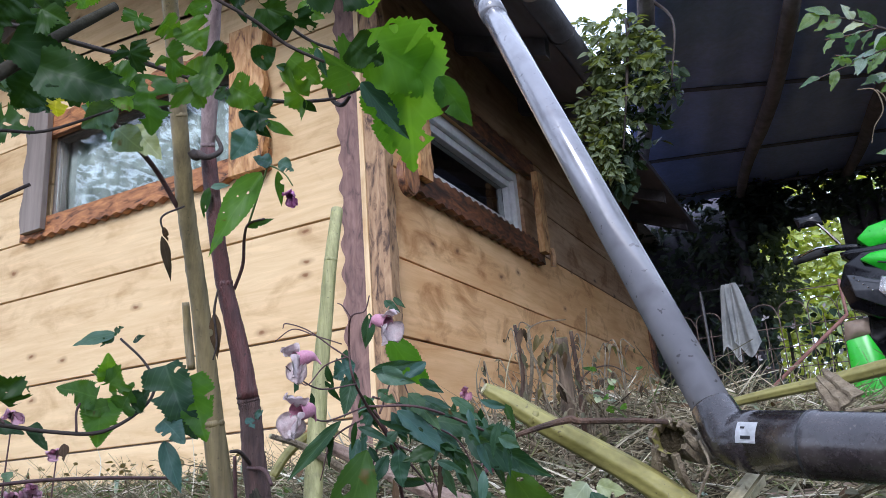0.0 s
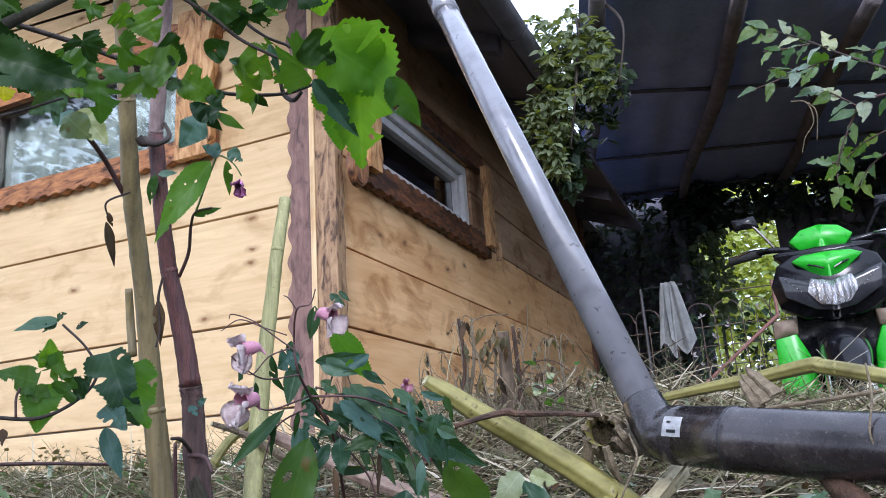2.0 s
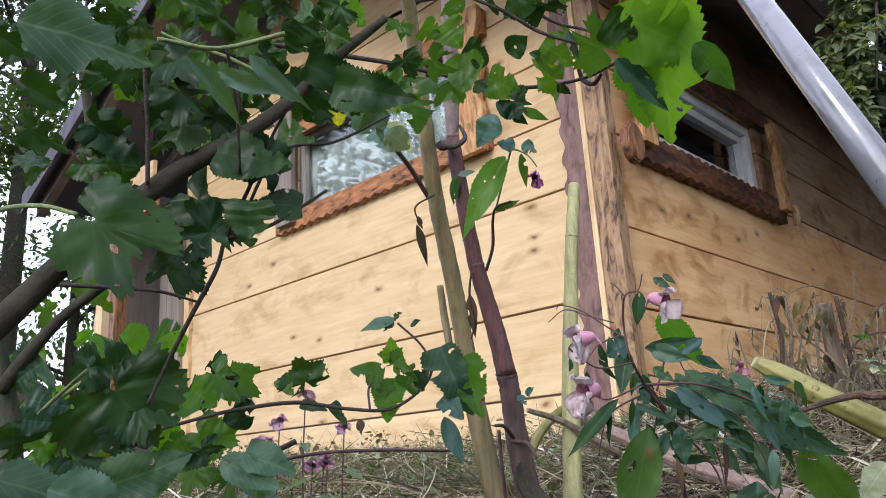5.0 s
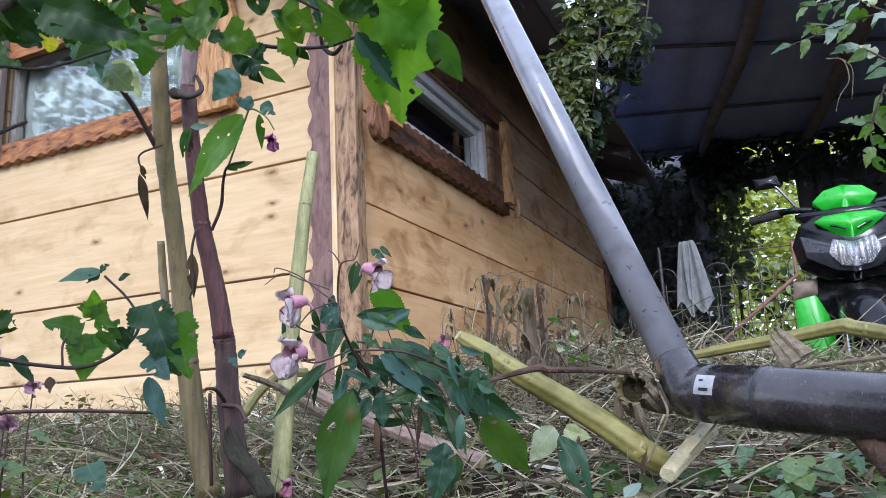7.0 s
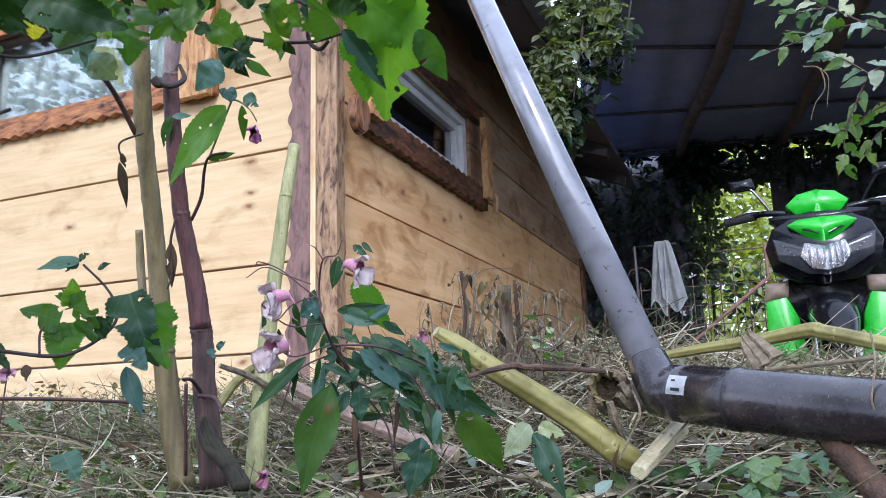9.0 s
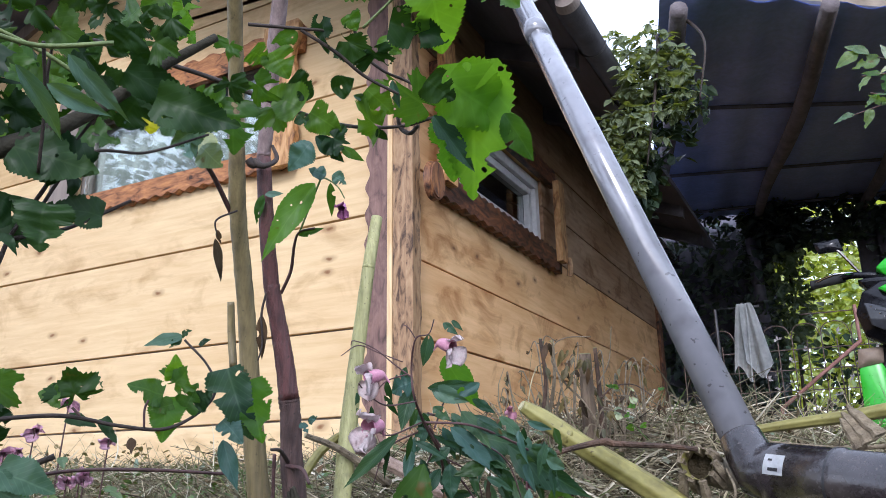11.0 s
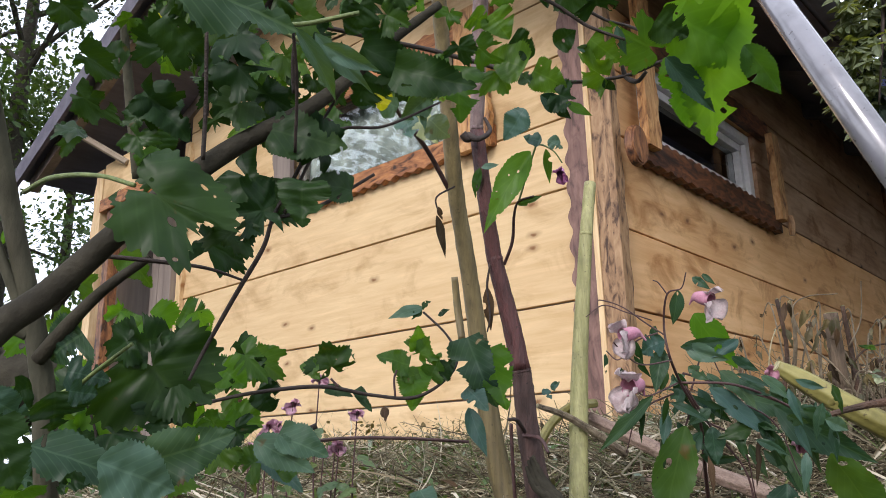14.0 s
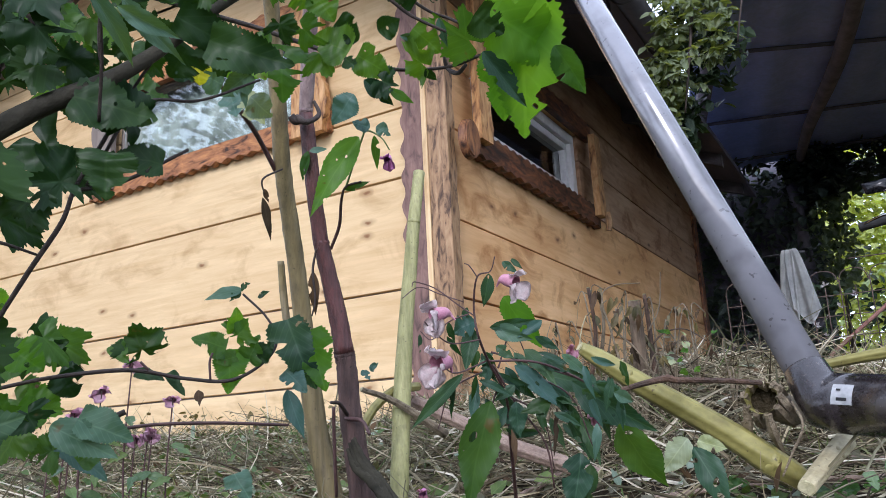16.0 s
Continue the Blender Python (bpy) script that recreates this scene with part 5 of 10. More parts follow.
leaf(FP, (0.858, -1.506, 0.342), (0.821, -1.518, 0.305), 0.0097, "lance", M_LEAF_TEAL, (0.41, -0.89, 0.21), 0.16, 0.50)
leaf(FP, (0.849, -1.504, 0.339), (0.845, -1.508, 0.313), 0.0046, "lance", M_LEAF_DARK, (0.32, -0.95, -0.08), 0.21, 0.27)
leaf(FP, (0.864, -1.499, 0.341), (0.859, -1.496, 0.322), 0.0038, "lance", M_LEAF_DARK, (0.54, -0.84, -0.05), 0.25, 0.22)
leaf(FP, (0.884, -1.518, 0.322), (0.865, -1.532, 0.256), 0.0262, "lance", M_LEAF_MID, (0.74, -0.66, 0.14), 0.07, 0.25)
leaf(FP, (0.878, -1.484, 0.319), (0.868, -1.494, 0.299), 0.0089, "lance", M_LEAF_TEAL, (0.83, -0.51, 0.25), 0.17, 0.44)
leaf(FP, (0.884, -1.482, 0.322), (0.885, -1.483, 0.298), 0.0126, "lance", M_LEAF_TEAL, (0.53, -0.82, -0.22), 0.23, 0.10)
leaf(FP, (0.880, -1.483, 0.304), (0.885, -1.484, 0.279), 0.0046, "lance", M_LEAF_DRY, (0.81, -0.57, 0.13), 0.14, 0.26)
leaf(FP, (0.886, -1.484, 0.346), (0.918, -1.466, 0.315), 0.0143, "lance", M_LEAF_BLUE, (0.58, -0.74, 0.33), 0.16, 0.50)
leaf(FP, (0.891, -1.477, 0.357), (0.914, -1.474, 0.334), 0.0122, "lance", M_LEAF_TEAL, (0.30, -0.77, 0.57), 0.21, 0.50)
leaf(FP, (0.888, -1.437, 0.341), (0.922, -1.421, 0.331), 0.0181, "lance", M_LEAF_TEAL, (0.65, -0.76, 0.09), 0.26, 0.31)
leaf(FP, (0.906, -1.432, 0.336), (0.955, -1.404, 0.290), 0.0227, "lance", M_LEAF_TEAL, (0.05, -1.00, 0.02), 0.20, 0.50)
leaf(FP, (0.911, -1.408, 0.334), (0.935, -1.412, 0.302), 0.0286, "ovate", M_LEAF_TEAL, (0.30, -0.89, 0.34), 0.14, 0.42)
leaf(FP, (0.936, -1.426, 0.304), (0.952, -1.400, 0.255), 0.0290, "lance", M_LEAF_MID, (-0.05, -0.88, -0.47), 0.08, 0.20)
leaf(FP, (0.904, -1.445, 0.318), (0.913, -1.431, 0.276), 0.0107, "lance", M_LEAF_TEAL, (-0.43, -0.77, 0.47), 0.11, 0.25)
leaf(FP, (0.907, -1.426, 0.310), (0.918, -1.423, 0.275), 0.0154, "lance", M_LEAF_TEAL, (0.32, -0.83, 0.45), 0.09, 0.14)
leaf(FP, (0.913, -1.445, 0.286), (0.909, -1.452, 0.246), 0.0236, "lance", M_LEAF_TEAL, (0.55, -0.63, 0.54), 0.10, 0.30)
leaf(FP, (0.910, -1.420, 0.277), (0.910, -1.434, 0.249), 0.0136, "lance", M_LEAF_DARK, (0.04, -0.74, -0.67), 0.08, 0.31)
leaf(FP, (0.905, -1.470, 0.321), (0.888, -1.483, 0.313), 0.0110, "lance", M_LEAF_DARK, (0.65, -0.74, 0.16), 0.11, 0.25)
leaf(FP, (0.910, -1.473, 0.317), (0.904, -1.469, 0.282), 0.0038, "lance", M_LEAF_DRY, (0.33, -0.88, 0.33), 0.17, 0.15)
leaf(FP, (0.902, -1.437, 0.355), (0.918, -1.418, 0.340), 0.0095, "lance", M_LEAF_BLUE, (0.32, -0.90, 0.31), 0.13, 0.23)
leaf(FP, (0.964, -1.352, 0.291), (0.943, -1.360, 0.267), 0.0207, "ovate", M_LEAF_PALE, (0.33, -0.93, -0.14), 0.18, 0.18)
leaf(FP, (0.971, -1.366, 0.285), (0.996, -1.373, 0.238), 0.0200, "lance", M_LEAF_TEAL, (-0.17, -0.93, 0.34), 0.21, 0.20)
leaf(FP, (0.970, -1.347, 0.289), (0.990, -1.350, 0.282), 0.0148, "ovate", M_LEAF_PALE, (0.48, -0.86, -0.17), 0.19, 0.28)
leaf(FP, (0.876, -1.490, 0.360), (0.887, -1.485, 0.351), 0.0084, "lance", M_LEAF_TEAL, (0.40, -0.91, 0.10), 0.14, 0.42)
leaf(FP, (0.892, -1.480, 0.340), (0.902, -1.474, 0.329), 0.0093, "lance", M_LEAF_DARK, (0.16, -0.86, 0.49), 0.09, 0.21)
leaf(FP, (0.872, -1.497, 0.356), (0.874, -1.485, 0.335), 0.0059, "lance", M_LEAF_DARK, (0.36, -0.89, 0.27), 0.17, 0.36)
leaf(FP, (0.900, -1.477, 0.365), (0.914, -1.471, 0.354), 0.0067, "lance", M_LEAF_TEAL, (0.50, -0.76, -0.41), 0.13, 0.15)
leaf(FP, (0.885, -1.483, 0.333), (0.872, -1.490, 0.322), 0.0076, "lance", M_LEAF_TEAL, (0.28, -0.96, -0.03), 0.06, 0.26)
leaf(FP, (0.896, -1.474, 0.317), (0.902, -1.476, 0.300), 0.0059, "lance", M_LEAF_DARK, (0.41, -0.84, 0.36), 0.23, 0.20)
leaf(FP, (0.863, -1.504, 0.387), (0.858, -1.502, 0.375), 0.0051, "lance", M_LEAF_TEAL, (0.43, -0.78, 0.46), 0.14, 0.32)
leaf(FP, (0.879, -1.500, 0.409), (0.872, -1.496, 0.386), 0.0093, "lance", M_LEAF_TEAL, (0.63, -0.76, 0.19), 0.26, 0.60)
leaf(FP, (0.887, -1.494, 0.417), (0.897, -1.490, 0.409), 0.0059, "lance", M_LEAF_TEAL, (0.29, -0.96, -0.04), 0.18, 0.36)
leaf(FP, (0.892, -1.491, 0.419), (0.900, -1.489, 0.411), 0.0038, "lance", M_LEAF_TEAL, (0.70, -0.50, -0.50), 0.19, 0.11)
leaf(FP, (0.891, -1.443, 0.334), (0.909, -1.440, 0.321), 0.0107, "lance", M_LEAF_BLUE, (0.40, -0.86, -0.31), 0.10, 0.31)
leaf(FP, (0.923, -1.414, 0.320), (0.939, -1.399, 0.307), 0.0101, "lance", M_LEAF_BLUE, (0.46, -0.89, 0.03), 0.16, 0.12)
leaf(FP, (0.849, -1.510, 0.368), (0.855, -1.502, 0.352), 0.0042, "lance", M_LEAF_DARK, (0.61, -0.66, -0.44), 0.20, 0.12)
leaf(FP, (0.834, -1.521, 0.370), (0.833, -1.516, 0.357), 0.0038, "lance", M_LEAF_TEAL, (0.90, -0.44, -0.03), 0.22, 0.10)
leaf(FP, (0.841, -1.514, 0.361), (0.841, -1.512, 0.349), 0.0034, "lance", M_LEAF_DARK, (0.82, -0.54, -0.19), 0.10, 0.15)
leaf(FP, (0.902, -1.474, 0.351), (0.919, -1.469, 0.339), 0.0101, "lance", M_LEAF_TEAL, (0.53, -0.82, 0.22), 0.15, 0.13)
stem(FP, [(0.873, -1.491, 0.348, 0.0009), (0.880, -1.474, 0.322, 0.0008), (0.892, -1.456, 0.294, 0.0007), (0.892, -1.446, 0.263, 0.0007)], M_TWIG_RED, "shoot")
stem(FP, [(0.873, -1.492, 0.356, 0.0007), (0.888, -1.471, 0.349, 0.0006), (0.904, -1.441, 0.341, 0.0006), (0.918, -1.423, 0.333, 0.0006)], M_TWIG_RED, "shoot")
stem(FP, [(0.868, -1.511, 0.381, 0.0005), (0.855, -1.518, 0.376, 0.0005), (0.845, -1.523, 0.365, 0.0004), (0.839, -1.528, 0.371, 0.0004)], M_TWIG_RED, "shoot")
stem(FP, [(0.866, -1.514, 0.389, 0.0004), (0.853, -1.523, 0.395, 0.0004), (0.842, -1.532, 0.400, 0.0004), (0.832, -1.538, 0.393, 0.0003)], M_TWIG_RED, "shoot")
stem(FP, [(0.876, -1.489, 0.345, 0.0007), (0.883, -1.477, 0.372, 0.0005), (0.889, -1.472, 0.356, 0.0004)], M_TWIG_RED, "shoot")
leaf(FP, (0.906, -1.398, 0.349), (0.903, -1.395, 0.329), 0.0057, "lance", M_LEAF_DARK, (0.19, -0.91, 0.37), 0.18, 0.80)
leaf(FP, (0.910, -1.473, 0.323), (0.917, -1.464, 0.314), 0.0080, "lance", M_LEAF_DARK, (0.37, -0.88, 0.31), 0.28, 0.71)
leaf(FP, (0.925, -1.434, 0.332), (0.940, -1.421, 0.324), 0.0080, "lance", M_LEAF_DARK, (-0.10, -0.97, 0.24), 0.13, 0.41)
leaf(FP, (0.911, -1.400, 0.322), (0.923, -1.402, 0.293), 0.0075, "lance", M_LEAF_TEAL, (0.43, -0.90, -0.03), 0.36, 0.79)
leaf(FP, (0.904, -1.414, 0.311), (0.915, -1.416, 0.297), 0.0051, "lance", M_LEAF_BLUE, (0.45, -0.56, 0.69), 0.20, 0.79)
leaf(FP, (0.887, -1.409, 0.307), (0.911, -1.408, 0.284), 0.0075, "lance", M_LEAF_BLUE, (0.06, -0.99, -0.12), 0.36, 0.79)
leaf(FP, (0.928, -1.409, 0.333), (0.936, -1.403, 0.316), 0.0083, "lance", M_LEAF_BLUE, (0.37, -0.89, 0.26), 0.44, 0.31)
leaf(FP, (0.825, -1.433, 0.331), (0.830, -1.437, 0.302), 0.0072, "lance", M_LEAF_TEAL, (1.00, -0.02, -0.05), 0.34, 0.75)
leaf(FP, (0.868, -1.503, 0.337), (0.890, -1.494, 0.327), 0.0054, "lance", M_LEAF_TEAL, (0.71, -0.70, -0.06), 0.22, 0.54)
leaf(FP, (0.916, -1.416, 0.341), (0.913, -1.411, 0.326), 0.0055, "lance", M_LEAF_BLUE, (0.08, -0.80, -0.59), 0.10, 0.31)
leaf(FP, (0.867, -1.495, 0.309), (0.874, -1.486, 0.296), 0.0063, "lance", M_LEAF_BLUE, (0.59, -0.73, 0.33), 0.37, 0.43)
leaf(FP, (0.841, -1.451, 0.363), (0.839, -1.456, 0.347), 0.0060, "lance", M_LEAF_DARK, (0.52, -0.75, 0.40), 0.30, 0.78)
leaf(FP, (0.908, -1.423, 0.342), (0.918, -1.427, 0.318), 0.0086, "lance", M_LEAF_DARK, (0.18, -0.97, -0.18), 0.20, 0.45)
leaf(FP, (0.905, -1.486, 0.353), (0.925, -1.476, 0.345), 0.0045, "lance", M_LEAF_TEAL, (0.70, -0.66, 0.27), 0.14, 0.63)
leaf(FP, (0.863, -1.464, 0.341), (0.879, -1.450, 0.333), 0.0076, "lance", M_LEAF_TEAL, (0.87, -0.27, 0.41), 0.34, 0.54)
leaf(FP, (0.906, -1.410, 0.333), (0.919, -1.396, 0.309), 0.0061, "lance", M_LEAF_BLUE, (0.89, -0.35, 0.28), 0.28, 0.34)
leaf(FP, (0.873, -1.456, 0.358), (0.885, -1.451, 0.342), 0.0080, "lance", M_LEAF_BLUE, (0.40, -0.88, 0.26), 0.37, 0.67)
leaf(FP, (0.881, -1.422, 0.337), (0.875, -1.416, 0.315), 0.0066, "lance", M_LEAF_BLUE, (0.47, -0.60, 0.65), 0.33, 0.72)
leaf(FP, (0.948, -1.467, 0.324), (0.959, -1.457, 0.316), 0.0083, "lance", M_LEAF_BLUE, (0.55, -0.82, -0.19), 0.31, 0.76)
leaf(FP, (0.910, -1.472, 0.322), (0.922, -1.463, 0.318), 0.0076, "lance", M_LEAF_DARK, (0.80, -0.35, 0.49), 0.14, 0.65)
leaf(FP, (0.904, -1.398, 0.326), (0.906, -1.392, 0.304), 0.0086, "lance", M_LEAF_DARK, (0.41, -0.89, 0.22), 0.35, 0.34)
leaf(FP, (0.834, -1.442, 0.343), (0.833, -1.445, 0.317), 0.0052, "lance", M_LEAF_BLUE, (0.27, -0.91, -0.32), 0.38, 0.55)
leaf(FP, (0.910, -1.479, 0.313), (0.928, -1.473, 0.305), 0.0058, "lance", M_LEAF_TEAL, (0.61, -0.79, -0.04), 0.38, 0.69)
leaf(FP, (0.931, -1.457, 0.305), (0.932, -1.463, 0.282), 0.0067, "lance", M_LEAF_BLUE, (0.70, -0.68, 0.22), 0.45, 0.32)
leaf(FP, (0.906, -1.419, 0.335), (0.905, -1.415, 0.318), 0.0060, "lance", M_LEAF_DARK, (0.39, -0.55, 0.74), 0.26, 0.46)
leaf(FP, (0.851, -1.446, 0.333), (0.867, -1.435, 0.309), 0.0078, "lance", M_LEAF_DARK, (0.59, -0.79, 0.17), 0.13, 0.50)
leaf(FP, (0.923, -1.443, 0.324), (0.927, -1.439, 0.300), 0.0061, "lance", M_LEAF_BLUE, (0.41, -0.91, -0.03), 0.22, 0.55)
leaf(FP, (0.895, -1.418, 0.354), (0.883, -1.411, 0.326), 0.0066, "lance", M_LEAF_TEAL, (0.74, -0.64, 0.21), 0.26, 0.56)
leaf(FP, (0.884, -1.479, 0.352), (0.893, -1.463, 0.327), 0.0073, "lance", M_LEAF_TEAL, (0.80, -0.33, 0.51), 0.42, 0.78)
leaf(FP, (0.891, -1.427, 0.341), (0.902, -1.416, 0.321), 0.0069, "lance", M_LEAF_BLUE, (0.34, -0.81, 0.48), 0.38, 0.64)
leaf(FP, (0.893, -1.441, 0.338), (0.891, -1.450, 0.308), 0.0062, "lance", M_LEAF_BLUE, (0.32, -0.60, -0.74), 0.19, 0.61)
leaf(FP, (0.954, -1.466, 0.344), (0.959, -1.458, 0.327), 0.0062, "lance", M_LEAF_DARK, (0.86, -0.50, -0.03), 0.22, 0.34)
leaf(FP, (0.948, -1.453, 0.322), (0.945, -1.454, 0.299), 0.0059, "lance", M_LEAF_TEAL, (0.21, -0.98, -0.02), 0.15, 0.65)
leaf(FP, (0.856, -1.485, 0.331), (0.855, -1.492, 0.312), 0.0082, "lance", M_LEAF_BLUE, (0.43, -0.80, 0.43), 0.16, 0.69)
leaf(FP, (0.877, -1.437, 0.346), (0.883, -1.423, 0.323), 0.0069, "lance", M_LEAF_TEAL, (0.08, -1.00, -0.04), 0.43, 0.59)
leaf(FP, (0.925, -1.406, 0.338), (0.921, -1.413, 0.307), 0.0051, "lance", M_LEAF_TEAL, (0.44, -0.63, -0.64), 0.20, 0.54)
leaf(FP, (0.884, -1.425, 0.311), (0.894, -1.423, 0.289), 0.0074, "lance", M_LEAF_BLUE, (0.35, -0.94, -0.06), 0.38, 0.63)
leaf(FP, (0.921, -1.391, 0.320), (0.926, -1.384, 0.302), 0.0062, "lance", M_LEAF_TEAL, (-0.15, -0.91, 0.39), 0.29, 0.33)
leaf(FP, (0.867, -1.494, 0.356), (0.871, -1.493, 0.332), 0.0063, "lance", M_LEAF_TEAL, (-0.25, -0.96, -0.13), 0.36, 0.54)
leaf(FP, (0.922, -1.456, 0.328), (0.933, -1.446, 0.320), 0.0073, "lance", M_LEAF_TEAL, (0.05, -0.95, -0.30), 0.43, 0.70)
leaf(FP, (0.930, -1.469, 0.343), (0.934, -1.474, 0.322), 0.0054, "lance", M_LEAF_BLUE, (0.09, -0.98, -0.17), 0.43, 0.31)
leaf(FP, (0.857, -1.445, 0.305), (0.879, -1.425, 0.297), 0.0088, "lance", M_LEAF_TEAL, (0.04, -0.94, -0.35), 0.25, 0.64)
leaf(FP, (0.895, -1.431, 0.321), (0.908, -1.427, 0.307), 0.0091, "lance", M_LEAF_TEAL, (-0.00, -0.98, 0.18), 0.30, 0.54)
leaf(FP, (0.882, -1.501, 0.341), (0.900, -1.482, 0.328), 0.0045, "lance", M_LEAF_TEAL, (0.22, -0.70, -0.68), 0.23, 0.31)
leaf(FP, (0.924, -1.437, 0.351), (0.940, -1.421, 0.342), 0.0058, "lance", M_LEAF_BLUE, (0.62, -0.77, -0.16), 0.42, 0.61)
leaf(FP, (0.831, -1.448, 0.309), (0.826, -1.444, 0.287), 0.0056, "lance", M_LEAF_TEAL, (0.76, -0.64, -0.12), 0.36, 0.76)
leaf(FP, (0.945, -1.457, 0.334), (0.936, -1.456, 0.311), 0.0067, "lance", M_LEAF_TEAL, (0.15, -0.96, 0.25), 0.18, 0.43)
leaf(FP, (0.868, -1.461, 0.348), (0.875, -1.453, 0.324), 0.0089, "lance", M_LEAF_BLUE, (0.70, -0.68, -0.21), 0.35, 0.64)
leaf(FP, (0.915, -1.457, 0.314), (0.916, -1.455, 0.300), 0.0064, "lance", M_LEAF_DARK, (0.32, -0.95, 0.05), 0.14, 0.50)
leaf(FP, (0.856, -1.428, 0.341), (0.873, -1.424, 0.326), 0.0080, "lance", M_LEAF_DARK, (0.24, -0.95, 0.18), 0.34, 0.57)
leaf(FP, (0.857, -1.474, 0.326), (0.864, -1.473, 0.312), 0.0048, "lance", M_LEAF_TEAL, (0.18, -0.92, 0.35), 0.32, 0.52)
leaf(FP, (0.859, -1.449, 0.315), (0.868, -1.448, 0.300), 0.0050, "lance", M_LEAF_TEAL, (0.67, -0.72, 0.18), 0.37, 0.56)

V = plant("overhanging_branch", "dark twig with bright toothed and lobed leaves", "branch")
stem(V, [(0.719, -1.709, 0.588, 0.0016), (0.726, -1.650, 0.598, 0.0017), (0.733, -1.611, 0.603, 0.0018), (0.748, -1.592, 0.599, 0.0018), (0.769, -1.567, 0.591, 0.0018), (0.794, -1.539, 0.581, 0.0015), (0.820, -1.517, 0.574, 0.0015), (0.853, -1.497, 0.574, 0.0013), (0.886, -1.503, 0.571, 0.0013)], M_TWIG)
stem(V, [(0.854, -1.501, 0.581, 0.0013), (0.854, -1.496, 0.573, 0.0018), (0.864, -1.499, 0.565, 0.0017), (0.873, -1.502, 0.568, 0.0013)], M_TWIG, "dead_curl")
stem(V, [(0.843, -1.547, 0.638, 0.0013), (0.844, -1.534, 0.621, 0.0013), (0.854, -1.520, 0.610, 0.0011), (0.867, -1.508, 0.604, 0.0011), (0.890, -1.509, 0.584, 0.0009)], M_TWIG, "twig")
stem(V, [(0.857, -1.632, 0.609, 0.0027), (0.882, -1.629, 0.627, 0.0023), (0.911, -1.625, 0.644, 0.0019), (0.941, -1.625, 0.662, 0.0019)], M_BARK_DARK, "twig")
leaf(V, (0.923, -1.518, 0.600), (0.908, -1.464, 0.512), 0.0580, "heart", M_LEAF_BRIGHT, (0.37, -0.91, -0.20), 0.10, 0.12)
leaf(V, (0.913, -1.532, 0.581), (0.943, -1.476, 0.557), 0.0499, "heart", M_LEAF_BRIGHT, (0.39, -0.82, -0.42), 0.27, 0.20)
leaf(V, (0.901, -1.502, 0.571), (0.891, -1.476, 0.526), 0.0320, "heart", M_LEAF_BRIGHT, (0.45, -0.80, -0.39), 0.18, 0.20)
leaf(V, (0.940, -1.496, 0.564), (0.955, -1.469, 0.535), 0.0205, "ovate", M_LEAF, (0.39, -0.79, -0.47), 0.18, 0.50)
leaf(V, (0.903, -1.534, 0.555), (0.918, -1.503, 0.519), 0.0146, "ovate", M_LEAF_TEAL, (0.56, -0.73, -0.39), 0.11, 0.90)
leaf(V, (0.906, -1.549, 0.575), (0.916, -1.527, 0.565), 0.0258, "heart", M_LEAF_DARK, (0.41, -0.85, -0.33), 0.08, 0.32)
leaf(V, (0.886, -1.507, 0.577), (0.871, -1.542, 0.586), 0.0408, "lobed", M_LEAF, (0.37, -0.71, -0.60), 0.28, 0.18)
leaf(V, (0.861, -1.537, 0.555), (0.841, -1.550, 0.570), 0.0276, "lobed", M_LEAF, (0.42, -0.06, -0.91), 0.27, 0.17)
leaf(V, (0.859, -1.552, 0.579), (0.869, -1.531, 0.566), 0.0232, "heart", M_LEAF, (0.60, -0.25, -0.76), 0.13, 0.20)
leaf(V, (0.820, -1.565, 0.565), (0.838, -1.551, 0.552), 0.0249, "heart", M_LEAF, (0.62, -0.62, -0.48), 0.21, 0.10)
leaf(V, (0.827, -1.552, 0.550), (0.841, -1.540, 0.541), 0.0258, "lobed", M_LEAF_DARK, (0.70, -0.71, 0.10), 0.12, 0.27)
leaf(V, (0.820, -1.558, 0.549), (0.833, -1.539, 0.533), 0.0125, "lance", M_LEAF_TEAL, (0.54, -0.80, -0.27), 0.22, 0.60)
leaf(V, (0.834, -1.548, 0.542), (0.844, -1.528, 0.535), 0.0076, "lance", M_LEAF, (0.82, -0.40, -0.41), 0.18, 0.23)
leaf(V, (0.800, -1.583, 0.567), (0.808, -1.576, 0.551), 0.0374, "lobed", M_LEAF, (0.77, -0.61, -0.19), 0.26, 0.36)
leaf(V, (0.820, -1.575, 0.563), (0.799, -1.589, 0.577), 0.0312, "heart", M_LEAF, (0.56, -0.81, -0.17), 0.23, 0.28)
leaf(V, (0.783, -1.599, 0.570), (0.776, -1.599, 0.533), 0.0347, "heart", M_LEAF, (0.49, -0.84, -0.23), 0.27, 0.15)
leaf(V, (0.771, -1.603, 0.554), (0.764, -1.623, 0.554), 0.0214, "heart", M_LEAF_BRIGHT, (0.61, -0.79, -0.04), 0.13, 0.42)
leaf(V, (0.746, -1.640, 0.550), (0.737, -1.634, 0.539), 0.0178, "heart", M_LEAF_YELLOW, (0.55, -0.70, -0.45), 0.08, 0.13)
leaf(V, (0.748, -1.596, 0.542), (0.753, -1.577, 0.531), 0.0221, "ovate", M_LEAF_PALE, (0.83, -0.46, -0.31), 0.28, 0.12)
leaf(V, (0.766, -1.612, 0.549), (0.746, -1.623, 0.534), 0.0187, "ovate", M_LEAF_BLUE, (0.51, -0.46, -0.73), 0.15, 0.60)
leaf(V, (0.756, -1.614, 0.540), (0.756, -1.607, 0.527), 0.0062, "lance", M_LEAF_BLUE, (0.96, -0.09, -0.25), 0.06, 0.70)
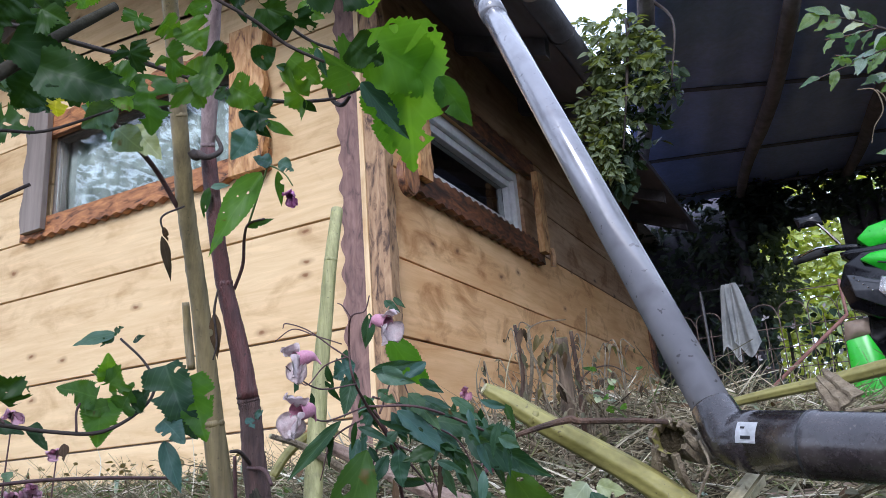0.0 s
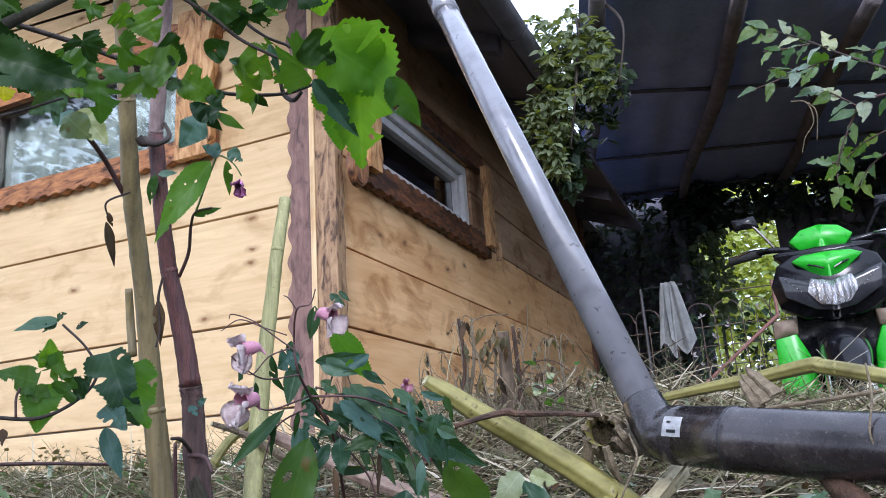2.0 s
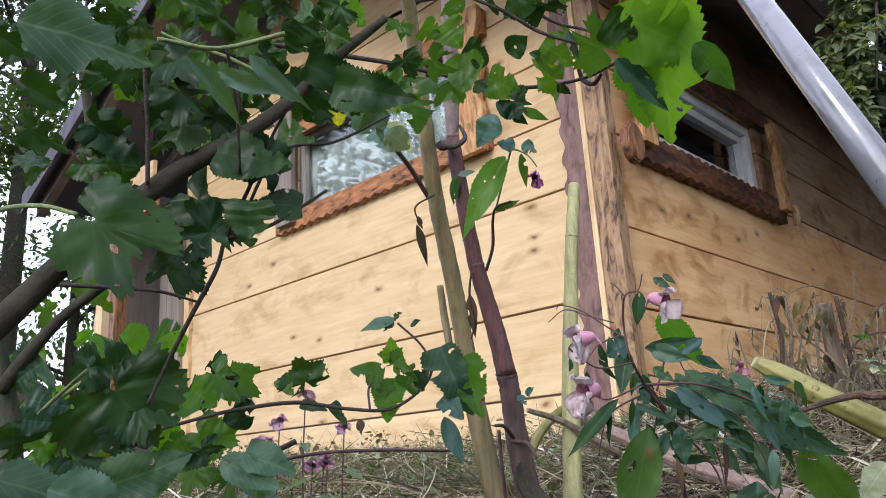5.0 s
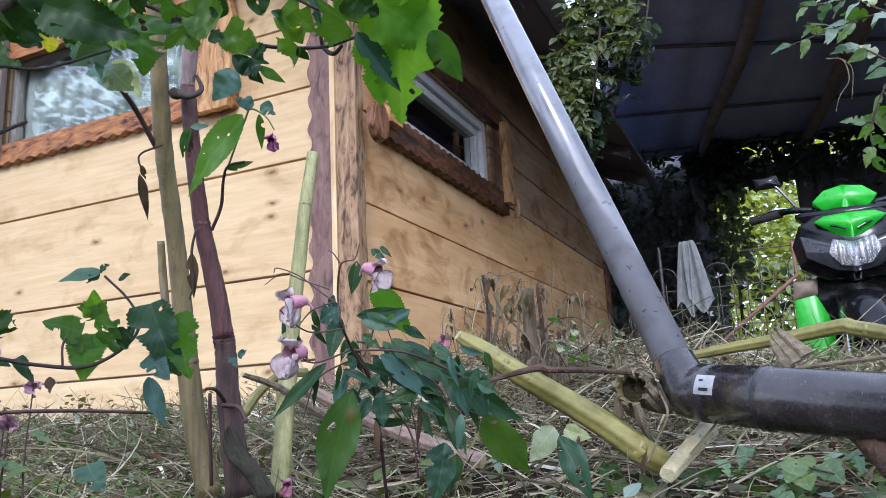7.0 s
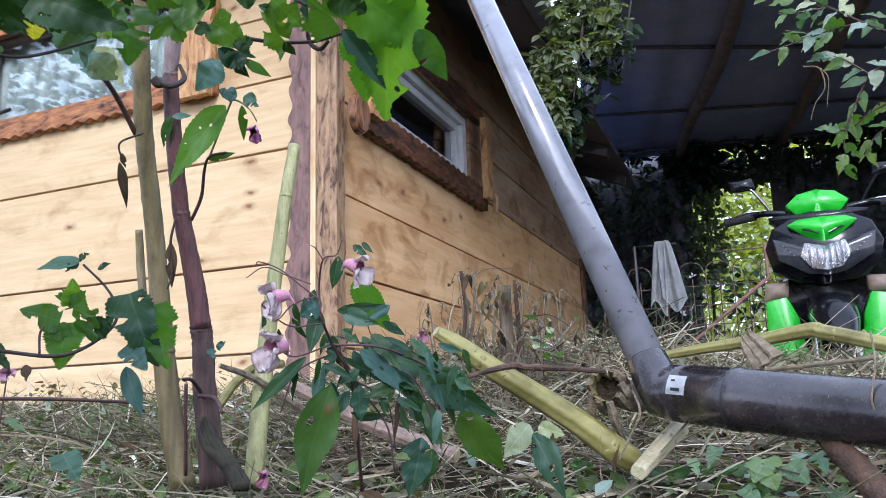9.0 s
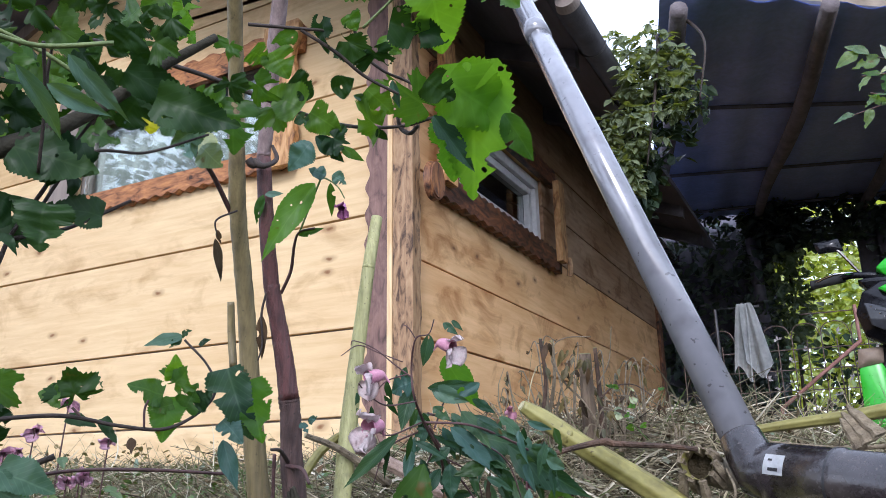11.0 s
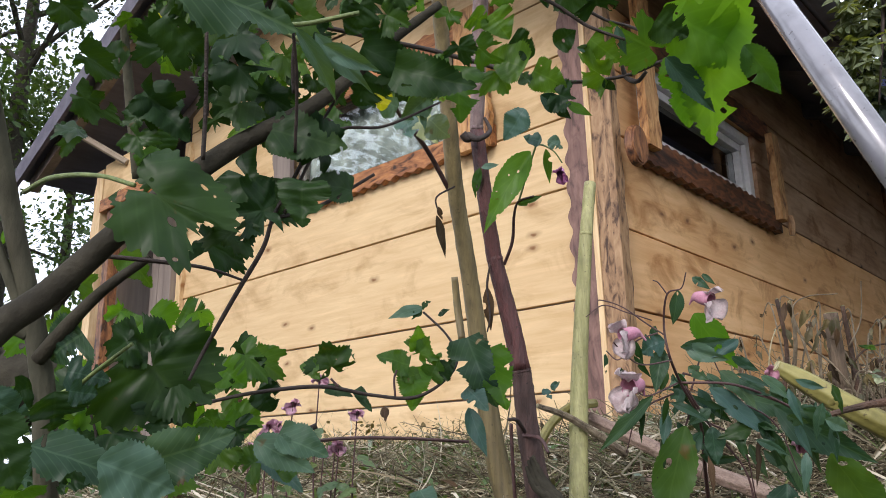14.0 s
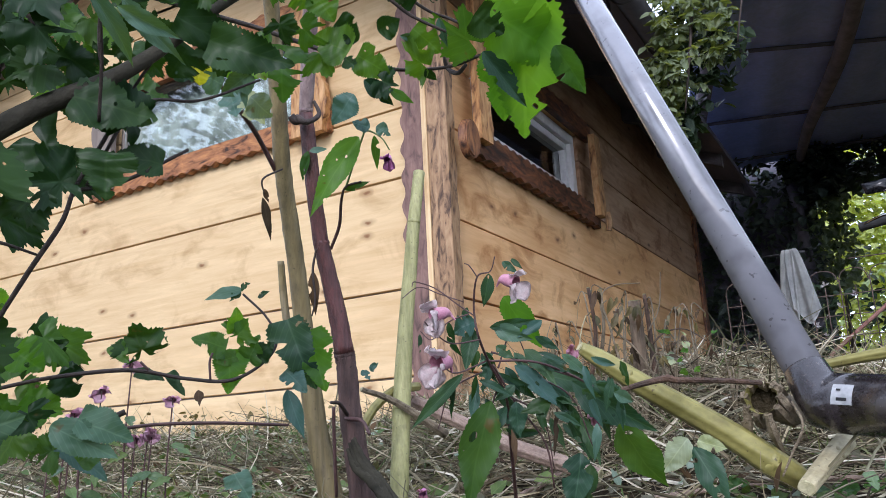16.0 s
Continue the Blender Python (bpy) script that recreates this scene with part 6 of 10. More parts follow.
leaf(V, (0.788, -1.655, 0.550), (0.777, -1.650, 0.527), 0.0380, "lobed", M_LEAF_DARK, (0.69, -0.62, -0.39), 0.23, 0.32)
leaf(V, (0.779, -1.641, 0.549), (0.795, -1.632, 0.547), 0.0110, "ovate", M_LEAF_TEAL, (0.01, -0.92, -0.38), 0.12, 0.40)
leaf(V, (0.770, -1.670, 0.542), (0.757, -1.674, 0.524), 0.0306, "heart", M_LEAF_DARK, (0.92, -0.39, -0.04), 0.22, 0.27)
leaf(V, (0.734, -1.651, 0.549), (0.738, -1.638, 0.540), 0.0196, "ovate", M_LEAF_TEAL, (0.74, -0.67, -0.07), 0.08, 0.60)
leaf(V, (0.774, -1.609, 0.562), (0.769, -1.625, 0.569), 0.0276, "heart", M_LEAF, (0.84, -0.40, -0.37), 0.07, 0.22)
leaf(V, (0.802, -1.606, 0.576), (0.811, -1.593, 0.561), 0.0271, "lobed", M_LEAF, (0.34, -0.47, -0.82), 0.23, 0.23)
leaf(V, (0.812, -1.580, 0.585), (0.819, -1.561, 0.578), 0.0272, "heart", M_LEAF_DARK, (0.37, -0.88, -0.32), 0.11, 0.35)
leaf(V, (0.838, -1.564, 0.578), (0.853, -1.559, 0.586), 0.0178, "ovate", M_LEAF_DARK, (0.25, -0.60, -0.76), 0.27, 0.20)
leaf(V, (0.850, -1.555, 0.575), (0.861, -1.542, 0.573), 0.0062, "lance", M_LEAF_BLUE, (0.45, -0.70, -0.55), 0.20, 0.80)
leaf(V, (0.875, -1.543, 0.586), (0.873, -1.532, 0.568), 0.0071, "lance", M_LEAF_BLUE, (0.40, -0.56, -0.73), 0.23, 0.80)
leaf(V, (0.814, -1.571, 0.562), (0.819, -1.565, 0.555), 0.0116, "ovate", M_LEAF_BLUE, (0.28, -0.94, -0.22), 0.24, 0.50)
leaf(V, (0.858, -1.536, 0.555), (0.860, -1.526, 0.548), 0.0080, "lance", M_LEAF_DARK, (0.19, -0.69, -0.70), 0.17, 0.43)
leaf(V, (0.937, -1.564, 0.654), (0.971, -1.527, 0.626), 0.0499, "heart", M_LEAF, (0.84, -0.47, -0.28), 0.22, 0.34)
leaf(V, (0.917, -1.564, 0.636), (0.915, -1.530, 0.602), 0.0463, "heart", M_LEAF_BRIGHT, (0.43, -0.90, -0.03), 0.18, 0.15)
leaf(V, (0.886, -1.565, 0.617), (0.919, -1.536, 0.611), 0.0294, "heart", M_LEAF_DARK, (0.10, -0.84, -0.54), 0.06, 0.35)
leaf(V, (0.929, -1.567, 0.659), (0.932, -1.559, 0.641), 0.0187, "ovate", M_LEAF, (-0.03, -0.95, -0.30), 0.21, 0.18)
leaf(V, (0.867, -1.604, 0.653), (0.856, -1.622, 0.667), 0.0499, "lobed", M_LEAF_DARK, (0.72, -0.52, -0.46), 0.12, 0.15)
leaf(V, (0.868, -1.596, 0.653), (0.878, -1.580, 0.629), 0.0374, "lobed", M_LEAF, (0.57, -0.70, -0.43), 0.14, 0.26)
leaf(V, (0.888, -1.590, 0.653), (0.905, -1.582, 0.659), 0.0187, "heart", M_LEAF, (0.25, -0.82, -0.51), 0.11, 0.24)
leaf(V, (0.820, -1.613, 0.694), (0.827, -1.590, 0.673), 0.0239, "lobed", M_LEAF_BRIGHT, (0.87, -0.41, -0.29), 0.06, 0.23)
leaf(V, (0.813, -1.641, 0.646), (0.826, -1.630, 0.650), 0.0187, "heart", M_LEAF, (0.72, -0.36, -0.59), 0.24, 0.44)
leaf(V, (0.861, -1.580, 0.623), (0.865, -1.572, 0.614), 0.0160, "heart", M_LEAF, (0.62, -0.45, -0.64), 0.08, 0.23)
leaf(V, (0.849, -1.589, 0.620), (0.837, -1.580, 0.600), 0.0214, "heart", M_LEAF_DARK, (-0.12, -0.99, -0.06), 0.26, 0.22)
leaf(V, (0.872, -1.559, 0.609), (0.889, -1.552, 0.600), 0.0143, "ovate", M_LEAF, (0.58, -0.75, -0.30), 0.08, 0.32)
leaf(V, (0.830, -1.595, 0.610), (0.812, -1.601, 0.602), 0.0125, "ovate", M_LEAF, (0.59, -0.66, -0.46), 0.27, 0.20)
leaf(V, (0.853, -1.575, 0.609), (0.870, -1.560, 0.600), 0.0276, "lobed", M_LEAF_DARK, (0.70, -0.18, -0.70), 0.11, 0.31)
leaf(V, (0.871, -1.564, 0.602), (0.870, -1.547, 0.590), 0.0276, "lobed", M_LEAF_DARK, (0.17, -0.70, -0.69), 0.12, 0.27)
leaf(V, (0.811, -1.598, 0.599), (0.817, -1.587, 0.582), 0.0241, "heart", M_LEAF, (0.58, -0.78, -0.25), 0.12, 0.45)
leaf(V, (0.802, -1.609, 0.597), (0.807, -1.598, 0.591), 0.0214, "heart", M_LEAF, (0.20, -0.61, -0.77), 0.22, 0.14)
leaf(V, (0.792, -1.619, 0.602), (0.786, -1.618, 0.589), 0.0187, "lobed", M_LEAF, (0.32, -0.84, -0.43), 0.17, 0.20)
leaf(V, (0.906, -1.595, 0.667), (0.916, -1.579, 0.665), 0.0232, "lobed", M_LEAF, (0.37, -0.46, -0.80), 0.23, 0.11)
leaf(V, (0.824, -1.642, 0.662), (0.816, -1.643, 0.646), 0.0178, "lobed", M_LEAF_DARK, (0.54, -0.67, -0.50), 0.26, 0.37)
leaf(V, (0.761, -1.629, 0.692), (0.768, -1.617, 0.677), 0.0197, "lobed", M_LEAF_DARK, (0.56, -0.74, -0.37), 0.13, 0.27)
stem(V, [(0.805, -1.617, 0.612, 0.0013), (0.845, -1.584, 0.613, 0.0010), (0.849, -1.582, 0.613, 0.0008)], M_TWIG, "twig")
stem(V, [(0.832, -1.594, 0.612, 0.0012), (0.848, -1.574, 0.600, 0.0013), (0.860, -1.556, 0.587, 0.0012), (0.878, -1.539, 0.576, 0.0010)], M_TWIG, "twig")
stem(V, [(0.868, -1.571, 0.615, 0.0010), (0.899, -1.569, 0.638, 0.0010), (0.914, -1.572, 0.651, 0.0010), (0.938, -1.573, 0.667, 0.0009)], M_VINE, "twig")
stem(V, [(0.914, -1.572, 0.651, 0.0008), (0.926, -1.568, 0.654, 0.0007), (0.938, -1.563, 0.654, 0.0007)], M_VINE, "petiole")
stem(V, [(0.904, -1.572, 0.644, 0.0008), (0.910, -1.565, 0.640, 0.0008), (0.916, -1.561, 0.638, 0.0007)], M_VINE, "petiole")

LB = plant("leafy_bush", "dark bush with lobed, insect-eaten leaves and a leaning branch", "bush")
stem(LB, [(0.688, -1.872, 0.326, 0.0074), (0.699, -1.845, 0.368, 0.0071), (0.709, -1.826, 0.388, 0.0068), (0.733, -1.794, 0.431, 0.0059), (0.756, -1.758, 0.470, 0.0054), (0.778, -1.727, 0.495, 0.0045), (0.789, -1.700, 0.524, 0.0037), (0.799, -1.678, 0.552, 0.0032), (0.814, -1.654, 0.579, 0.0026)], M_BARK_DARK, "leaning_branch", seg=14)
stem(LB, [(0.653, -1.867, 0.561, 0.0053), (0.633, -1.842, 0.508, 0.0055), (0.618, -1.819, 0.448, 0.0058), (0.611, -1.798, 0.390, 0.0063), (0.610, -1.788, 0.351, 0.0069), (0.610, -1.783, 0.318, 0.0069), (0.594, -1.772, 0.276, 0.0071)], M_BARK, "trunk", seg=14)
stem(LB, [(0.613, -1.828, 0.440, 0.0031), (0.610, -1.808, 0.402, 0.0034), (0.610, -1.799, 0.383, 0.0038)], M_BARK, "limb")
stem(LB, [(0.604, -1.824, 0.394, 0.0038), (0.607, -1.809, 0.386, 0.0038), (0.609, -1.800, 0.382, 0.0038)], M_BARK, "limb")
stem(LB, [(0.619, -1.796, 0.366, 0.0045), (0.636, -1.788, 0.385, 0.0041), (0.655, -1.776, 0.406, 0.0032), (0.669, -1.757, 0.426, 0.0025)], M_BARK_DARK, "limb")
stem(LB, [(0.697, -1.742, 0.351, 0.0010), (0.702, -1.737, 0.367, 0.0012), (0.723, -1.731, 0.398, 0.0014), (0.736, -1.723, 0.424, 0.0014), (0.743, -1.721, 0.443, 0.0012), (0.758, -1.716, 0.468, 0.0012), (0.775, -1.712, 0.495, 0.0009), (0.787, -1.709, 0.510, 0.0009)], M_TWIG, "twig")
stem(LB, [(0.743, -1.721, 0.441, 0.0012), (0.752, -1.696, 0.452, 0.0012), (0.771, -1.669, 0.474, 0.0010)], M_TWIG, "twig")
stem(LB, [(0.747, -1.717, 0.444, 0.0010), (0.767, -1.702, 0.491, 0.0010), (0.784, -1.672, 0.501, 0.0009), (0.806, -1.646, 0.518, 0.0007)], M_TWIG, "twig")
stem(LB, [(0.694, -1.795, 0.415, 0.0013), (0.706, -1.768, 0.414, 0.0012), (0.717, -1.747, 0.412, 0.0010), (0.727, -1.729, 0.406, 0.0007)], M_TWIG, "twig")
stem(LB, [(0.818, -1.766, 0.515, 0.0009), (0.801, -1.750, 0.494, 0.0009), (0.782, -1.736, 0.466, 0.0009)], M_TWIG, "twig")
stem(LB, [(0.778, -1.790, 0.519, 0.0009), (0.764, -1.780, 0.486, 0.0011), (0.754, -1.774, 0.459, 0.0012)], M_TWIG, "twig")
stem(LB, [(0.616, -1.765, 0.606, 0.0027), (0.598, -1.748, 0.562, 0.0035), (0.582, -1.729, 0.506, 0.0040)], M_BARK, "limb")
stem(LB, [(0.642, -1.822, 0.458, 0.0015), (0.685, -1.823, 0.455, 0.0014), (0.729, -1.817, 0.446, 0.0012), (0.752, -1.808, 0.437, 0.0012)], M_VINE, "petiole")
stem(LB, [(0.630, -1.788, 0.338, 0.0015), (0.666, -1.784, 0.354, 0.0012), (0.702, -1.779, 0.368, 0.0010)], M_VINE, "petiole")
stem(LB, [(0.867, -1.765, 0.500, 0.0011), (0.846, -1.786, 0.494, 0.0011), (0.841, -1.812, 0.491, 0.0010)], M_VINE, "petiole")
leaf(LB, (0.752, -1.808, 0.438), (0.788, -1.765, 0.403), 0.0533, "lobed", M_LEAF_DARK, (0.75, -0.61, 0.24), 0.18, 0.22)
leaf(LB, (0.767, -1.738, 0.437), (0.759, -1.767, 0.429), 0.0317, "lobed", M_LEAF_DARK, (0.94, -0.34, -0.08), 0.18, 0.22)
leaf(LB, (0.781, -1.729, 0.452), (0.781, -1.733, 0.427), 0.0297, "heart", M_LEAF_DARK, (0.66, -0.75, -0.03), 0.18, 0.22)
leaf(LB, (0.756, -1.752, 0.430), (0.752, -1.767, 0.406), 0.0317, "lobed", M_LEAF_DARK, (0.75, -0.65, 0.13), 0.18, 0.22)
leaf(LB, (0.771, -1.744, 0.480), (0.800, -1.716, 0.470), 0.0304, "heart", M_LEAF_DARK, (0.74, -0.67, 0.06), 0.18, 0.22)
leaf(LB, (0.762, -1.753, 0.499), (0.749, -1.778, 0.478), 0.0304, "lobed", M_LEAF_DARK, (0.70, -0.69, -0.19), 0.18, 0.22)
leaf(LB, (0.772, -1.772, 0.512), (0.783, -1.753, 0.489), 0.0270, "lobed", M_LEAF_DARK, (0.77, -0.64, 0.04), 0.18, 0.22)
leaf(LB, (0.717, -1.793, 0.504), (0.732, -1.769, 0.483), 0.0289, "heart", M_LEAF_DARK, (0.88, -0.46, 0.12), 0.18, 0.22)
leaf(LB, (0.767, -1.773, 0.527), (0.800, -1.760, 0.523), 0.0376, "lobed", M_LEAF_DARK, (0.78, -0.63, 0.08), 0.18, 0.22)
leaf(LB, (0.831, -1.709, 0.508), (0.864, -1.683, 0.493), 0.0264, "heart", M_LEAF_DARK, (0.49, -0.86, -0.14), 0.18, 0.22)
leaf(LB, (0.657, -1.669, 0.589), (0.651, -1.691, 0.601), 0.0382, "lobed", M_LEAF, (0.94, -0.33, -0.00), 0.18, 0.22)
leaf(LB, (0.659, -1.640, 0.604), (0.639, -1.657, 0.591), 0.0296, "heart", M_LEAF, (0.62, -0.78, -0.03), 0.18, 0.22)
leaf(LB, (0.623, -1.660, 0.566), (0.606, -1.672, 0.548), 0.0296, "lobed", M_LEAF, (0.69, -0.69, -0.21), 0.18, 0.22)
leaf(LB, (0.632, -1.745, 0.617), (0.631, -1.735, 0.608), 0.0191, "heart", M_LEAF_YELLOW, (0.72, -0.63, -0.28), 0.18, 0.22)
leaf(LB, (0.705, -1.771, 0.550), (0.689, -1.786, 0.535), 0.0318, "lobed", M_LEAF_DARK, (0.90, -0.34, -0.26), 0.18, 0.22)
leaf(LB, (0.686, -1.791, 0.534), (0.682, -1.811, 0.542), 0.0278, "heart", M_LEAF_DARK, (0.85, -0.51, 0.12), 0.18, 0.22)
leaf(LB, (0.698, -1.760, 0.479), (0.692, -1.771, 0.449), 0.0264, "lobed", M_LEAF_DARK, (0.86, -0.44, 0.27), 0.18, 0.22)
leaf(LB, (0.631, -1.750, 0.508), (0.631, -1.736, 0.492), 0.0219, "heart", M_LEAF, (0.95, -0.25, 0.17), 0.18, 0.22)
leaf(LB, (0.691, -1.817, 0.561), (0.679, -1.829, 0.546), 0.0239, "heart", M_LEAF_DARK, (0.82, -0.56, 0.11), 0.18, 0.22)
leaf(LB, (0.779, -1.710, 0.474), (0.775, -1.740, 0.483), 0.0277, "lobed", M_LEAF_DARK, (0.83, -0.55, -0.07), 0.18, 0.22)
leaf(LB, (0.654, -1.768, 0.430), (0.659, -1.747, 0.412), 0.0183, "heart", M_LEAF, (0.88, -0.48, 0.02), 0.18, 0.22)
leaf(LB, (0.781, -1.695, 0.454), (0.775, -1.723, 0.458), 0.0208, "heart", M_LEAF_DARK, (0.64, -0.73, 0.24), 0.18, 0.22)
leaf(LB, (0.690, -1.675, 0.322), (0.709, -1.650, 0.308), 0.0239, "heart", M_LEAF_BLUE, (0.71, -0.55, 0.45), 0.18, 0.22)
stem(LB, [(0.328, -1.754, 0.376, 0.0353), (0.338, -1.721, 0.377, 0.0389), (0.363, -1.710, 0.372, 0.0345), (0.383, -1.709, 0.361, 0.0224)], M_BARK_DARK, "old_stump", seg=14, rough=0.08)
leaf(LB, (0.834, -1.824, 0.543), (0.868, -1.776, 0.563), 0.0267, "ovate", M_LEAF_DARK, (0.88, -0.00, -0.47), 0.28, 0.44)
leaf(LB, (0.764, -1.812, 0.568), (0.769, -1.779, 0.564), 0.0314, "lobed", M_LEAF, (0.95, -0.16, -0.26), 0.21, 0.43)
leaf(LB, (0.962, -1.899, 0.406), (0.971, -1.872, 0.404), 0.0169, "ovate", M_LEAF_TEAL, (0.65, -0.76, 0.07), 0.08, 0.20)
leaf(LB, (0.925, -1.841, 0.435), (0.922, -1.816, 0.420), 0.0060, "lance", M_LEAF_BLUE, (0.87, -0.34, -0.36), 0.27, 0.80)
leaf(LB, (0.926, -1.831, 0.433), (0.933, -1.812, 0.427), 0.0064, "lance", M_LEAF_BLUE, (0.72, -0.54, -0.43), 0.18, 0.80)
leaf(LB, (0.813, -1.747, 0.583), (0.821, -1.712, 0.574), 0.0179, "ovate", M_LEAF_BLUE, (0.64, -0.52, -0.56), 0.19, 0.70)
leaf(LB, (0.793, -1.755, 0.572), (0.788, -1.772, 0.580), 0.0217, "lobed", M_LEAF_DARK, (0.81, -0.20, -0.54), 0.21, 0.12)
leaf(LB, (0.801, -1.736, 0.572), (0.823, -1.731, 0.583), 0.0277, "lobed", M_LEAF_MID, (0.51, -0.84, -0.18), 0.11, 0.32)
leaf(LB, (0.809, -1.725, 0.565), (0.795, -1.729, 0.552), 0.0232, "lobed", M_LEAF_DARK, (0.69, -0.72, 0.06), 0.08, 0.28)
leaf(LB, (0.814, -1.703, 0.552), (0.825, -1.691, 0.545), 0.0232, "lobed", M_LEAF_MID, (0.72, -0.55, -0.42), 0.07, 0.33)
leaf(LB, (0.811, -1.713, 0.552), (0.798, -1.714, 0.539), 0.0232, "heart", M_LEAF_DARK, (0.90, -0.36, -0.26), 0.10, 0.31)
leaf(LB, (0.838, -1.708, 0.577), (0.852, -1.699, 0.594), 0.0179, "heart", M_LEAF_DARK, (0.46, -0.69, -0.57), 0.06, 0.35)
leaf(LB, (0.834, -1.712, 0.585), (0.834, -1.723, 0.590), 0.0112, "heart", M_LEAF_YELLOW, (0.68, -0.18, -0.72), 0.08, 0.18)
leaf(LB, (0.771, -1.765, 0.543), (0.757, -1.767, 0.535), 0.0194, "lobed", M_LEAF_MID, (0.51, -0.85, -0.12), 0.10, 0.22)
leaf(LB, (0.784, -1.750, 0.557), (0.776, -1.755, 0.547), 0.0232, "lobed", M_LEAF_DARK, (0.77, -0.49, -0.42), 0.08, 0.24)
leaf(LB, (0.751, -1.762, 0.505), (0.735, -1.770, 0.496), 0.0202, "lobed", M_LEAF_DARK, (0.42, -0.67, -0.62), 0.19, 0.28)
leaf(LB, (0.760, -1.744, 0.507), (0.767, -1.726, 0.500), 0.0194, "lobed", M_LEAF_DARK, (0.79, -0.42, -0.45), 0.06, 0.13)
leaf(LB, (0.758, -1.787, 0.553), (0.752, -1.793, 0.538), 0.0224, "lobed", M_LEAF_DARK, (0.84, -0.15, -0.52), 0.16, 0.10)
leaf(LB, (0.776, -1.778, 0.562), (0.768, -1.789, 0.570), 0.0187, "lobed", M_LEAF_DARK, (0.68, -0.51, -0.52), 0.07, 0.26)
leaf(LB, (0.826, -1.699, 0.564), (0.835, -1.688, 0.552), 0.0164, "heart", M_LEAF_BRIGHT, (0.65, -0.31, -0.69), 0.11, 0.15)
leaf(LB, (0.826, -1.741, 0.602), (0.834, -1.726, 0.592), 0.0224, "lobed", M_LEAF_DARK, (0.90, -0.35, -0.27), 0.16, 0.18)
leaf(LB, (0.799, -1.768, 0.596), (0.793, -1.775, 0.583), 0.0224, "lobed", M_LEAF_DARK, (0.86, -0.50, -0.08), 0.16, 0.34)
leaf(LB, (0.791, -1.731, 0.538), (0.791, -1.711, 0.532), 0.0187, "lobed", M_LEAF_DARK, (0.91, -0.39, -0.14), 0.21, 0.20)
leaf(LB, (0.749, -1.775, 0.517), (0.750, -1.758, 0.510), 0.0187, "heart", M_LEAF_MID, (0.95, -0.30, -0.13), 0.14, 0.13)
leaf(LB, (0.719, -1.829, 0.514), (0.714, -1.803, 0.510), 0.0176, "lobed", M_LEAF_DARK, (0.86, -0.48, -0.17), 0.12, 0.26)
leaf(LB, (0.722, -1.796, 0.502), (0.724, -1.768, 0.492), 0.0285, "lobed", M_LEAF_DARK, (0.78, -0.55, -0.29), 0.20, 0.43)
leaf(LB, (0.741, -1.795, 0.541), (0.744, -1.767, 0.518), 0.0285, "heart", M_LEAF_DARK, (0.91, -0.29, -0.30), 0.23, 0.12)
leaf(LB, (0.753, -1.772, 0.542), (0.766, -1.746, 0.532), 0.0307, "lobed", M_LEAF_MID, (0.95, -0.31, -0.07), 0.07, 0.22)
leaf(LB, (0.737, -1.763, 0.517), (0.761, -1.738, 0.507), 0.0227, "heart", M_LEAF_DARK, (0.79, -0.23, -0.57), 0.06, 0.43)
leaf(LB, (0.688, -1.709, 0.572), (0.703, -1.686, 0.561), 0.0236, "lobed", M_LEAF, (0.91, -0.37, -0.16), 0.12, 0.24)
leaf(LB, (0.673, -1.729, 0.568), (0.683, -1.717, 0.559), 0.0140, "lobed", M_LEAF, (0.93, 0.29, -0.22), 0.17, 0.16)
leaf(LB, (0.752, -1.742, 0.512), (0.764, -1.722, 0.504), 0.0176, "lobed", M_LEAF_MID, (0.69, -0.58, -0.43), 0.26, 0.29)
leaf(LB, (0.749, -1.736, 0.492), (0.772, -1.694, 0.486), 0.0285, "heart", M_LEAF_DARK, (0.81, -0.41, -0.42), 0.17, 0.11)
leaf(LB, (0.733, -1.761, 0.496), (0.737, -1.747, 0.486), 0.0176, "lobed", M_LEAF_DARK, (0.55, -0.57, -0.60), 0.12, 0.42)
leaf(LB, (0.705, -1.823, 0.498), (0.711, -1.799, 0.486), 0.0176, "lobed", M_LEAF_DARK, (0.71, -0.32, -0.62), 0.12, 0.14)
leaf(LB, (0.707, -1.793, 0.484), (0.717, -1.779, 0.472), 0.0176, "lobed", M_LEAF_MID, (0.70, -0.67, -0.25), 0.11, 0.13)
leaf(LB, (0.726, -1.738, 0.472), (0.752, -1.709, 0.441), 0.0322, "lobed", M_LEAF_DARK, (0.73, -0.68, -0.06), 0.06, 0.19)
leaf(LB, (0.801, -1.706, 0.534), (0.821, -1.661, 0.518), 0.0227, "heart", M_LEAF_DARK, (0.75, -0.52, -0.41), 0.15, 0.13)
leaf(LB, (0.823, -1.756, 0.512), (0.833, -1.729, 0.483), 0.0102, "lance", M_LEAF_BLUE, (0.72, -0.42, -0.55), 0.26, 0.80)
leaf(LB, (0.742, -1.617, 0.558), (0.757, -1.594, 0.552), 0.0116, "ovate", M_LEAF_BRIGHT, (0.45, -0.69, -0.56), 0.27, 0.33)
leaf(LB, (0.722, -1.844, 0.537), (0.721, -1.828, 0.532), 0.0190, "lobed", M_LEAF_DARK, (0.82, -0.28, -0.49), 0.14, 0.38)
leaf(LB, (0.658, -1.674, 0.551), (0.664, -1.663, 0.535), 0.0185, "lobed", M_LEAF, (0.85, -0.42, -0.32), 0.06, 0.20)
leaf(LB, (0.642, -1.742, 0.581), (0.639, -1.727, 0.570), 0.0231, "lobed", M_LEAF, (0.89, -0.34, -0.29), 0.08, 0.12)
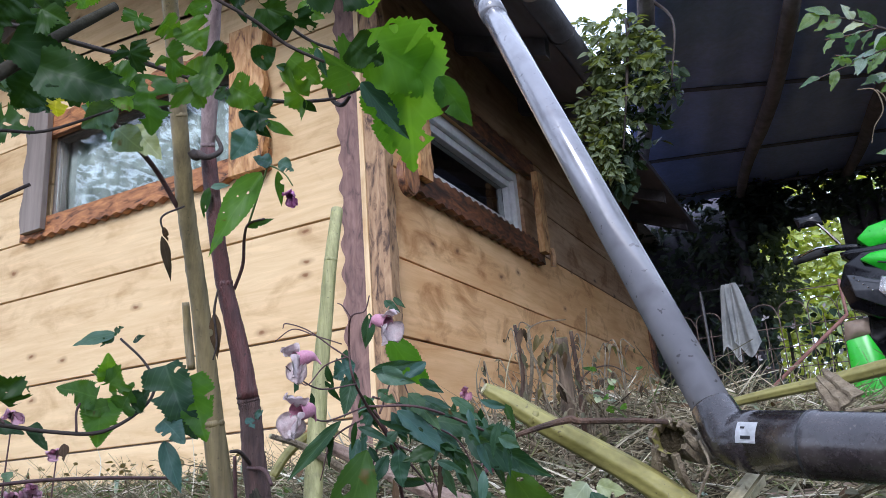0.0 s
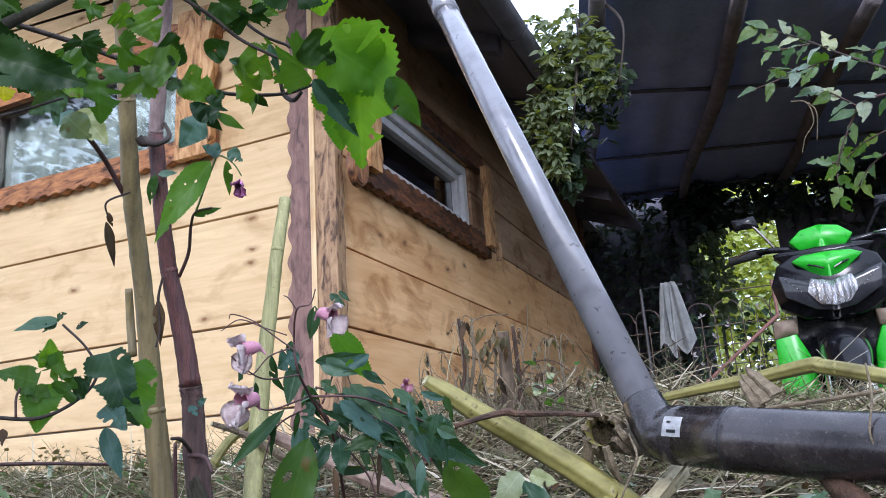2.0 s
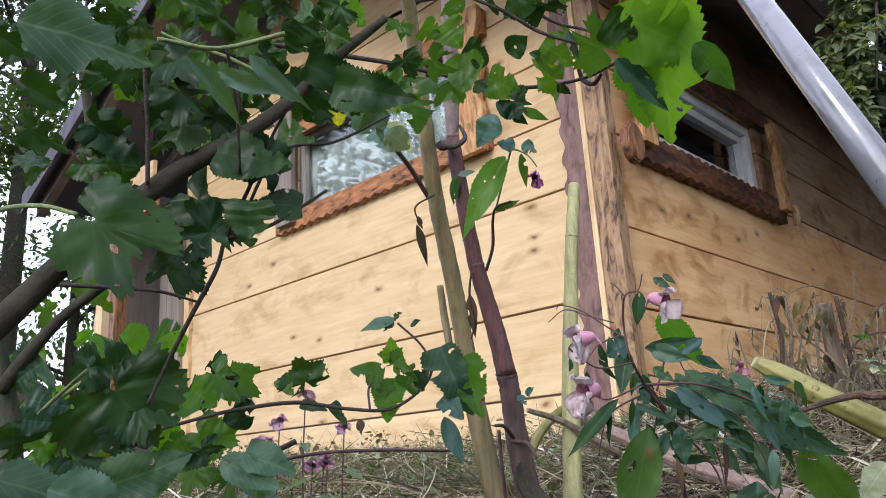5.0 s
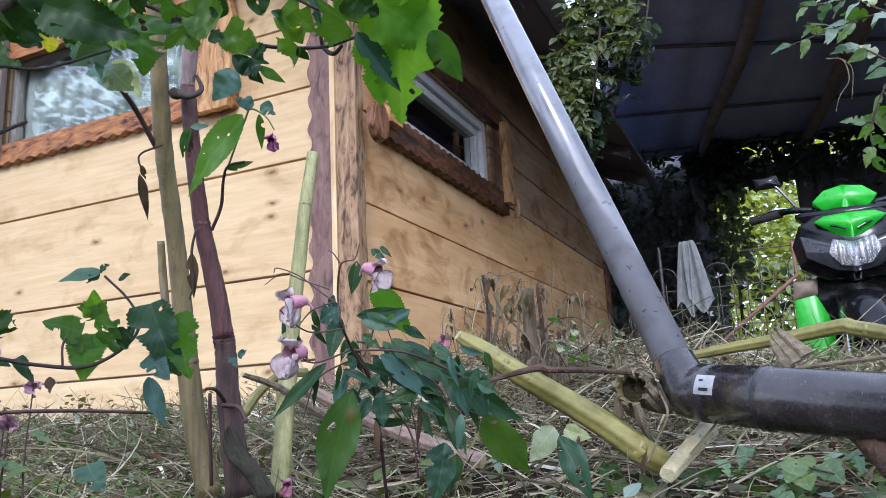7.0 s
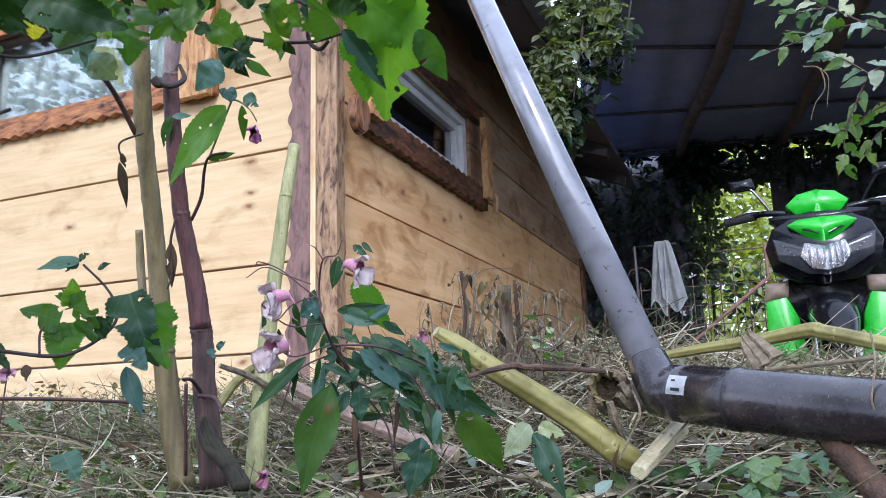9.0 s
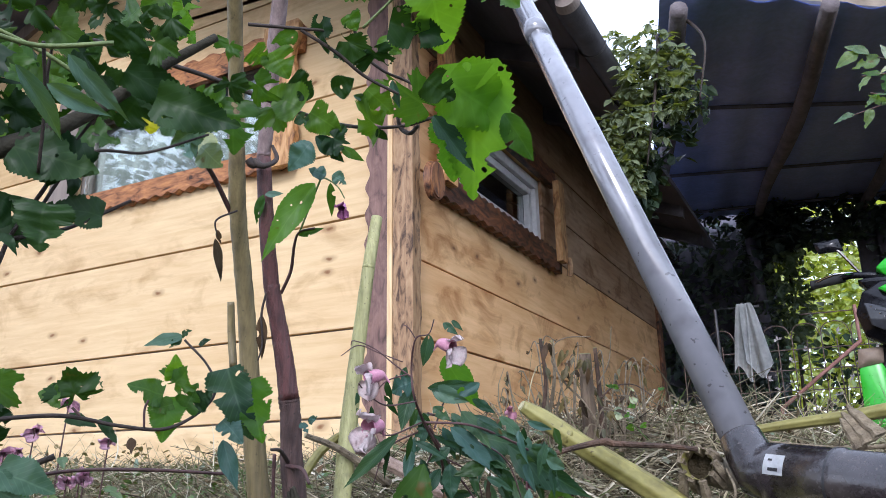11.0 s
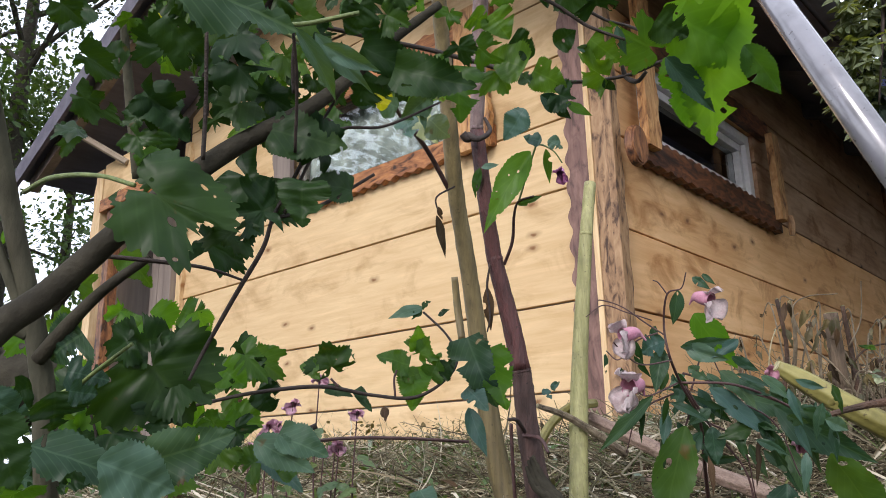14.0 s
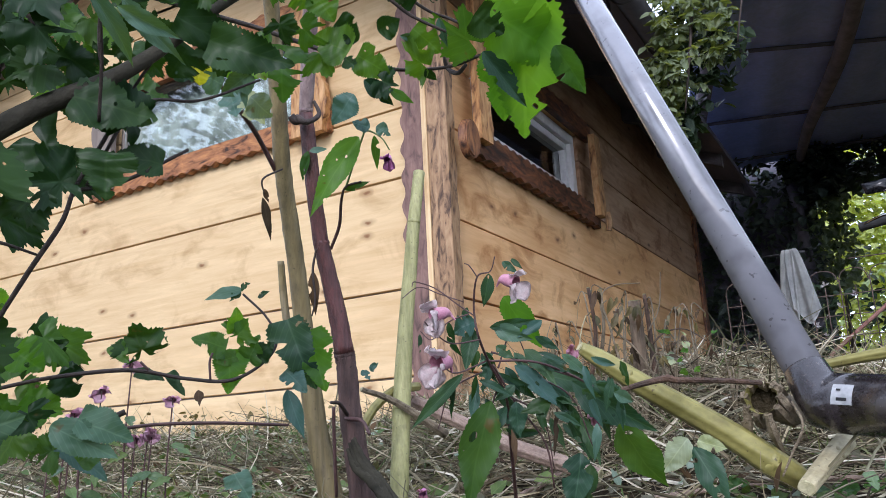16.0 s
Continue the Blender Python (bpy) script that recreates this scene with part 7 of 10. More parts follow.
leaf(LB, (0.780, -1.739, 0.551), (0.794, -1.717, 0.541), 0.0220, "lobed", M_LEAF_MID, (0.68, -0.64, -0.35), 0.13, 0.25)
leaf(LB, (0.745, -1.677, 0.557), (0.759, -1.660, 0.550), 0.0165, "lobed", M_LEAF_DARK, (0.80, -0.32, -0.51), 0.22, 0.39)
leaf(LB, (0.752, -1.782, 0.551), (0.745, -1.794, 0.539), 0.0183, "lobed", M_LEAF_DARK, (0.68, -0.47, -0.56), 0.23, 0.43)
leaf(LB, (0.652, -1.749, 0.371), (0.662, -1.717, 0.331), 0.0700, "lobed", M_LEAF_DARK, (0.94, -0.35, 0.03), 0.12, 0.15)
leaf(LB, (0.653, -1.734, 0.355), (0.672, -1.710, 0.350), 0.0437, "lobed", M_LEAF_DARK, (0.86, -0.49, 0.14), 0.19, 0.15)
leaf(LB, (0.648, -1.738, 0.352), (0.659, -1.734, 0.318), 0.0358, "heart", M_LEAF_DARK, (1.00, -0.08, 0.04), 0.10, 0.17)
leaf(LB, (0.647, -1.756, 0.375), (0.664, -1.729, 0.385), 0.0366, "heart", M_LEAF_DARK, (0.88, -0.47, 0.04), 0.17, 0.20)
leaf(LB, (0.653, -1.755, 0.379), (0.637, -1.767, 0.370), 0.0255, "lobed", M_LEAF_DARK, (0.46, -0.87, -0.17), 0.15, 0.38)
leaf(LB, (0.557, -1.719, 0.415), (0.556, -1.731, 0.405), 0.0248, "lobed", M_LEAF_BRIGHT, (0.88, -0.37, -0.31), 0.14, 0.41)
leaf(LB, (0.619, -1.675, 0.370), (0.631, -1.662, 0.356), 0.0285, "heart", M_LEAF_BRIGHT, (0.76, -0.61, 0.20), 0.13, 0.30)
leaf(LB, (0.547, -1.737, 0.350), (0.552, -1.707, 0.331), 0.0296, "lobed", M_LEAF_BRIGHT, (0.98, -0.16, 0.06), 0.25, 0.39)
leaf(LB, (0.539, -1.750, 0.334), (0.545, -1.731, 0.359), 0.0248, "lobed", M_LEAF_BRIGHT, (0.96, -0.28, 0.07), 0.16, 0.39)
leaf(LB, (0.554, -1.702, 0.351), (0.553, -1.728, 0.358), 0.0248, "heart", M_LEAF_BRIGHT, (0.95, -0.30, -0.09), 0.23, 0.17)
leaf(LB, (0.665, -1.712, 0.333), (0.675, -1.700, 0.318), 0.0215, "lobed", M_LEAF, (0.32, -0.82, -0.47), 0.23, 0.32)
leaf(LB, (0.674, -1.698, 0.329), (0.679, -1.691, 0.315), 0.0247, "lobed", M_LEAF_DARK, (0.91, -0.41, -0.06), 0.12, 0.24)
leaf(LB, (0.635, -1.761, 0.325), (0.656, -1.742, 0.320), 0.0382, "lobed", M_LEAF_DARK, (0.80, -0.52, 0.31), 0.21, 0.27)
leaf(LB, (0.699, -1.823, 0.316), (0.721, -1.782, 0.300), 0.0247, "ovate", M_LEAF_TEAL, (0.91, -0.28, 0.30), 0.17, 0.33)
leaf(LB, (0.735, -1.806, 0.308), (0.743, -1.769, 0.293), 0.0293, "ovate", M_LEAF_BLUE, (0.67, -0.64, 0.37), 0.17, 0.34)
leaf(LB, (0.719, -1.773, 0.308), (0.746, -1.741, 0.317), 0.0281, "heart", M_LEAF_TEAL, (0.90, -0.41, -0.12), 0.21, 0.37)
leaf(LB, (0.679, -1.685, 0.319), (0.706, -1.659, 0.298), 0.0207, "ovate", M_LEAF_BLUE, (0.94, -0.34, 0.01), 0.07, 0.35)
leaf(LB, (0.717, -1.849, 0.336), (0.718, -1.831, 0.326), 0.0165, "heart", M_LEAF_TEAL, (0.54, -0.78, 0.32), 0.22, 0.39)
leaf(LB, (0.736, -1.853, 0.325), (0.737, -1.838, 0.297), 0.0254, "heart", M_LEAF_DARK, (0.83, -0.27, 0.48), 0.10, 0.41)
leaf(LB, (0.682, -1.733, 0.440), (0.685, -1.695, 0.427), 0.0294, "lobed", M_LEAF_DARK, (0.69, -0.70, 0.15), 0.20, 0.16)
leaf(LB, (0.643, -1.787, 0.408), (0.644, -1.776, 0.416), 0.0167, "lobed", M_LEAF, (0.95, -0.06, -0.32), 0.08, 0.24)
leaf(LB, (0.562, -1.759, 0.390), (0.554, -1.769, 0.378), 0.0185, "lobed", M_LEAF, (0.63, -0.59, -0.51), 0.12, 0.17)
leaf(LB, (0.532, -1.774, 0.395), (0.531, -1.786, 0.379), 0.0239, "lobed", M_LEAF_BRIGHT, (0.85, -0.46, -0.27), 0.20, 0.16)
leaf(LB, (0.659, -1.731, 0.296), (0.666, -1.706, 0.305), 0.0199, "lobed", M_LEAF, (0.86, -0.39, -0.34), 0.22, 0.41)
leaf(LB, (0.585, -1.763, 0.299), (0.590, -1.753, 0.309), 0.0192, "lobed", M_LEAF_BRIGHT, (0.71, -0.66, 0.25), 0.12, 0.42)
leaf(LB, (0.539, -1.800, 0.461), (0.545, -1.787, 0.455), 0.0191, "ovate", M_LEAF_BRIGHT, (0.45, -0.88, -0.15), 0.18, 0.14)
leaf(LB, (0.642, -1.640, 0.297), (0.650, -1.627, 0.308), 0.0178, "heart", M_LEAF, (0.83, -0.50, 0.26), 0.20, 0.31)
stem(LB, [(0.733, -1.762, 0.495, 0.0012), (0.740, -1.766, 0.514, 0.0010), (0.748, -1.773, 0.533, 0.0007)], M_TWIG, "twig")
stem(LB, [(0.764, -1.725, 0.511, 0.0013), (0.770, -1.731, 0.526, 0.0010), (0.777, -1.735, 0.540, 0.0008)], M_TWIG, "twig")
stem(LB, [(0.746, -1.746, 0.503, 0.0011), (0.750, -1.751, 0.516, 0.0009), (0.754, -1.756, 0.527, 0.0007)], M_TWIG, "twig")
stem(LB, [(0.809, -1.743, 0.513, 0.0012), (0.803, -1.758, 0.519, 0.0012), (0.793, -1.779, 0.525, 0.0010), (0.790, -1.787, 0.528, 0.0008)], M_VINE, "petiole")
stem(LB, [(0.626, -1.799, 0.335, 0.0020), (0.636, -1.777, 0.353, 0.0016), (0.648, -1.755, 0.373, 0.0012)], M_VINE, "petiole")
stem(LB, [(0.621, -1.757, 0.319, 0.0008), (0.619, -1.763, 0.338, 0.0008), (0.615, -1.774, 0.355, 0.0006)], M_TWIG, "twig")
leaf(LB, (0.733, -1.803, 0.598), (0.723, -1.802, 0.585), 0.0170, "lobed", M_LEAF_MID, (0.56, -0.81, 0.16), 0.06, 0.42)
leaf(LB, (0.790, -1.682, 0.647), (0.774, -1.682, 0.629), 0.0227, "heart", M_LEAF, (0.48, 0.06, -0.87), 0.08, 0.42)
leaf(LB, (0.746, -1.718, 0.525), (0.753, -1.708, 0.524), 0.0191, "lobed", M_LEAF_DARK, (0.90, 0.01, -0.44), 0.11, 0.18)
leaf(LB, (0.712, -1.727, 0.618), (0.700, -1.708, 0.602), 0.0272, "heart", M_LEAF, (0.67, -0.40, -0.62), 0.08, 0.38)
leaf(LB, (0.835, -1.662, 0.542), (0.833, -1.652, 0.529), 0.0214, "lobed", M_LEAF_DARK, (0.69, -0.70, -0.17), 0.28, 0.18)
leaf(LB, (0.761, -1.712, 0.597), (0.752, -1.695, 0.582), 0.0261, "lobed", M_LEAF_DARK, (0.44, -0.69, 0.57), 0.21, 0.29)
leaf(LB, (0.758, -1.631, 0.636), (0.751, -1.629, 0.617), 0.0221, "lobed", M_LEAF_BRIGHT, (0.80, -0.53, 0.29), 0.13, 0.20)
leaf(LB, (0.704, -1.729, 0.643), (0.716, -1.712, 0.632), 0.0323, "lobed", M_LEAF_DARK, (0.75, -0.48, -0.46), 0.19, 0.21)
leaf(LB, (0.699, -1.659, 0.611), (0.702, -1.652, 0.594), 0.0229, "heart", M_LEAF_DARK, (0.45, -0.71, -0.54), 0.12, 0.27)
leaf(LB, (0.697, -1.766, 0.597), (0.683, -1.770, 0.577), 0.0363, "lobed", M_LEAF_DARK, (0.92, -0.25, -0.32), 0.06, 0.44)
leaf(LB, (0.828, -1.700, 0.578), (0.809, -1.708, 0.571), 0.0202, "lobed", M_LEAF, (0.70, -0.63, -0.34), 0.05, 0.30)
leaf(LB, (0.653, -1.726, 0.647), (0.661, -1.711, 0.628), 0.0296, "lobed", M_LEAF_DARK, (0.56, 0.05, 0.83), 0.22, 0.17)
leaf(LB, (0.764, -1.768, 0.574), (0.747, -1.769, 0.563), 0.0175, "lobed", M_LEAF_MID, (0.78, -0.38, -0.50), 0.07, 0.37)
leaf(LB, (0.789, -1.682, 0.567), (0.780, -1.668, 0.547), 0.0251, "lobed", M_LEAF_DARK, (0.66, -0.21, -0.72), 0.27, 0.11)
leaf(LB, (0.751, -1.788, 0.542), (0.763, -1.778, 0.542), 0.0161, "heart", M_LEAF_MID, (0.98, 0.18, -0.08), 0.18, 0.42)
leaf(LB, (0.766, -1.699, 0.637), (0.766, -1.689, 0.624), 0.0171, "lobed", M_LEAF_DARK, (0.58, -0.76, -0.28), 0.08, 0.13)
leaf(LB, (0.765, -1.672, 0.605), (0.744, -1.679, 0.591), 0.0293, "heart", M_LEAF_MID, (0.70, -0.41, 0.58), 0.14, 0.29)
leaf(LB, (0.703, -1.615, 0.667), (0.711, -1.603, 0.655), 0.0243, "heart", M_LEAF_DARK, (0.56, -0.67, -0.48), 0.15, 0.26)
leaf(LB, (0.799, -1.700, 0.570), (0.804, -1.693, 0.559), 0.0136, "lobed", M_LEAF_DARK, (0.49, -0.40, -0.78), 0.22, 0.15)
leaf(LB, (0.691, -1.704, 0.648), (0.675, -1.697, 0.634), 0.0252, "lobed", M_LEAF_DARK, (0.49, -0.61, -0.62), 0.15, 0.14)
leaf(LB, (0.764, -1.639, 0.705), (0.777, -1.623, 0.691), 0.0251, "lobed", M_LEAF, (0.33, -0.36, -0.87), 0.27, 0.40)
leaf(LB, (0.740, -1.736, 0.598), (0.725, -1.743, 0.581), 0.0236, "lobed", M_LEAF_DARK, (0.72, -0.66, -0.21), 0.12, 0.27)
leaf(LB, (0.764, -1.673, 0.628), (0.778, -1.654, 0.622), 0.0249, "heart", M_LEAF, (0.80, -0.20, 0.56), 0.16, 0.32)
leaf(LB, (0.742, -1.697, 0.542), (0.744, -1.688, 0.528), 0.0149, "lobed", M_LEAF_DARK, (0.92, -0.35, -0.19), 0.25, 0.37)
leaf(LB, (0.737, -1.717, 0.669), (0.728, -1.721, 0.658), 0.0189, "lobed", M_LEAF_DARK, (0.53, -0.72, -0.44), 0.13, 0.37)
leaf(LB, (0.656, -1.666, 0.605), (0.642, -1.671, 0.593), 0.0261, "heart", M_LEAF_DARK, (0.28, -0.93, 0.22), 0.21, 0.37)
leaf(LB, (0.752, -1.665, 0.585), (0.759, -1.655, 0.578), 0.0162, "lobed", M_LEAF, (0.82, -0.50, -0.28), 0.11, 0.29)
leaf(LB, (0.860, -1.697, 0.592), (0.841, -1.701, 0.582), 0.0206, "lobed", M_LEAF, (0.38, -0.91, -0.20), 0.23, 0.33)
leaf(LB, (0.649, -1.609, 0.600), (0.654, -1.596, 0.585), 0.0226, "lobed", M_LEAF_DARK, (0.26, -0.96, -0.11), 0.25, 0.40)
leaf(LB, (0.819, -1.698, 0.637), (0.805, -1.707, 0.635), 0.0227, "lobed", M_LEAF_DARK, (0.29, 0.59, -0.75), 0.17, 0.28)
leaf(LB, (0.755, -1.628, 0.567), (0.763, -1.617, 0.553), 0.0200, "lobed", M_LEAF_DARK, (0.55, -0.70, -0.46), 0.22, 0.35)
leaf(LB, (0.715, -1.697, 0.649), (0.704, -1.700, 0.625), 0.0225, "heart", M_LEAF, (0.61, -0.27, -0.75), 0.15, 0.33)
leaf(LB, (0.665, -1.708, 0.551), (0.653, -1.711, 0.535), 0.0291, "lobed", M_LEAF_DARK, (0.64, -0.74, -0.22), 0.15, 0.16)
leaf(LB, (0.716, -1.759, 0.619), (0.716, -1.748, 0.613), 0.0166, "heart", M_LEAF_DARK, (0.89, -0.37, 0.26), 0.06, 0.32)
leaf(LB, (0.743, -1.722, 0.547), (0.750, -1.704, 0.539), 0.0276, "lobed", M_LEAF_MID, (0.90, -0.43, -0.11), 0.09, 0.16)
leaf(LB, (0.769, -1.780, 0.601), (0.774, -1.772, 0.593), 0.0136, "heart", M_LEAF_DARK, (0.75, -0.60, -0.28), 0.19, 0.31)
leaf(LB, (0.713, -1.719, 0.644), (0.724, -1.706, 0.641), 0.0217, "lobed", M_LEAF_DARK, (0.64, -0.41, -0.66), 0.08, 0.24)
leaf(LB, (0.752, -1.625, 0.652), (0.737, -1.623, 0.641), 0.0223, "lobed", M_LEAF_DARK, (0.74, -0.59, -0.32), 0.07, 0.31)
leaf(LB, (0.739, -1.777, 0.527), (0.736, -1.770, 0.515), 0.0168, "lobed", M_LEAF_MID, (0.76, 0.08, 0.64), 0.24, 0.25)
leaf(LB, (0.830, -1.701, 0.564), (0.816, -1.702, 0.552), 0.0217, "lobed", M_LEAF_DARK, (0.50, -0.82, -0.27), 0.18, 0.31)
leaf(LB, (0.730, -1.674, 0.650), (0.704, -1.684, 0.645), 0.0353, "lobed", M_LEAF, (0.74, -0.36, -0.58), 0.07, 0.10)
leaf(LB, (0.781, -1.702, 0.540), (0.765, -1.714, 0.531), 0.0273, "lobed", M_LEAF_DARK, (0.86, -0.42, -0.29), 0.25, 0.32)
leaf(LB, (0.674, -1.710, 0.638), (0.664, -1.710, 0.619), 0.0262, "heart", M_LEAF_DARK, (0.53, -0.34, -0.78), 0.27, 0.23)
leaf(LB, (0.724, -1.659, 0.685), (0.722, -1.635, 0.676), 0.0366, "heart", M_LEAF, (0.86, -0.39, -0.33), 0.16, 0.44)
leaf(LB, (0.644, -1.730, 0.629), (0.636, -1.741, 0.621), 0.0178, "heart", M_LEAF_DARK, (0.26, 0.67, -0.69), 0.08, 0.27)
leaf(LB, (0.792, -1.746, 0.598), (0.801, -1.733, 0.601), 0.0195, "lobed", M_LEAF, (0.62, -0.72, -0.31), 0.24, 0.37)
leaf(LB, (0.670, -1.648, 0.631), (0.666, -1.646, 0.606), 0.0291, "lobed", M_LEAF_DARK, (0.50, -0.79, 0.37), 0.11, 0.19)
leaf(LB, (0.548, -1.766, 0.546), (0.545, -1.768, 0.523), 0.0230, "lobed", M_LEAF_DARK, (0.90, 0.05, -0.44), 0.16, 0.31)
leaf(LB, (0.757, -1.713, 0.548), (0.761, -1.701, 0.544), 0.0148, "lobed", M_LEAF, (0.15, -0.98, 0.14), 0.17, 0.21)
leaf(LB, (0.648, -1.762, 0.524), (0.642, -1.770, 0.515), 0.0159, "lobed", M_LEAF_DARK, (0.92, -0.36, 0.14), 0.13, 0.26)
leaf(LB, (0.701, -1.743, 0.553), (0.694, -1.735, 0.541), 0.0199, "lobed", M_LEAF_MID, (0.74, -0.54, -0.40), 0.25, 0.42)
leaf(LB, (0.614, -1.604, 0.568), (0.609, -1.594, 0.546), 0.0262, "lobed", M_LEAF_DARK, (0.98, 0.14, -0.17), 0.18, 0.25)
leaf(LB, (0.651, -1.672, 0.574), (0.645, -1.662, 0.559), 0.0157, "heart", M_LEAF, (0.45, -0.89, 0.02), 0.25, 0.24)
leaf(LB, (0.612, -1.783, 0.519), (0.608, -1.801, 0.513), 0.0227, "lobed", M_LEAF_DARK, (0.67, -0.55, 0.50), 0.24, 0.12)
leaf(LB, (0.620, -1.740, 0.605), (0.604, -1.743, 0.588), 0.0320, "lobed", M_LEAF_MID, (0.85, -0.40, -0.35), 0.16, 0.15)
leaf(LB, (0.668, -1.759, 0.556), (0.676, -1.742, 0.557), 0.0176, "lobed", M_LEAF, (-0.13, -0.90, -0.41), 0.18, 0.15)
leaf(LB, (0.676, -1.663, 0.533), (0.680, -1.643, 0.526), 0.0231, "heart", M_LEAF_MID, (0.92, -0.38, 0.02), 0.06, 0.33)
leaf(LB, (0.616, -1.698, 0.586), (0.607, -1.709, 0.585), 0.0133, "lobed", M_LEAF_DARK, (0.09, 0.88, -0.46), 0.06, 0.35)
leaf(LB, (0.599, -1.724, 0.639), (0.584, -1.734, 0.633), 0.0191, "lobed", M_LEAF_MID, (0.94, 0.24, 0.24), 0.12, 0.15)
leaf(LB, (0.694, -1.812, 0.506), (0.682, -1.808, 0.492), 0.0160, "lobed", M_LEAF_DARK, (0.97, 0.02, 0.24), 0.09, 0.24)
leaf(LB, (0.638, -1.743, 0.617), (0.641, -1.723, 0.610), 0.0220, "heart", M_LEAF_MID, (0.84, -0.29, -0.46), 0.18, 0.12)
leaf(LB, (0.682, -1.765, 0.561), (0.685, -1.745, 0.557), 0.0236, "lobed", M_LEAF, (0.84, -0.22, -0.50), 0.12, 0.25)
leaf(LB, (0.710, -1.799, 0.552), (0.701, -1.807, 0.546), 0.0121, "lobed", M_LEAF_MID, (-0.31, -0.45, -0.84), 0.08, 0.34)
leaf(LB, (0.730, -1.759, 0.552), (0.734, -1.747, 0.550), 0.0152, "heart", M_LEAF_DARK, (0.51, -0.82, -0.26), 0.19, 0.29)
leaf(LB, (0.695, -1.736, 0.583), (0.688, -1.746, 0.576), 0.0133, "lobed", M_LEAF_DARK, (0.57, -0.65, -0.51), 0.10, 0.15)
leaf(LB, (0.616, -1.627, 0.558), (0.618, -1.616, 0.540), 0.0214, "heart", M_LEAF_DARK, (0.30, -0.68, -0.66), 0.20, 0.35)
leaf(LB, (0.648, -1.622, 0.567), (0.672, -1.605, 0.564), 0.0306, "heart", M_LEAF_MID, (0.65, -0.76, 0.09), 0.25, 0.18)
leaf(LB, (0.634, -1.609, 0.611), (0.650, -1.589, 0.608), 0.0226, "heart", M_LEAF_DARK, (0.76, -0.62, 0.22), 0.22, 0.11)
leaf(LB, (0.657, -1.704, 0.603), (0.668, -1.692, 0.596), 0.0230, "heart", M_LEAF, (0.90, 0.26, -0.35), 0.27, 0.14)
leaf(LB, (0.713, -1.674, 0.544), (0.699, -1.683, 0.536), 0.0163, "lobed", M_LEAF_DARK, (0.55, -0.52, -0.65), 0.13, 0.32)
leaf(LB, (0.739, -1.711, 0.525), (0.729, -1.722, 0.512), 0.0195, "lobed", M_LEAF, (0.62, -0.01, -0.78), 0.24, 0.15)
leaf(LB, (0.603, -1.726, 0.540), (0.593, -1.719, 0.518), 0.0286, "heart", M_LEAF_DARK, (0.85, -0.18, -0.50), 0.17, 0.40)
leaf(LB, (0.588, -1.649, 0.321), (0.580, -1.659, 0.298), 0.0358, "lobed", M_LEAF, (0.28, -0.96, -0.06), 0.10, 0.11)
leaf(LB, (0.516, -1.708, 0.313), (0.530, -1.704, 0.287), 0.0301, "lobed", M_LEAF_BRIGHT, (0.98, -0.04, -0.19), 0.05, 0.37)
leaf(LB, (0.580, -1.642, 0.340), (0.594, -1.622, 0.331), 0.0310, "lobed", M_LEAF_BRIGHT, (0.79, -0.57, -0.23), 0.09, 0.13)
leaf(LB, (0.495, -1.738, 0.332), (0.507, -1.726, 0.313), 0.0326, "heart", M_LEAF, (0.83, -0.48, 0.27), 0.08, 0.41)
leaf(LB, (0.462, -1.699, 0.381), (0.458, -1.719, 0.367), 0.0247, "heart", M_LEAF_BRIGHT, (0.99, -0.14, -0.07), 0.06, 0.27)
leaf(LB, (0.604, -1.629, 0.306), (0.587, -1.642, 0.303), 0.0258, "lobed", M_LEAF, (0.61, -0.66, 0.45), 0.20, 0.34)
leaf(LB, (0.477, -1.738, 0.315), (0.474, -1.746, 0.303), 0.0252, "heart", M_LEAF_BRIGHT, (0.94, -0.34, -0.06), 0.22, 0.34)
leaf(LB, (0.578, -1.751, 0.360), (0.576, -1.774, 0.348), 0.0303, "heart", M_LEAF_DARK, (0.87, -0.47, 0.15), 0.07, 0.18)
leaf(LB, (0.560, -1.635, 0.329), (0.571, -1.620, 0.318), 0.0200, "lobed", M_LEAF_BRIGHT, (0.90, -0.44, -0.07), 0.22, 0.20)
leaf(LB, (0.595, -1.626, 0.360), (0.597, -1.614, 0.342), 0.0291, "heart", M_LEAF_DARK, (0.93, -0.30, 0.22), 0.27, 0.34)
leaf(LB, (0.526, -1.703, 0.335), (0.523, -1.703, 0.318), 0.0235, "lobed", M_LEAF, (-0.49, 0.25, 0.84), 0.14, 0.37)
leaf(LB, (0.497, -1.739, 0.377), (0.510, -1.728, 0.356), 0.0255, "heart", M_LEAF, (0.50, -0.84, -0.20), 0.13, 0.28)
leaf(LB, (0.550, -1.645, 0.341), (0.546, -1.669, 0.328), 0.0366, "lobed", M_LEAF_BRIGHT, (0.88, -0.05, -0.48), 0.11, 0.12)
leaf(LB, (0.528, -1.733, 0.312), (0.545, -1.716, 0.305), 0.0340, "lobed", M_LEAF_DARK, (0.87, -0.46, 0.17), 0.14, 0.19)
leaf(LB, (0.543, -1.703, 0.415), (0.540, -1.711, 0.393), 0.0251, "heart", M_LEAF, (0.92, -0.35, 0.19), 0.14, 0.28)
leaf(LB, (0.587, -1.775, 0.389), (0.588, -1.768, 0.376), 0.0192, "lobed", M_LEAF_DARK, (0.99, -0.04, 0.17), 0.17, 0.14)
leaf(LB, (0.584, -1.705, 0.301), (0.574, -1.706, 0.276), 0.0314, "lobed", M_LEAF_DARK, (0.23, -0.96, 0.16), 0.16, 0.29)
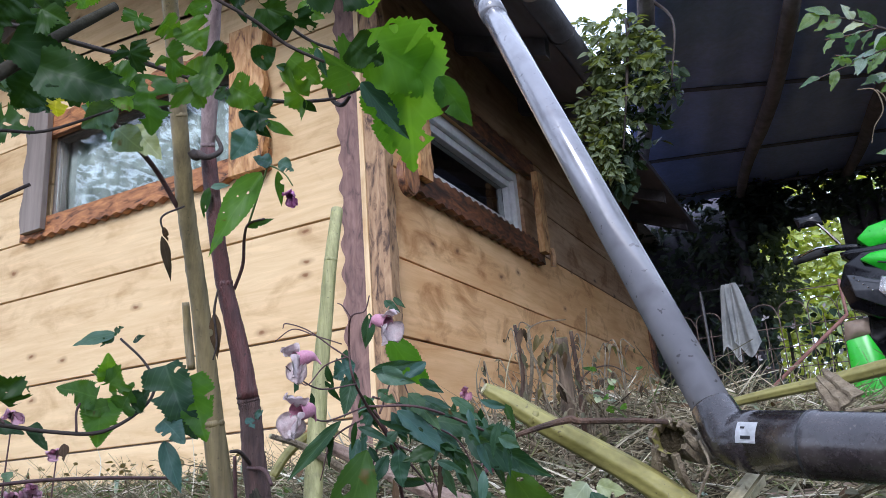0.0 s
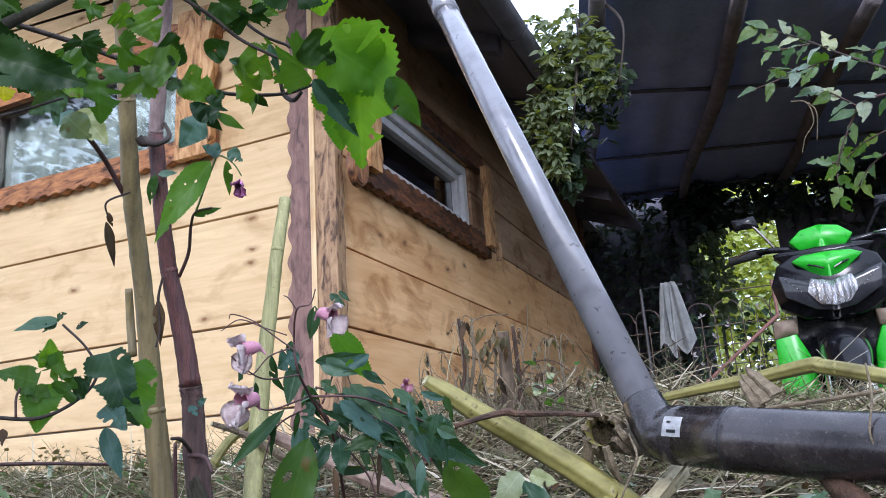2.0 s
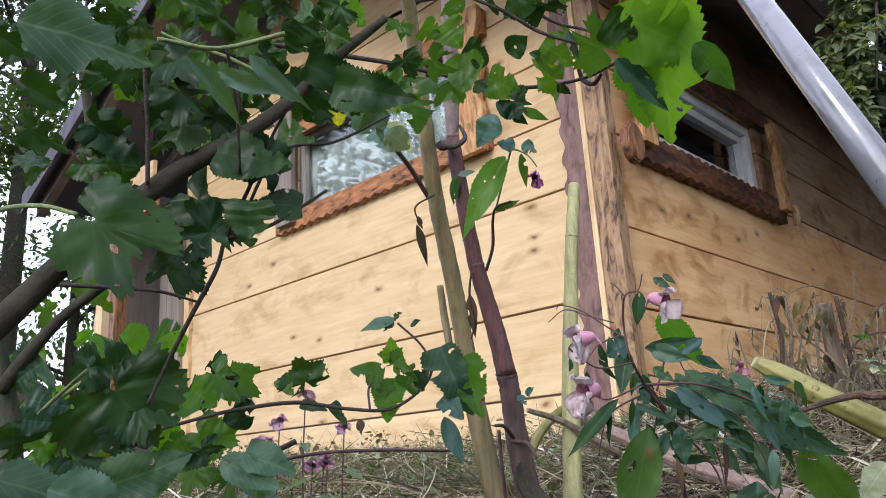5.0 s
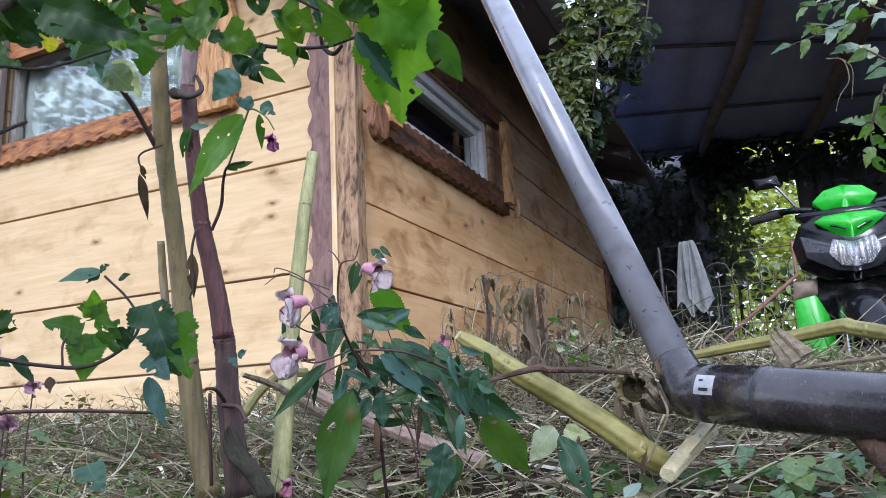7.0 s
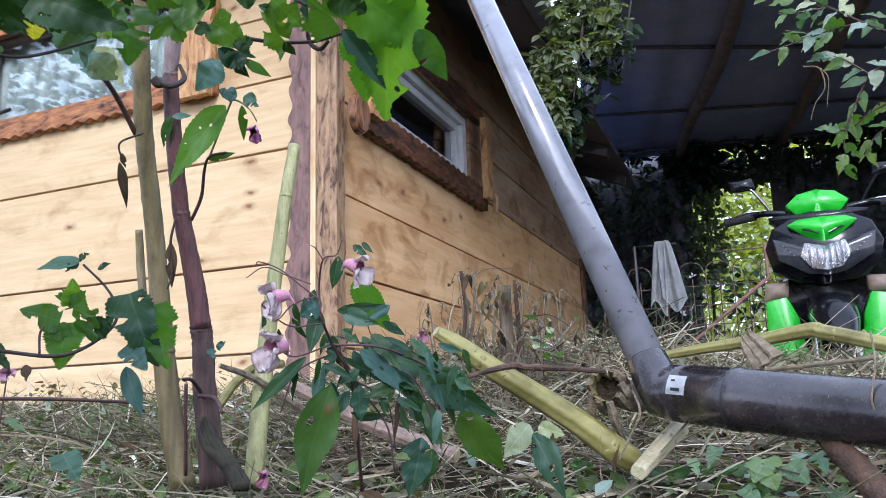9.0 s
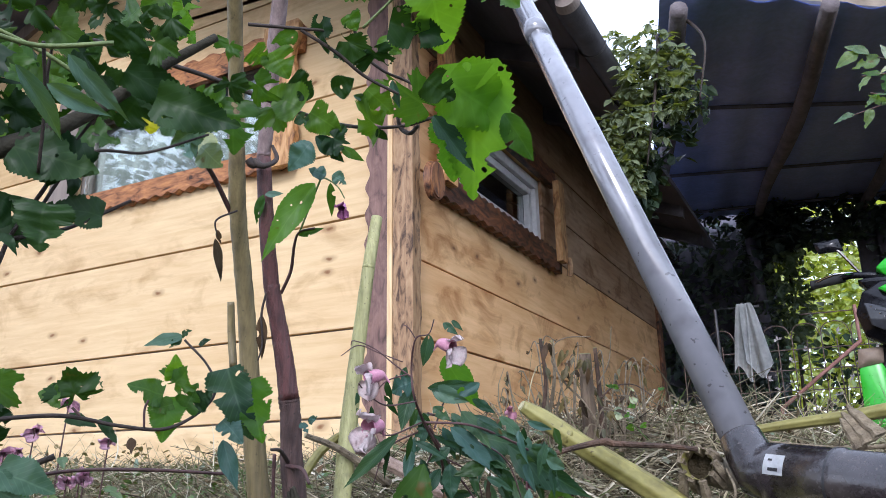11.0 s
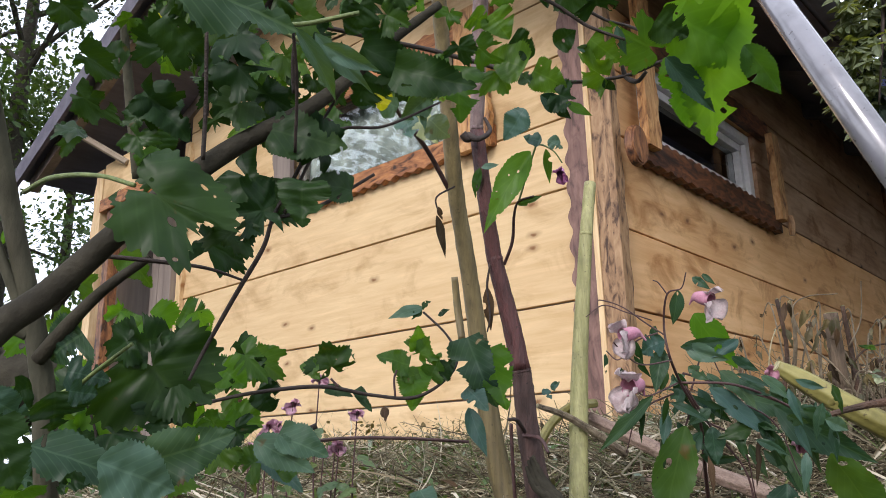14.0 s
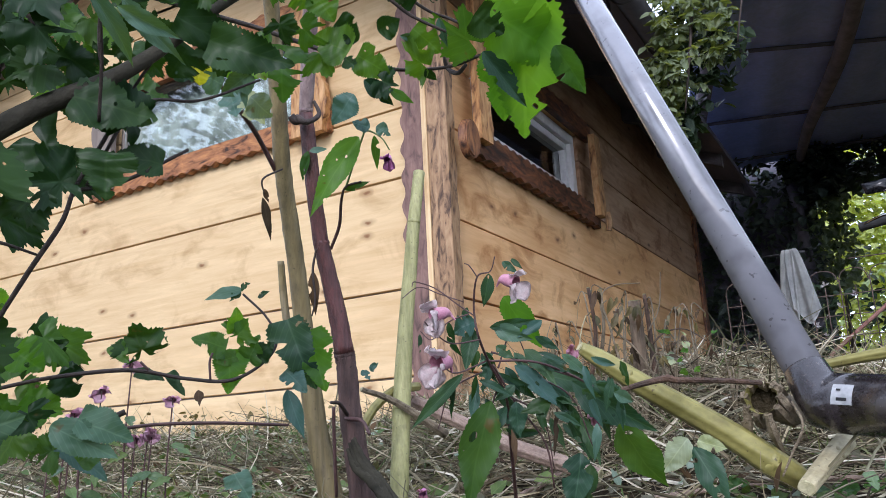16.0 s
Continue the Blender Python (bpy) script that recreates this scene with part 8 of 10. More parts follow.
leaf(LB, (0.517, -1.653, 0.427), (0.526, -1.629, 0.417), 0.0336, "heart", M_LEAF, (0.70, -0.67, 0.25), 0.26, 0.35)
leaf(LB, (0.572, -1.622, 0.390), (0.590, -1.601, 0.369), 0.0376, "lobed", M_LEAF, (0.23, -0.97, 0.07), 0.07, 0.21)
leaf(LB, (0.573, -1.699, 0.298), (0.569, -1.699, 0.280), 0.0249, "heart", M_LEAF_BRIGHT, (0.95, -0.26, -0.17), 0.07, 0.15)
leaf(LB, (0.609, -1.655, 0.385), (0.625, -1.638, 0.366), 0.0337, "lobed", M_LEAF, (0.94, -0.25, -0.23), 0.21, 0.12)
leaf(LB, (0.478, -1.740, 0.399), (0.479, -1.758, 0.386), 0.0310, "lobed", M_LEAF_BRIGHT, (0.90, -0.25, 0.34), 0.07, 0.23)
leaf(LB, (0.463, -1.718, 0.333), (0.461, -1.726, 0.319), 0.0249, "lobed", M_LEAF_BRIGHT, (0.63, 0.27, -0.73), 0.22, 0.33)
leaf(LB, (0.500, -1.691, 0.364), (0.499, -1.684, 0.336), 0.0341, "lobed", M_LEAF_DARK, (0.45, -0.86, 0.24), 0.27, 0.33)
leaf(LB, (0.605, -1.663, 0.332), (0.612, -1.645, 0.324), 0.0281, "heart", M_LEAF_BRIGHT, (0.64, -0.74, 0.19), 0.07, 0.15)
leaf(LB, (0.556, -1.704, 0.369), (0.569, -1.690, 0.351), 0.0291, "heart", M_LEAF_DARK, (0.53, -0.52, 0.67), 0.06, 0.20)
leaf(LB, (0.577, -1.710, 0.408), (0.579, -1.690, 0.395), 0.0319, "lobed", M_LEAF_BRIGHT, (0.84, -0.52, 0.16), 0.25, 0.23)
leaf(LB, (0.553, -1.630, 0.390), (0.557, -1.598, 0.371), 0.0476, "lobed", M_LEAF_DARK, (0.75, -0.64, -0.17), 0.13, 0.25)
leaf(LB, (0.506, -1.630, 0.352), (0.503, -1.637, 0.335), 0.0249, "heart", M_LEAF_DARK, (0.93, -0.29, 0.24), 0.17, 0.13)
leaf(LB, (0.512, -1.576, 0.345), (0.504, -1.601, 0.344), 0.0251, "lobed", M_LEAF_BRIGHT, (0.30, -0.82, -0.49), 0.23, 0.43)
leaf(LB, (0.499, -1.679, 0.365), (0.512, -1.672, 0.333), 0.0304, "lobed", M_LEAF_BRIGHT, (0.67, 0.53, -0.52), 0.23, 0.25)
leaf(LB, (0.521, -1.739, 0.405), (0.506, -1.754, 0.402), 0.0266, "heart", M_LEAF, (0.58, -0.80, -0.15), 0.07, 0.31)
leaf(LB, (0.551, -1.657, 0.422), (0.547, -1.646, 0.402), 0.0234, "heart", M_LEAF_BRIGHT, (0.86, -0.50, 0.05), 0.16, 0.30)
leaf(LB, (0.520, -1.757, 0.361), (0.511, -1.750, 0.335), 0.0370, "lobed", M_LEAF, (0.83, -0.52, 0.20), 0.10, 0.20)
leaf(LB, (0.554, -1.763, 0.319), (0.560, -1.745, 0.316), 0.0198, "ovate", M_LEAF_TEAL, (0.92, 0.34, 0.20), 0.28, 0.19)
leaf(LB, (0.700, -1.808, 0.342), (0.701, -1.794, 0.340), 0.0144, "heart", M_LEAF_TEAL, (0.95, -0.03, -0.32), 0.08, 0.24)
leaf(LB, (0.544, -1.740, 0.328), (0.545, -1.722, 0.316), 0.0196, "heart", M_LEAF_TEAL, (0.89, -0.42, 0.19), 0.26, 0.35)
leaf(LB, (0.615, -1.796, 0.351), (0.615, -1.809, 0.344), 0.0215, "ovate", M_LEAF_DARK, (0.94, -0.18, -0.28), 0.25, 0.34)
leaf(LB, (0.576, -1.766, 0.352), (0.570, -1.772, 0.330), 0.0370, "ovate", M_LEAF, (0.76, -0.53, 0.39), 0.09, 0.31)
leaf(LB, (0.651, -1.791, 0.357), (0.661, -1.771, 0.353), 0.0221, "heart", M_LEAF_TEAL, (0.91, -0.41, 0.09), 0.14, 0.21)
leaf(LB, (0.557, -1.780, 0.300), (0.567, -1.756, 0.291), 0.0408, "lobed", M_LEAF_TEAL, (0.57, -0.53, 0.63), 0.21, 0.42)
leaf(LB, (0.640, -1.780, 0.381), (0.628, -1.795, 0.367), 0.0350, "heart", M_LEAF_TEAL, (0.60, -0.78, -0.15), 0.19, 0.23)
leaf(LB, (0.619, -1.765, 0.306), (0.611, -1.775, 0.291), 0.0236, "heart", M_LEAF_DARK, (0.76, -0.55, 0.36), 0.18, 0.22)
leaf(LB, (0.580, -1.783, 0.296), (0.573, -1.792, 0.287), 0.0197, "heart", M_LEAF, (0.91, -0.36, -0.20), 0.11, 0.43)
leaf(LB, (0.670, -1.804, 0.344), (0.666, -1.798, 0.323), 0.0307, "ovate", M_LEAF_DARK, (0.96, -0.03, -0.28), 0.21, 0.41)
leaf(LB, (0.642, -1.823, 0.344), (0.635, -1.827, 0.329), 0.0221, "lobed", M_LEAF_DARK, (0.05, -0.53, -0.85), 0.17, 0.17)
leaf(LB, (0.668, -1.812, 0.296), (0.656, -1.822, 0.281), 0.0362, "lobed", M_LEAF, (0.77, 0.61, -0.20), 0.14, 0.10)
leaf(LB, (0.637, -1.826, 0.355), (0.638, -1.841, 0.350), 0.0256, "heart", M_LEAF_DARK, (0.62, -0.58, -0.53), 0.19, 0.42)
leaf(LB, (0.597, -1.786, 0.298), (0.607, -1.767, 0.295), 0.0253, "ovate", M_LEAF_DARK, (0.94, 0.03, -0.33), 0.25, 0.23)
leaf(LB, (0.573, -1.762, 0.308), (0.580, -1.757, 0.290), 0.0187, "heart", M_LEAF, (0.74, -0.50, 0.45), 0.26, 0.32)

LV = plant("creeping_vine", "thin creeping vine with small lobed, holed leaves", "vine")
stem(LV, [(0.584, -1.684, 0.343, 0.0013), (0.593, -1.667, 0.348, 0.0013), (0.611, -1.639, 0.355, 0.0015), (0.630, -1.595, 0.360, 0.0016), (0.647, -1.558, 0.354, 0.0014), (0.669, -1.533, 0.352, 0.0014), (0.681, -1.509, 0.367, 0.0012), (0.682, -1.497, 0.385, 0.0012), (0.671, -1.498, 0.405, 0.0010), (0.653, -1.506, 0.425, 0.0010)], M_TWIG)
stem(LV, [(0.531, -1.574, 0.314, 0.0015), (0.563, -1.530, 0.323, 0.0015), (0.601, -1.486, 0.323, 0.0015), (0.632, -1.428, 0.319, 0.0013)], M_TWIG_RED, "runner")
stem(LV, [(0.554, -1.576, 0.315, 0.0020), (0.561, -1.566, 0.326, 0.0023), (0.572, -1.553, 0.334, 0.0025)], M_TWIG, "snag")
stem(LV, [(0.635, -1.590, 0.366, 0.0009), (0.638, -1.585, 0.360, 0.0009)], M_TWIG_RED, "petiole")
stem(LV, [(0.659, -1.545, 0.353, 0.0009), (0.659, -1.546, 0.366, 0.0009), (0.661, -1.545, 0.373, 0.0009)], M_TWIG_RED, "petiole")
leaf(LV, (0.621, -1.576, 0.373), (0.626, -1.591, 0.395), 0.0418, "lobed", M_LEAF_DARK, (0.63, -0.70, 0.33), 0.12, 0.22)
leaf(LV, (0.586, -1.626, 0.375), (0.595, -1.635, 0.390), 0.0199, "heart", M_LEAF_DARK, (0.68, -0.70, 0.21), 0.12, 0.22)
leaf(LV, (0.583, -1.632, 0.380), (0.600, -1.625, 0.382), 0.0169, "heart", M_LEAF_DARK, (0.83, -0.54, 0.12), 0.12, 0.22)
leaf(LV, (0.661, -1.531, 0.378), (0.652, -1.557, 0.385), 0.0239, "heart", M_LEAF, (0.73, -0.64, 0.24), 0.12, 0.22)
leaf(LV, (0.666, -1.528, 0.389), (0.677, -1.535, 0.406), 0.0169, "heart", M_LEAF_BRIGHT, (0.80, -0.49, 0.35), 0.12, 0.22)
leaf(LV, (0.666, -1.527, 0.385), (0.682, -1.528, 0.396), 0.0298, "lobed", M_LEAF, (0.76, -0.63, 0.19), 0.12, 0.22)
leaf(LV, (0.662, -1.530, 0.376), (0.670, -1.532, 0.343), 0.0288, "heart", M_LEAF_BRIGHT, (0.76, -0.59, 0.27), 0.12, 0.22)
leaf(LV, (0.672, -1.518, 0.367), (0.686, -1.522, 0.385), 0.0219, "heart", M_LEAF, (0.51, -0.79, 0.35), 0.12, 0.22)
leaf(LV, (0.677, -1.514, 0.371), (0.693, -1.514, 0.381), 0.0199, "heart", M_LEAF_DARK, (0.56, -0.76, 0.32), 0.12, 0.22)
leaf(LV, (0.666, -1.525, 0.371), (0.662, -1.543, 0.366), 0.0149, "heart", M_LEAF, (0.77, -0.61, 0.19), 0.12, 0.22)
leaf(LV, (0.697, -1.501, 0.399), (0.712, -1.492, 0.343), 0.0340, "heart", M_LEAF_TEAL, (0.48, -0.86, 0.17), 0.25, 0.65)
leaf(LV, (0.708, -1.489, 0.390), (0.720, -1.485, 0.341), 0.0328, "heart", M_LEAF_BRIGHT, (0.46, -0.87, 0.16), 0.12, 0.22)
leaf(LV, (0.692, -1.498, 0.359), (0.711, -1.493, 0.343), 0.0199, "heart", M_LEAF_BLUE, (0.48, -0.84, 0.24), 0.12, 0.22)
leaf(LV, (0.692, -1.496, 0.344), (0.707, -1.495, 0.306), 0.0149, "lance", M_LEAF_BLUE, (0.78, -0.59, 0.20), 0.12, 0.22)
leaf(LV, (0.675, -1.528, 0.423), (0.661, -1.555, 0.416), 0.0109, "lance", M_LEAF_BLUE, (0.64, -0.69, 0.35), 0.12, 0.22)
leaf(LV, (0.673, -1.529, 0.423), (0.685, -1.532, 0.426), 0.0070, "lance", M_LEAF_DARK, (0.58, -0.78, 0.23), 0.12, 0.22)
leaf(LV, (0.673, -1.529, 0.422), (0.673, -1.541, 0.413), 0.0070, "lance", M_LEAF_DARK, (0.58, -0.77, 0.25), 0.12, 0.22)
leaf(LV, (0.682, -1.519, 0.417), (0.695, -1.521, 0.421), 0.0060, "lance", M_LEAF_DARK, (0.49, -0.82, 0.29), 0.12, 0.22)
leaf(LV, (0.632, -1.561, 0.360), (0.645, -1.558, 0.342), 0.0109, "heart", M_LEAF_DARK, (0.67, -0.62, 0.41), 0.12, 0.22)
leaf(LV, (0.617, -1.580, 0.360), (0.637, -1.570, 0.355), 0.0109, "heart", M_LEAF_DARK, (0.74, -0.57, 0.37), 0.12, 0.22)
leaf(LV, (0.645, -1.544, 0.346), (0.652, -1.550, 0.334), 0.0070, "lance", M_LEAF_DRY, (0.61, -0.77, 0.17), 0.12, 0.22)
leaf(LV, (0.566, -1.658, 0.369), (0.590, -1.637, 0.368), 0.0348, "heart", M_LEAF, (0.84, -0.52, 0.18), 0.12, 0.22)
leaf(LV, (0.570, -1.646, 0.345), (0.588, -1.635, 0.329), 0.0398, "lobed", M_LEAF, (0.79, -0.46, 0.41), 0.12, 0.22)
leaf(LV, (0.583, -1.622, 0.315), (0.615, -1.594, 0.289), 0.0229, "heart", M_LEAF_BLUE, (0.65, -0.55, 0.53), 0.12, 0.22)
leaf(LV, (0.578, -1.634, 0.353), (0.588, -1.634, 0.321), 0.0149, "lance", M_LEAF_DRY, (0.85, -0.50, 0.16), 0.12, 0.22)
leaf(LV, (0.588, -1.621, 0.364), (0.605, -1.613, 0.360), 0.0119, "heart", M_LEAF_DARK, (0.86, -0.49, 0.12), 0.12, 0.22)
leaf(LV, (0.609, -1.594, 0.381), (0.622, -1.591, 0.367), 0.0149, "heart", M_LEAF, (0.63, -0.75, 0.19), 0.12, 0.22)
leaf(LV, (0.663, -1.523, 0.282), (0.678, -1.523, 0.264), 0.0219, "heart", M_LEAF_BLUE, (0.78, -0.54, 0.31), 0.12, 0.22)
leaf(LV, (0.744, -1.456, 0.357), (0.755, -1.461, 0.362), 0.0070, "lance", M_LEAF_BLUE, (0.39, -0.86, 0.33), 0.12, 0.22)
leaf(LV, (0.739, -1.460, 0.357), (0.749, -1.463, 0.349), 0.0070, "lance", M_LEAF_BLUE, (0.53, -0.72, 0.45), 0.12, 0.22)

PB = plant("pink_balsam", "slender balsam with clusters of pink flowers by the wall", "plant")
for k, (x, y, z) in enumerate(((0.442, -1.449, 0.389), (0.449, -1.432, 0.316), (0.410, -1.488, 0.341), (0.415, -1.480, 0.332), (0.406, -1.492, 0.327), (0.452, -1.429, 0.319), (0.442, -1.441, 0.314), (0.470, -1.420, 0.352), (0.425, -1.470, 0.362), (0.395, -1.500, 0.318), (0.330, -1.420, 0.345))):
    g = ground_z(x, y)
    stem(PB, [(x + 0.012, y + 0.006, g - 0.01, 0.0014), (x - 0.006, y, (g + z) / 2, 0.0011), (x, y, z + 0.004, 0.0007)], M_TWIG_RED, seg=6)
    flower(PB, (x, y, z), (0.009, -0.007, -0.005), 0.0205 - 0.001 * (k % 4), M_PETAL_P, M_PETAL_ROSE, 1.3 + 0.5 * k)
    for q in range(4):
        a = 1.9 * q + k
        zz = g + (z - g) * (0.3 + 0.16 * q)
        leaf(PB, (x, y, zz), (x + 0.024 * math.cos(a), y + 0.024 * math.sin(a), zz - 0.006), 0.010, "lance", (M_WEED, M_LEAF_SPRIG)[q % 2], (0.5, -0.6, 0.6), 0.3, 0.4)

lying_stalk("cut_stalk", "thick yellow-green cut stalk lying across the heap", [(0.862, -1.291, 0.375, 0.0053), (0.877, -1.278, 0.363, 0.0085), (0.909, -1.259, 0.337, 0.0099), (0.967, -1.221, 0.293, 0.0116), (1.003, -1.204, 0.262, 0.0127), (1.016, -1.188, 0.251, 0.0115)], M_STALK)
lying_stalk("brown_stick", "thin brown stick lying on the heap", [(0.905, -1.335, 0.330, 0.0019), (0.923, -1.318, 0.336, 0.0023), (0.941, -1.301, 0.340, 0.0030), (0.948, -1.299, 0.338, 0.0027), (0.981, -1.270, 0.336, 0.0023), (1.006, -1.244, 0.333, 0.0021)], M_STAKE)
lying_stalk("cut_stalk", "pale cut stalk lying under the pipe", [(1.031, -1.262, 0.247, 0.0069), (1.041, -1.218, 0.260, 0.0078), (1.058, -1.165, 0.280, 0.0088)], M_STALK_PALE)
lying_stalk("long_stalk", "long yellow-green stalk lying behind the pipe", [(1.016, -0.960, 0.359, 0.0049), (1.072, -0.975, 0.365, 0.0061), (1.137, -1.003, 0.370, 0.0071), (1.189, -1.034, 0.375, 0.0080), (1.199, -1.040, 0.372, 0.0079), (1.229, -1.056, 0.362, 0.0078), (1.273, -1.091, 0.345, 0.0075)], M_STALK)
lying_stalk("thin_stalk", "thin dry stalk lying behind the pipe", [(1.043, -1.026, 0.343, 0.0023), (1.116, -1.031, 0.335, 0.0023), (1.184, -1.052, 0.337, 0.0022), (1.245, -1.077, 0.341, 0.0022)], M_STALK_DRY)
lying_stalk("pink_stalk", "pinkish fallen stalk lying at the shed's foot", [(0.544, -1.089, 0.352, 0.0078), (0.599, -1.063, 0.321, 0.0090), (0.659, -1.052, 0.291, 0.0095), (0.726, -1.042, 0.265, 0.0099), (0.779, -1.042, 0.247, 0.0091)], M_STALK_PINK)
lying_stalk("dry_stalk", "dry upright stalk stump", [(0.705, -0.750, 0.529, 0.0020), (0.701, -0.741, 0.465, 0.0028), (0.687, -0.739, 0.401, 0.0032)], M_STALK_DRY)
lying_stalk("dry_stalk", "grey cut stalk on the litter", [(0.547, -1.203, 0.363, 0.0029), (0.568, -1.162, 0.347, 0.0042), (0.603, -1.103, 0.305, 0.0056)], M_STALK_DRY)
lying_stalk("green_stalk", "green stalk leaning at the shed's foot", [(0.527, -1.178, 0.317, 0.0055), (0.530, -1.152, 0.344, 0.0056), (0.541, -1.121, 0.365, 0.0057), (0.550, -1.080, 0.370, 0.0058)], M_STALK)
lying_stalk("broken_stalk", "thick grey-brown broken stalk standing in the heap", [(0.763, -0.764, 0.498, 0.0095), (0.761, -0.757, 0.441, 0.0105), (0.759, -0.751, 0.352, 0.0115)], M_STALK_BROWN)
lying_stalk("broken_stalk", "dark thin broken stalk standing in the heap", [(0.782, -0.770, 0.505, 0.0028), (0.782, -0.761, 0.439, 0.0036), (0.780, -0.755, 0.351, 0.0042)], M_STAKE)
lying_stalk("broken_stalk", "thin brown broken stalk standing in the heap", [(0.702, -0.801, 0.523, 0.0026), (0.703, -0.789, 0.452, 0.0030), (0.689, -0.788, 0.380, 0.0032)], M_STAKE)
WD = plant("wilted_weed", "wilted weed with curled brown leaves hanging on the heap", "weed")
stem(WD, [(0.786, -0.775, 0.375, 0.0022), (0.762, -0.786, 0.421, 0.0018), (0.739, -0.797, 0.449, 0.0016), (0.722, -0.809, 0.485, 0.0012), (0.732, -0.807, 0.498, 0.0008)], M_STALK_DRY, "stem")
stem(WD, [(0.745, -0.799, 0.377, 0.0022), (0.735, -0.809, 0.448, 0.0016), (0.729, -0.820, 0.501, 0.0012), (0.749, -0.815, 0.518, 0.0010), (0.787, -0.803, 0.518, 0.0008)], M_STALK_DRY, "stem")
stem(WD, [(0.783, -0.772, 0.447, 0.0012), (0.803, -0.771, 0.482, 0.0010), (0.813, -0.777, 0.536, 0.0007)], M_STALK_DRY, "stem")
stem(WD, [(0.781, -0.770, 0.421, 0.0016), (0.804, -0.765, 0.442, 0.0014), (0.835, -0.757, 0.445, 0.0010), (0.863, -0.748, 0.425, 0.0008)], M_STAKE, "stem")
stem(WD, [(0.688, -0.843, 0.395, 0.0010), (0.699, -0.844, 0.447, 0.0009), (0.710, -0.844, 0.473, 0.0008)], M_STALK_PALE, "stem")
leaf(WD, (0.747, -0.807, 0.476), (0.738, -0.810, 0.450), 0.0068, "lance", M_WEED_GREY, (0.48, -0.74, 0.46), 0.40, 0.91)
leaf(WD, (0.744, -0.808, 0.470), (0.737, -0.810, 0.453), 0.0116, "lance", M_WEED_GREY, (0.29, -0.92, -0.26), 0.40, 1.00)
leaf(WD, (0.737, -0.803, 0.421), (0.741, -0.804, 0.392), 0.0068, "lance", M_LEAF_DRY, (0.33, -0.91, -0.25), 0.40, 1.08)
leaf(WD, (0.751, -0.811, 0.500), (0.743, -0.812, 0.483), 0.0058, "lance", M_WEED_GREY, (0.66, -0.44, 0.61), 0.40, 0.99)
leaf(WD, (0.776, -0.800, 0.486), (0.783, -0.796, 0.462), 0.0068, "lance", M_WEED_GREY, (0.69, -0.65, 0.32), 0.40, 1.05)
leaf(WD, (0.777, -0.797, 0.471), (0.775, -0.797, 0.444), 0.0078, "lance", M_LEAF_DRY, (0.29, -0.92, -0.27), 0.40, 0.95)
leaf(WD, (0.762, -0.798, 0.412), (0.756, -0.794, 0.394), 0.0087, "lance", M_WEED_GREY, (-0.50, -0.80, -0.33), 0.40, 1.00)
leaf(WD, (0.786, -0.788, 0.429), (0.792, -0.789, 0.410), 0.0068, "lance", M_WEED_GREY, (-0.02, -0.98, -0.21), 0.40, 0.82)
leaf(WD, (0.725, -0.827, 0.511), (0.728, -0.812, 0.487), 0.0078, "lance", M_LEAF_DRY, (0.60, -0.69, -0.39), 0.40, 0.61)
leaf(WD, (0.767, -0.800, 0.485), (0.763, -0.806, 0.466), 0.0116, "lance", M_WEED_GREY, (0.86, -0.44, 0.25), 0.40, 1.05)
leaf(WD, (0.752, -0.807, 0.465), (0.746, -0.802, 0.433), 0.0078, "lance", M_WEED_GREY, (0.78, -0.54, 0.33), 0.40, 0.99)
leaf(WD, (0.761, -0.797, 0.423), (0.766, -0.794, 0.393), 0.0107, "lance", M_LEAF_DRY, (0.05, -0.93, 0.37), 0.40, 0.72)
leaf(WD, (0.763, -0.805, 0.457), (0.755, -0.797, 0.437), 0.0078, "lance", M_WEED_GREY, (-0.67, -0.30, 0.68), 0.40, 1.07)
leaf(WD, (0.712, -0.811, 0.418), (0.710, -0.816, 0.379), 0.0097, "lance", M_WEED_GREY, (0.14, -0.99, -0.08), 0.40, 0.75)
leaf(WD, (0.721, -0.823, 0.513), (0.714, -0.822, 0.480), 0.0087, "lance", M_LEAF_DRY, (-0.35, 0.37, -0.86), 0.40, 0.74)
leaf(WD, (0.715, -0.820, 0.475), (0.723, -0.814, 0.448), 0.0087, "lance", M_WEED_GREY, (0.50, -0.70, 0.52), 0.40, 1.09)
leaf(WD, (0.741, -0.804, 0.429), (0.731, -0.806, 0.401), 0.0116, "lance", M_WEED_GREY, (0.50, -0.85, 0.15), 0.40, 0.94)
leaf(WD, (0.758, -0.804, 0.469), (0.765, -0.799, 0.453), 0.0058, "lance", M_LEAF_DRY, (0.17, -0.74, 0.65), 0.40, 0.65)
leaf(WD, (0.775, -0.803, 0.483), (0.768, -0.797, 0.459), 0.0087, "lance", M_WEED_GREY, (0.33, -0.64, 0.70), 0.40, 0.99)
leaf(WD, (0.741, -0.813, 0.501), (0.738, -0.814, 0.472), 0.0116, "lance", M_WEED_GREY, (0.71, -0.68, -0.18), 0.40, 0.63)
leaf(WD, (0.838, -0.795, 0.415), (0.848, -0.792, 0.421), 0.0153, "ovate", M_LEAF_PALE, (-0.20, -0.92, 0.35), 0.17, 0.21)
leaf(WD, (0.814, -0.799, 0.396), (0.826, -0.797, 0.393), 0.0124, "ovate", M_LEAF_PALE, (0.52, -0.77, 0.36), 0.13, 0.26)
leaf(WD, (0.824, -0.799, 0.407), (0.812, -0.799, 0.398), 0.0124, "ovate", M_LEAF_PALE, (0.17, -0.99, 0.01), 0.25, 0.42)
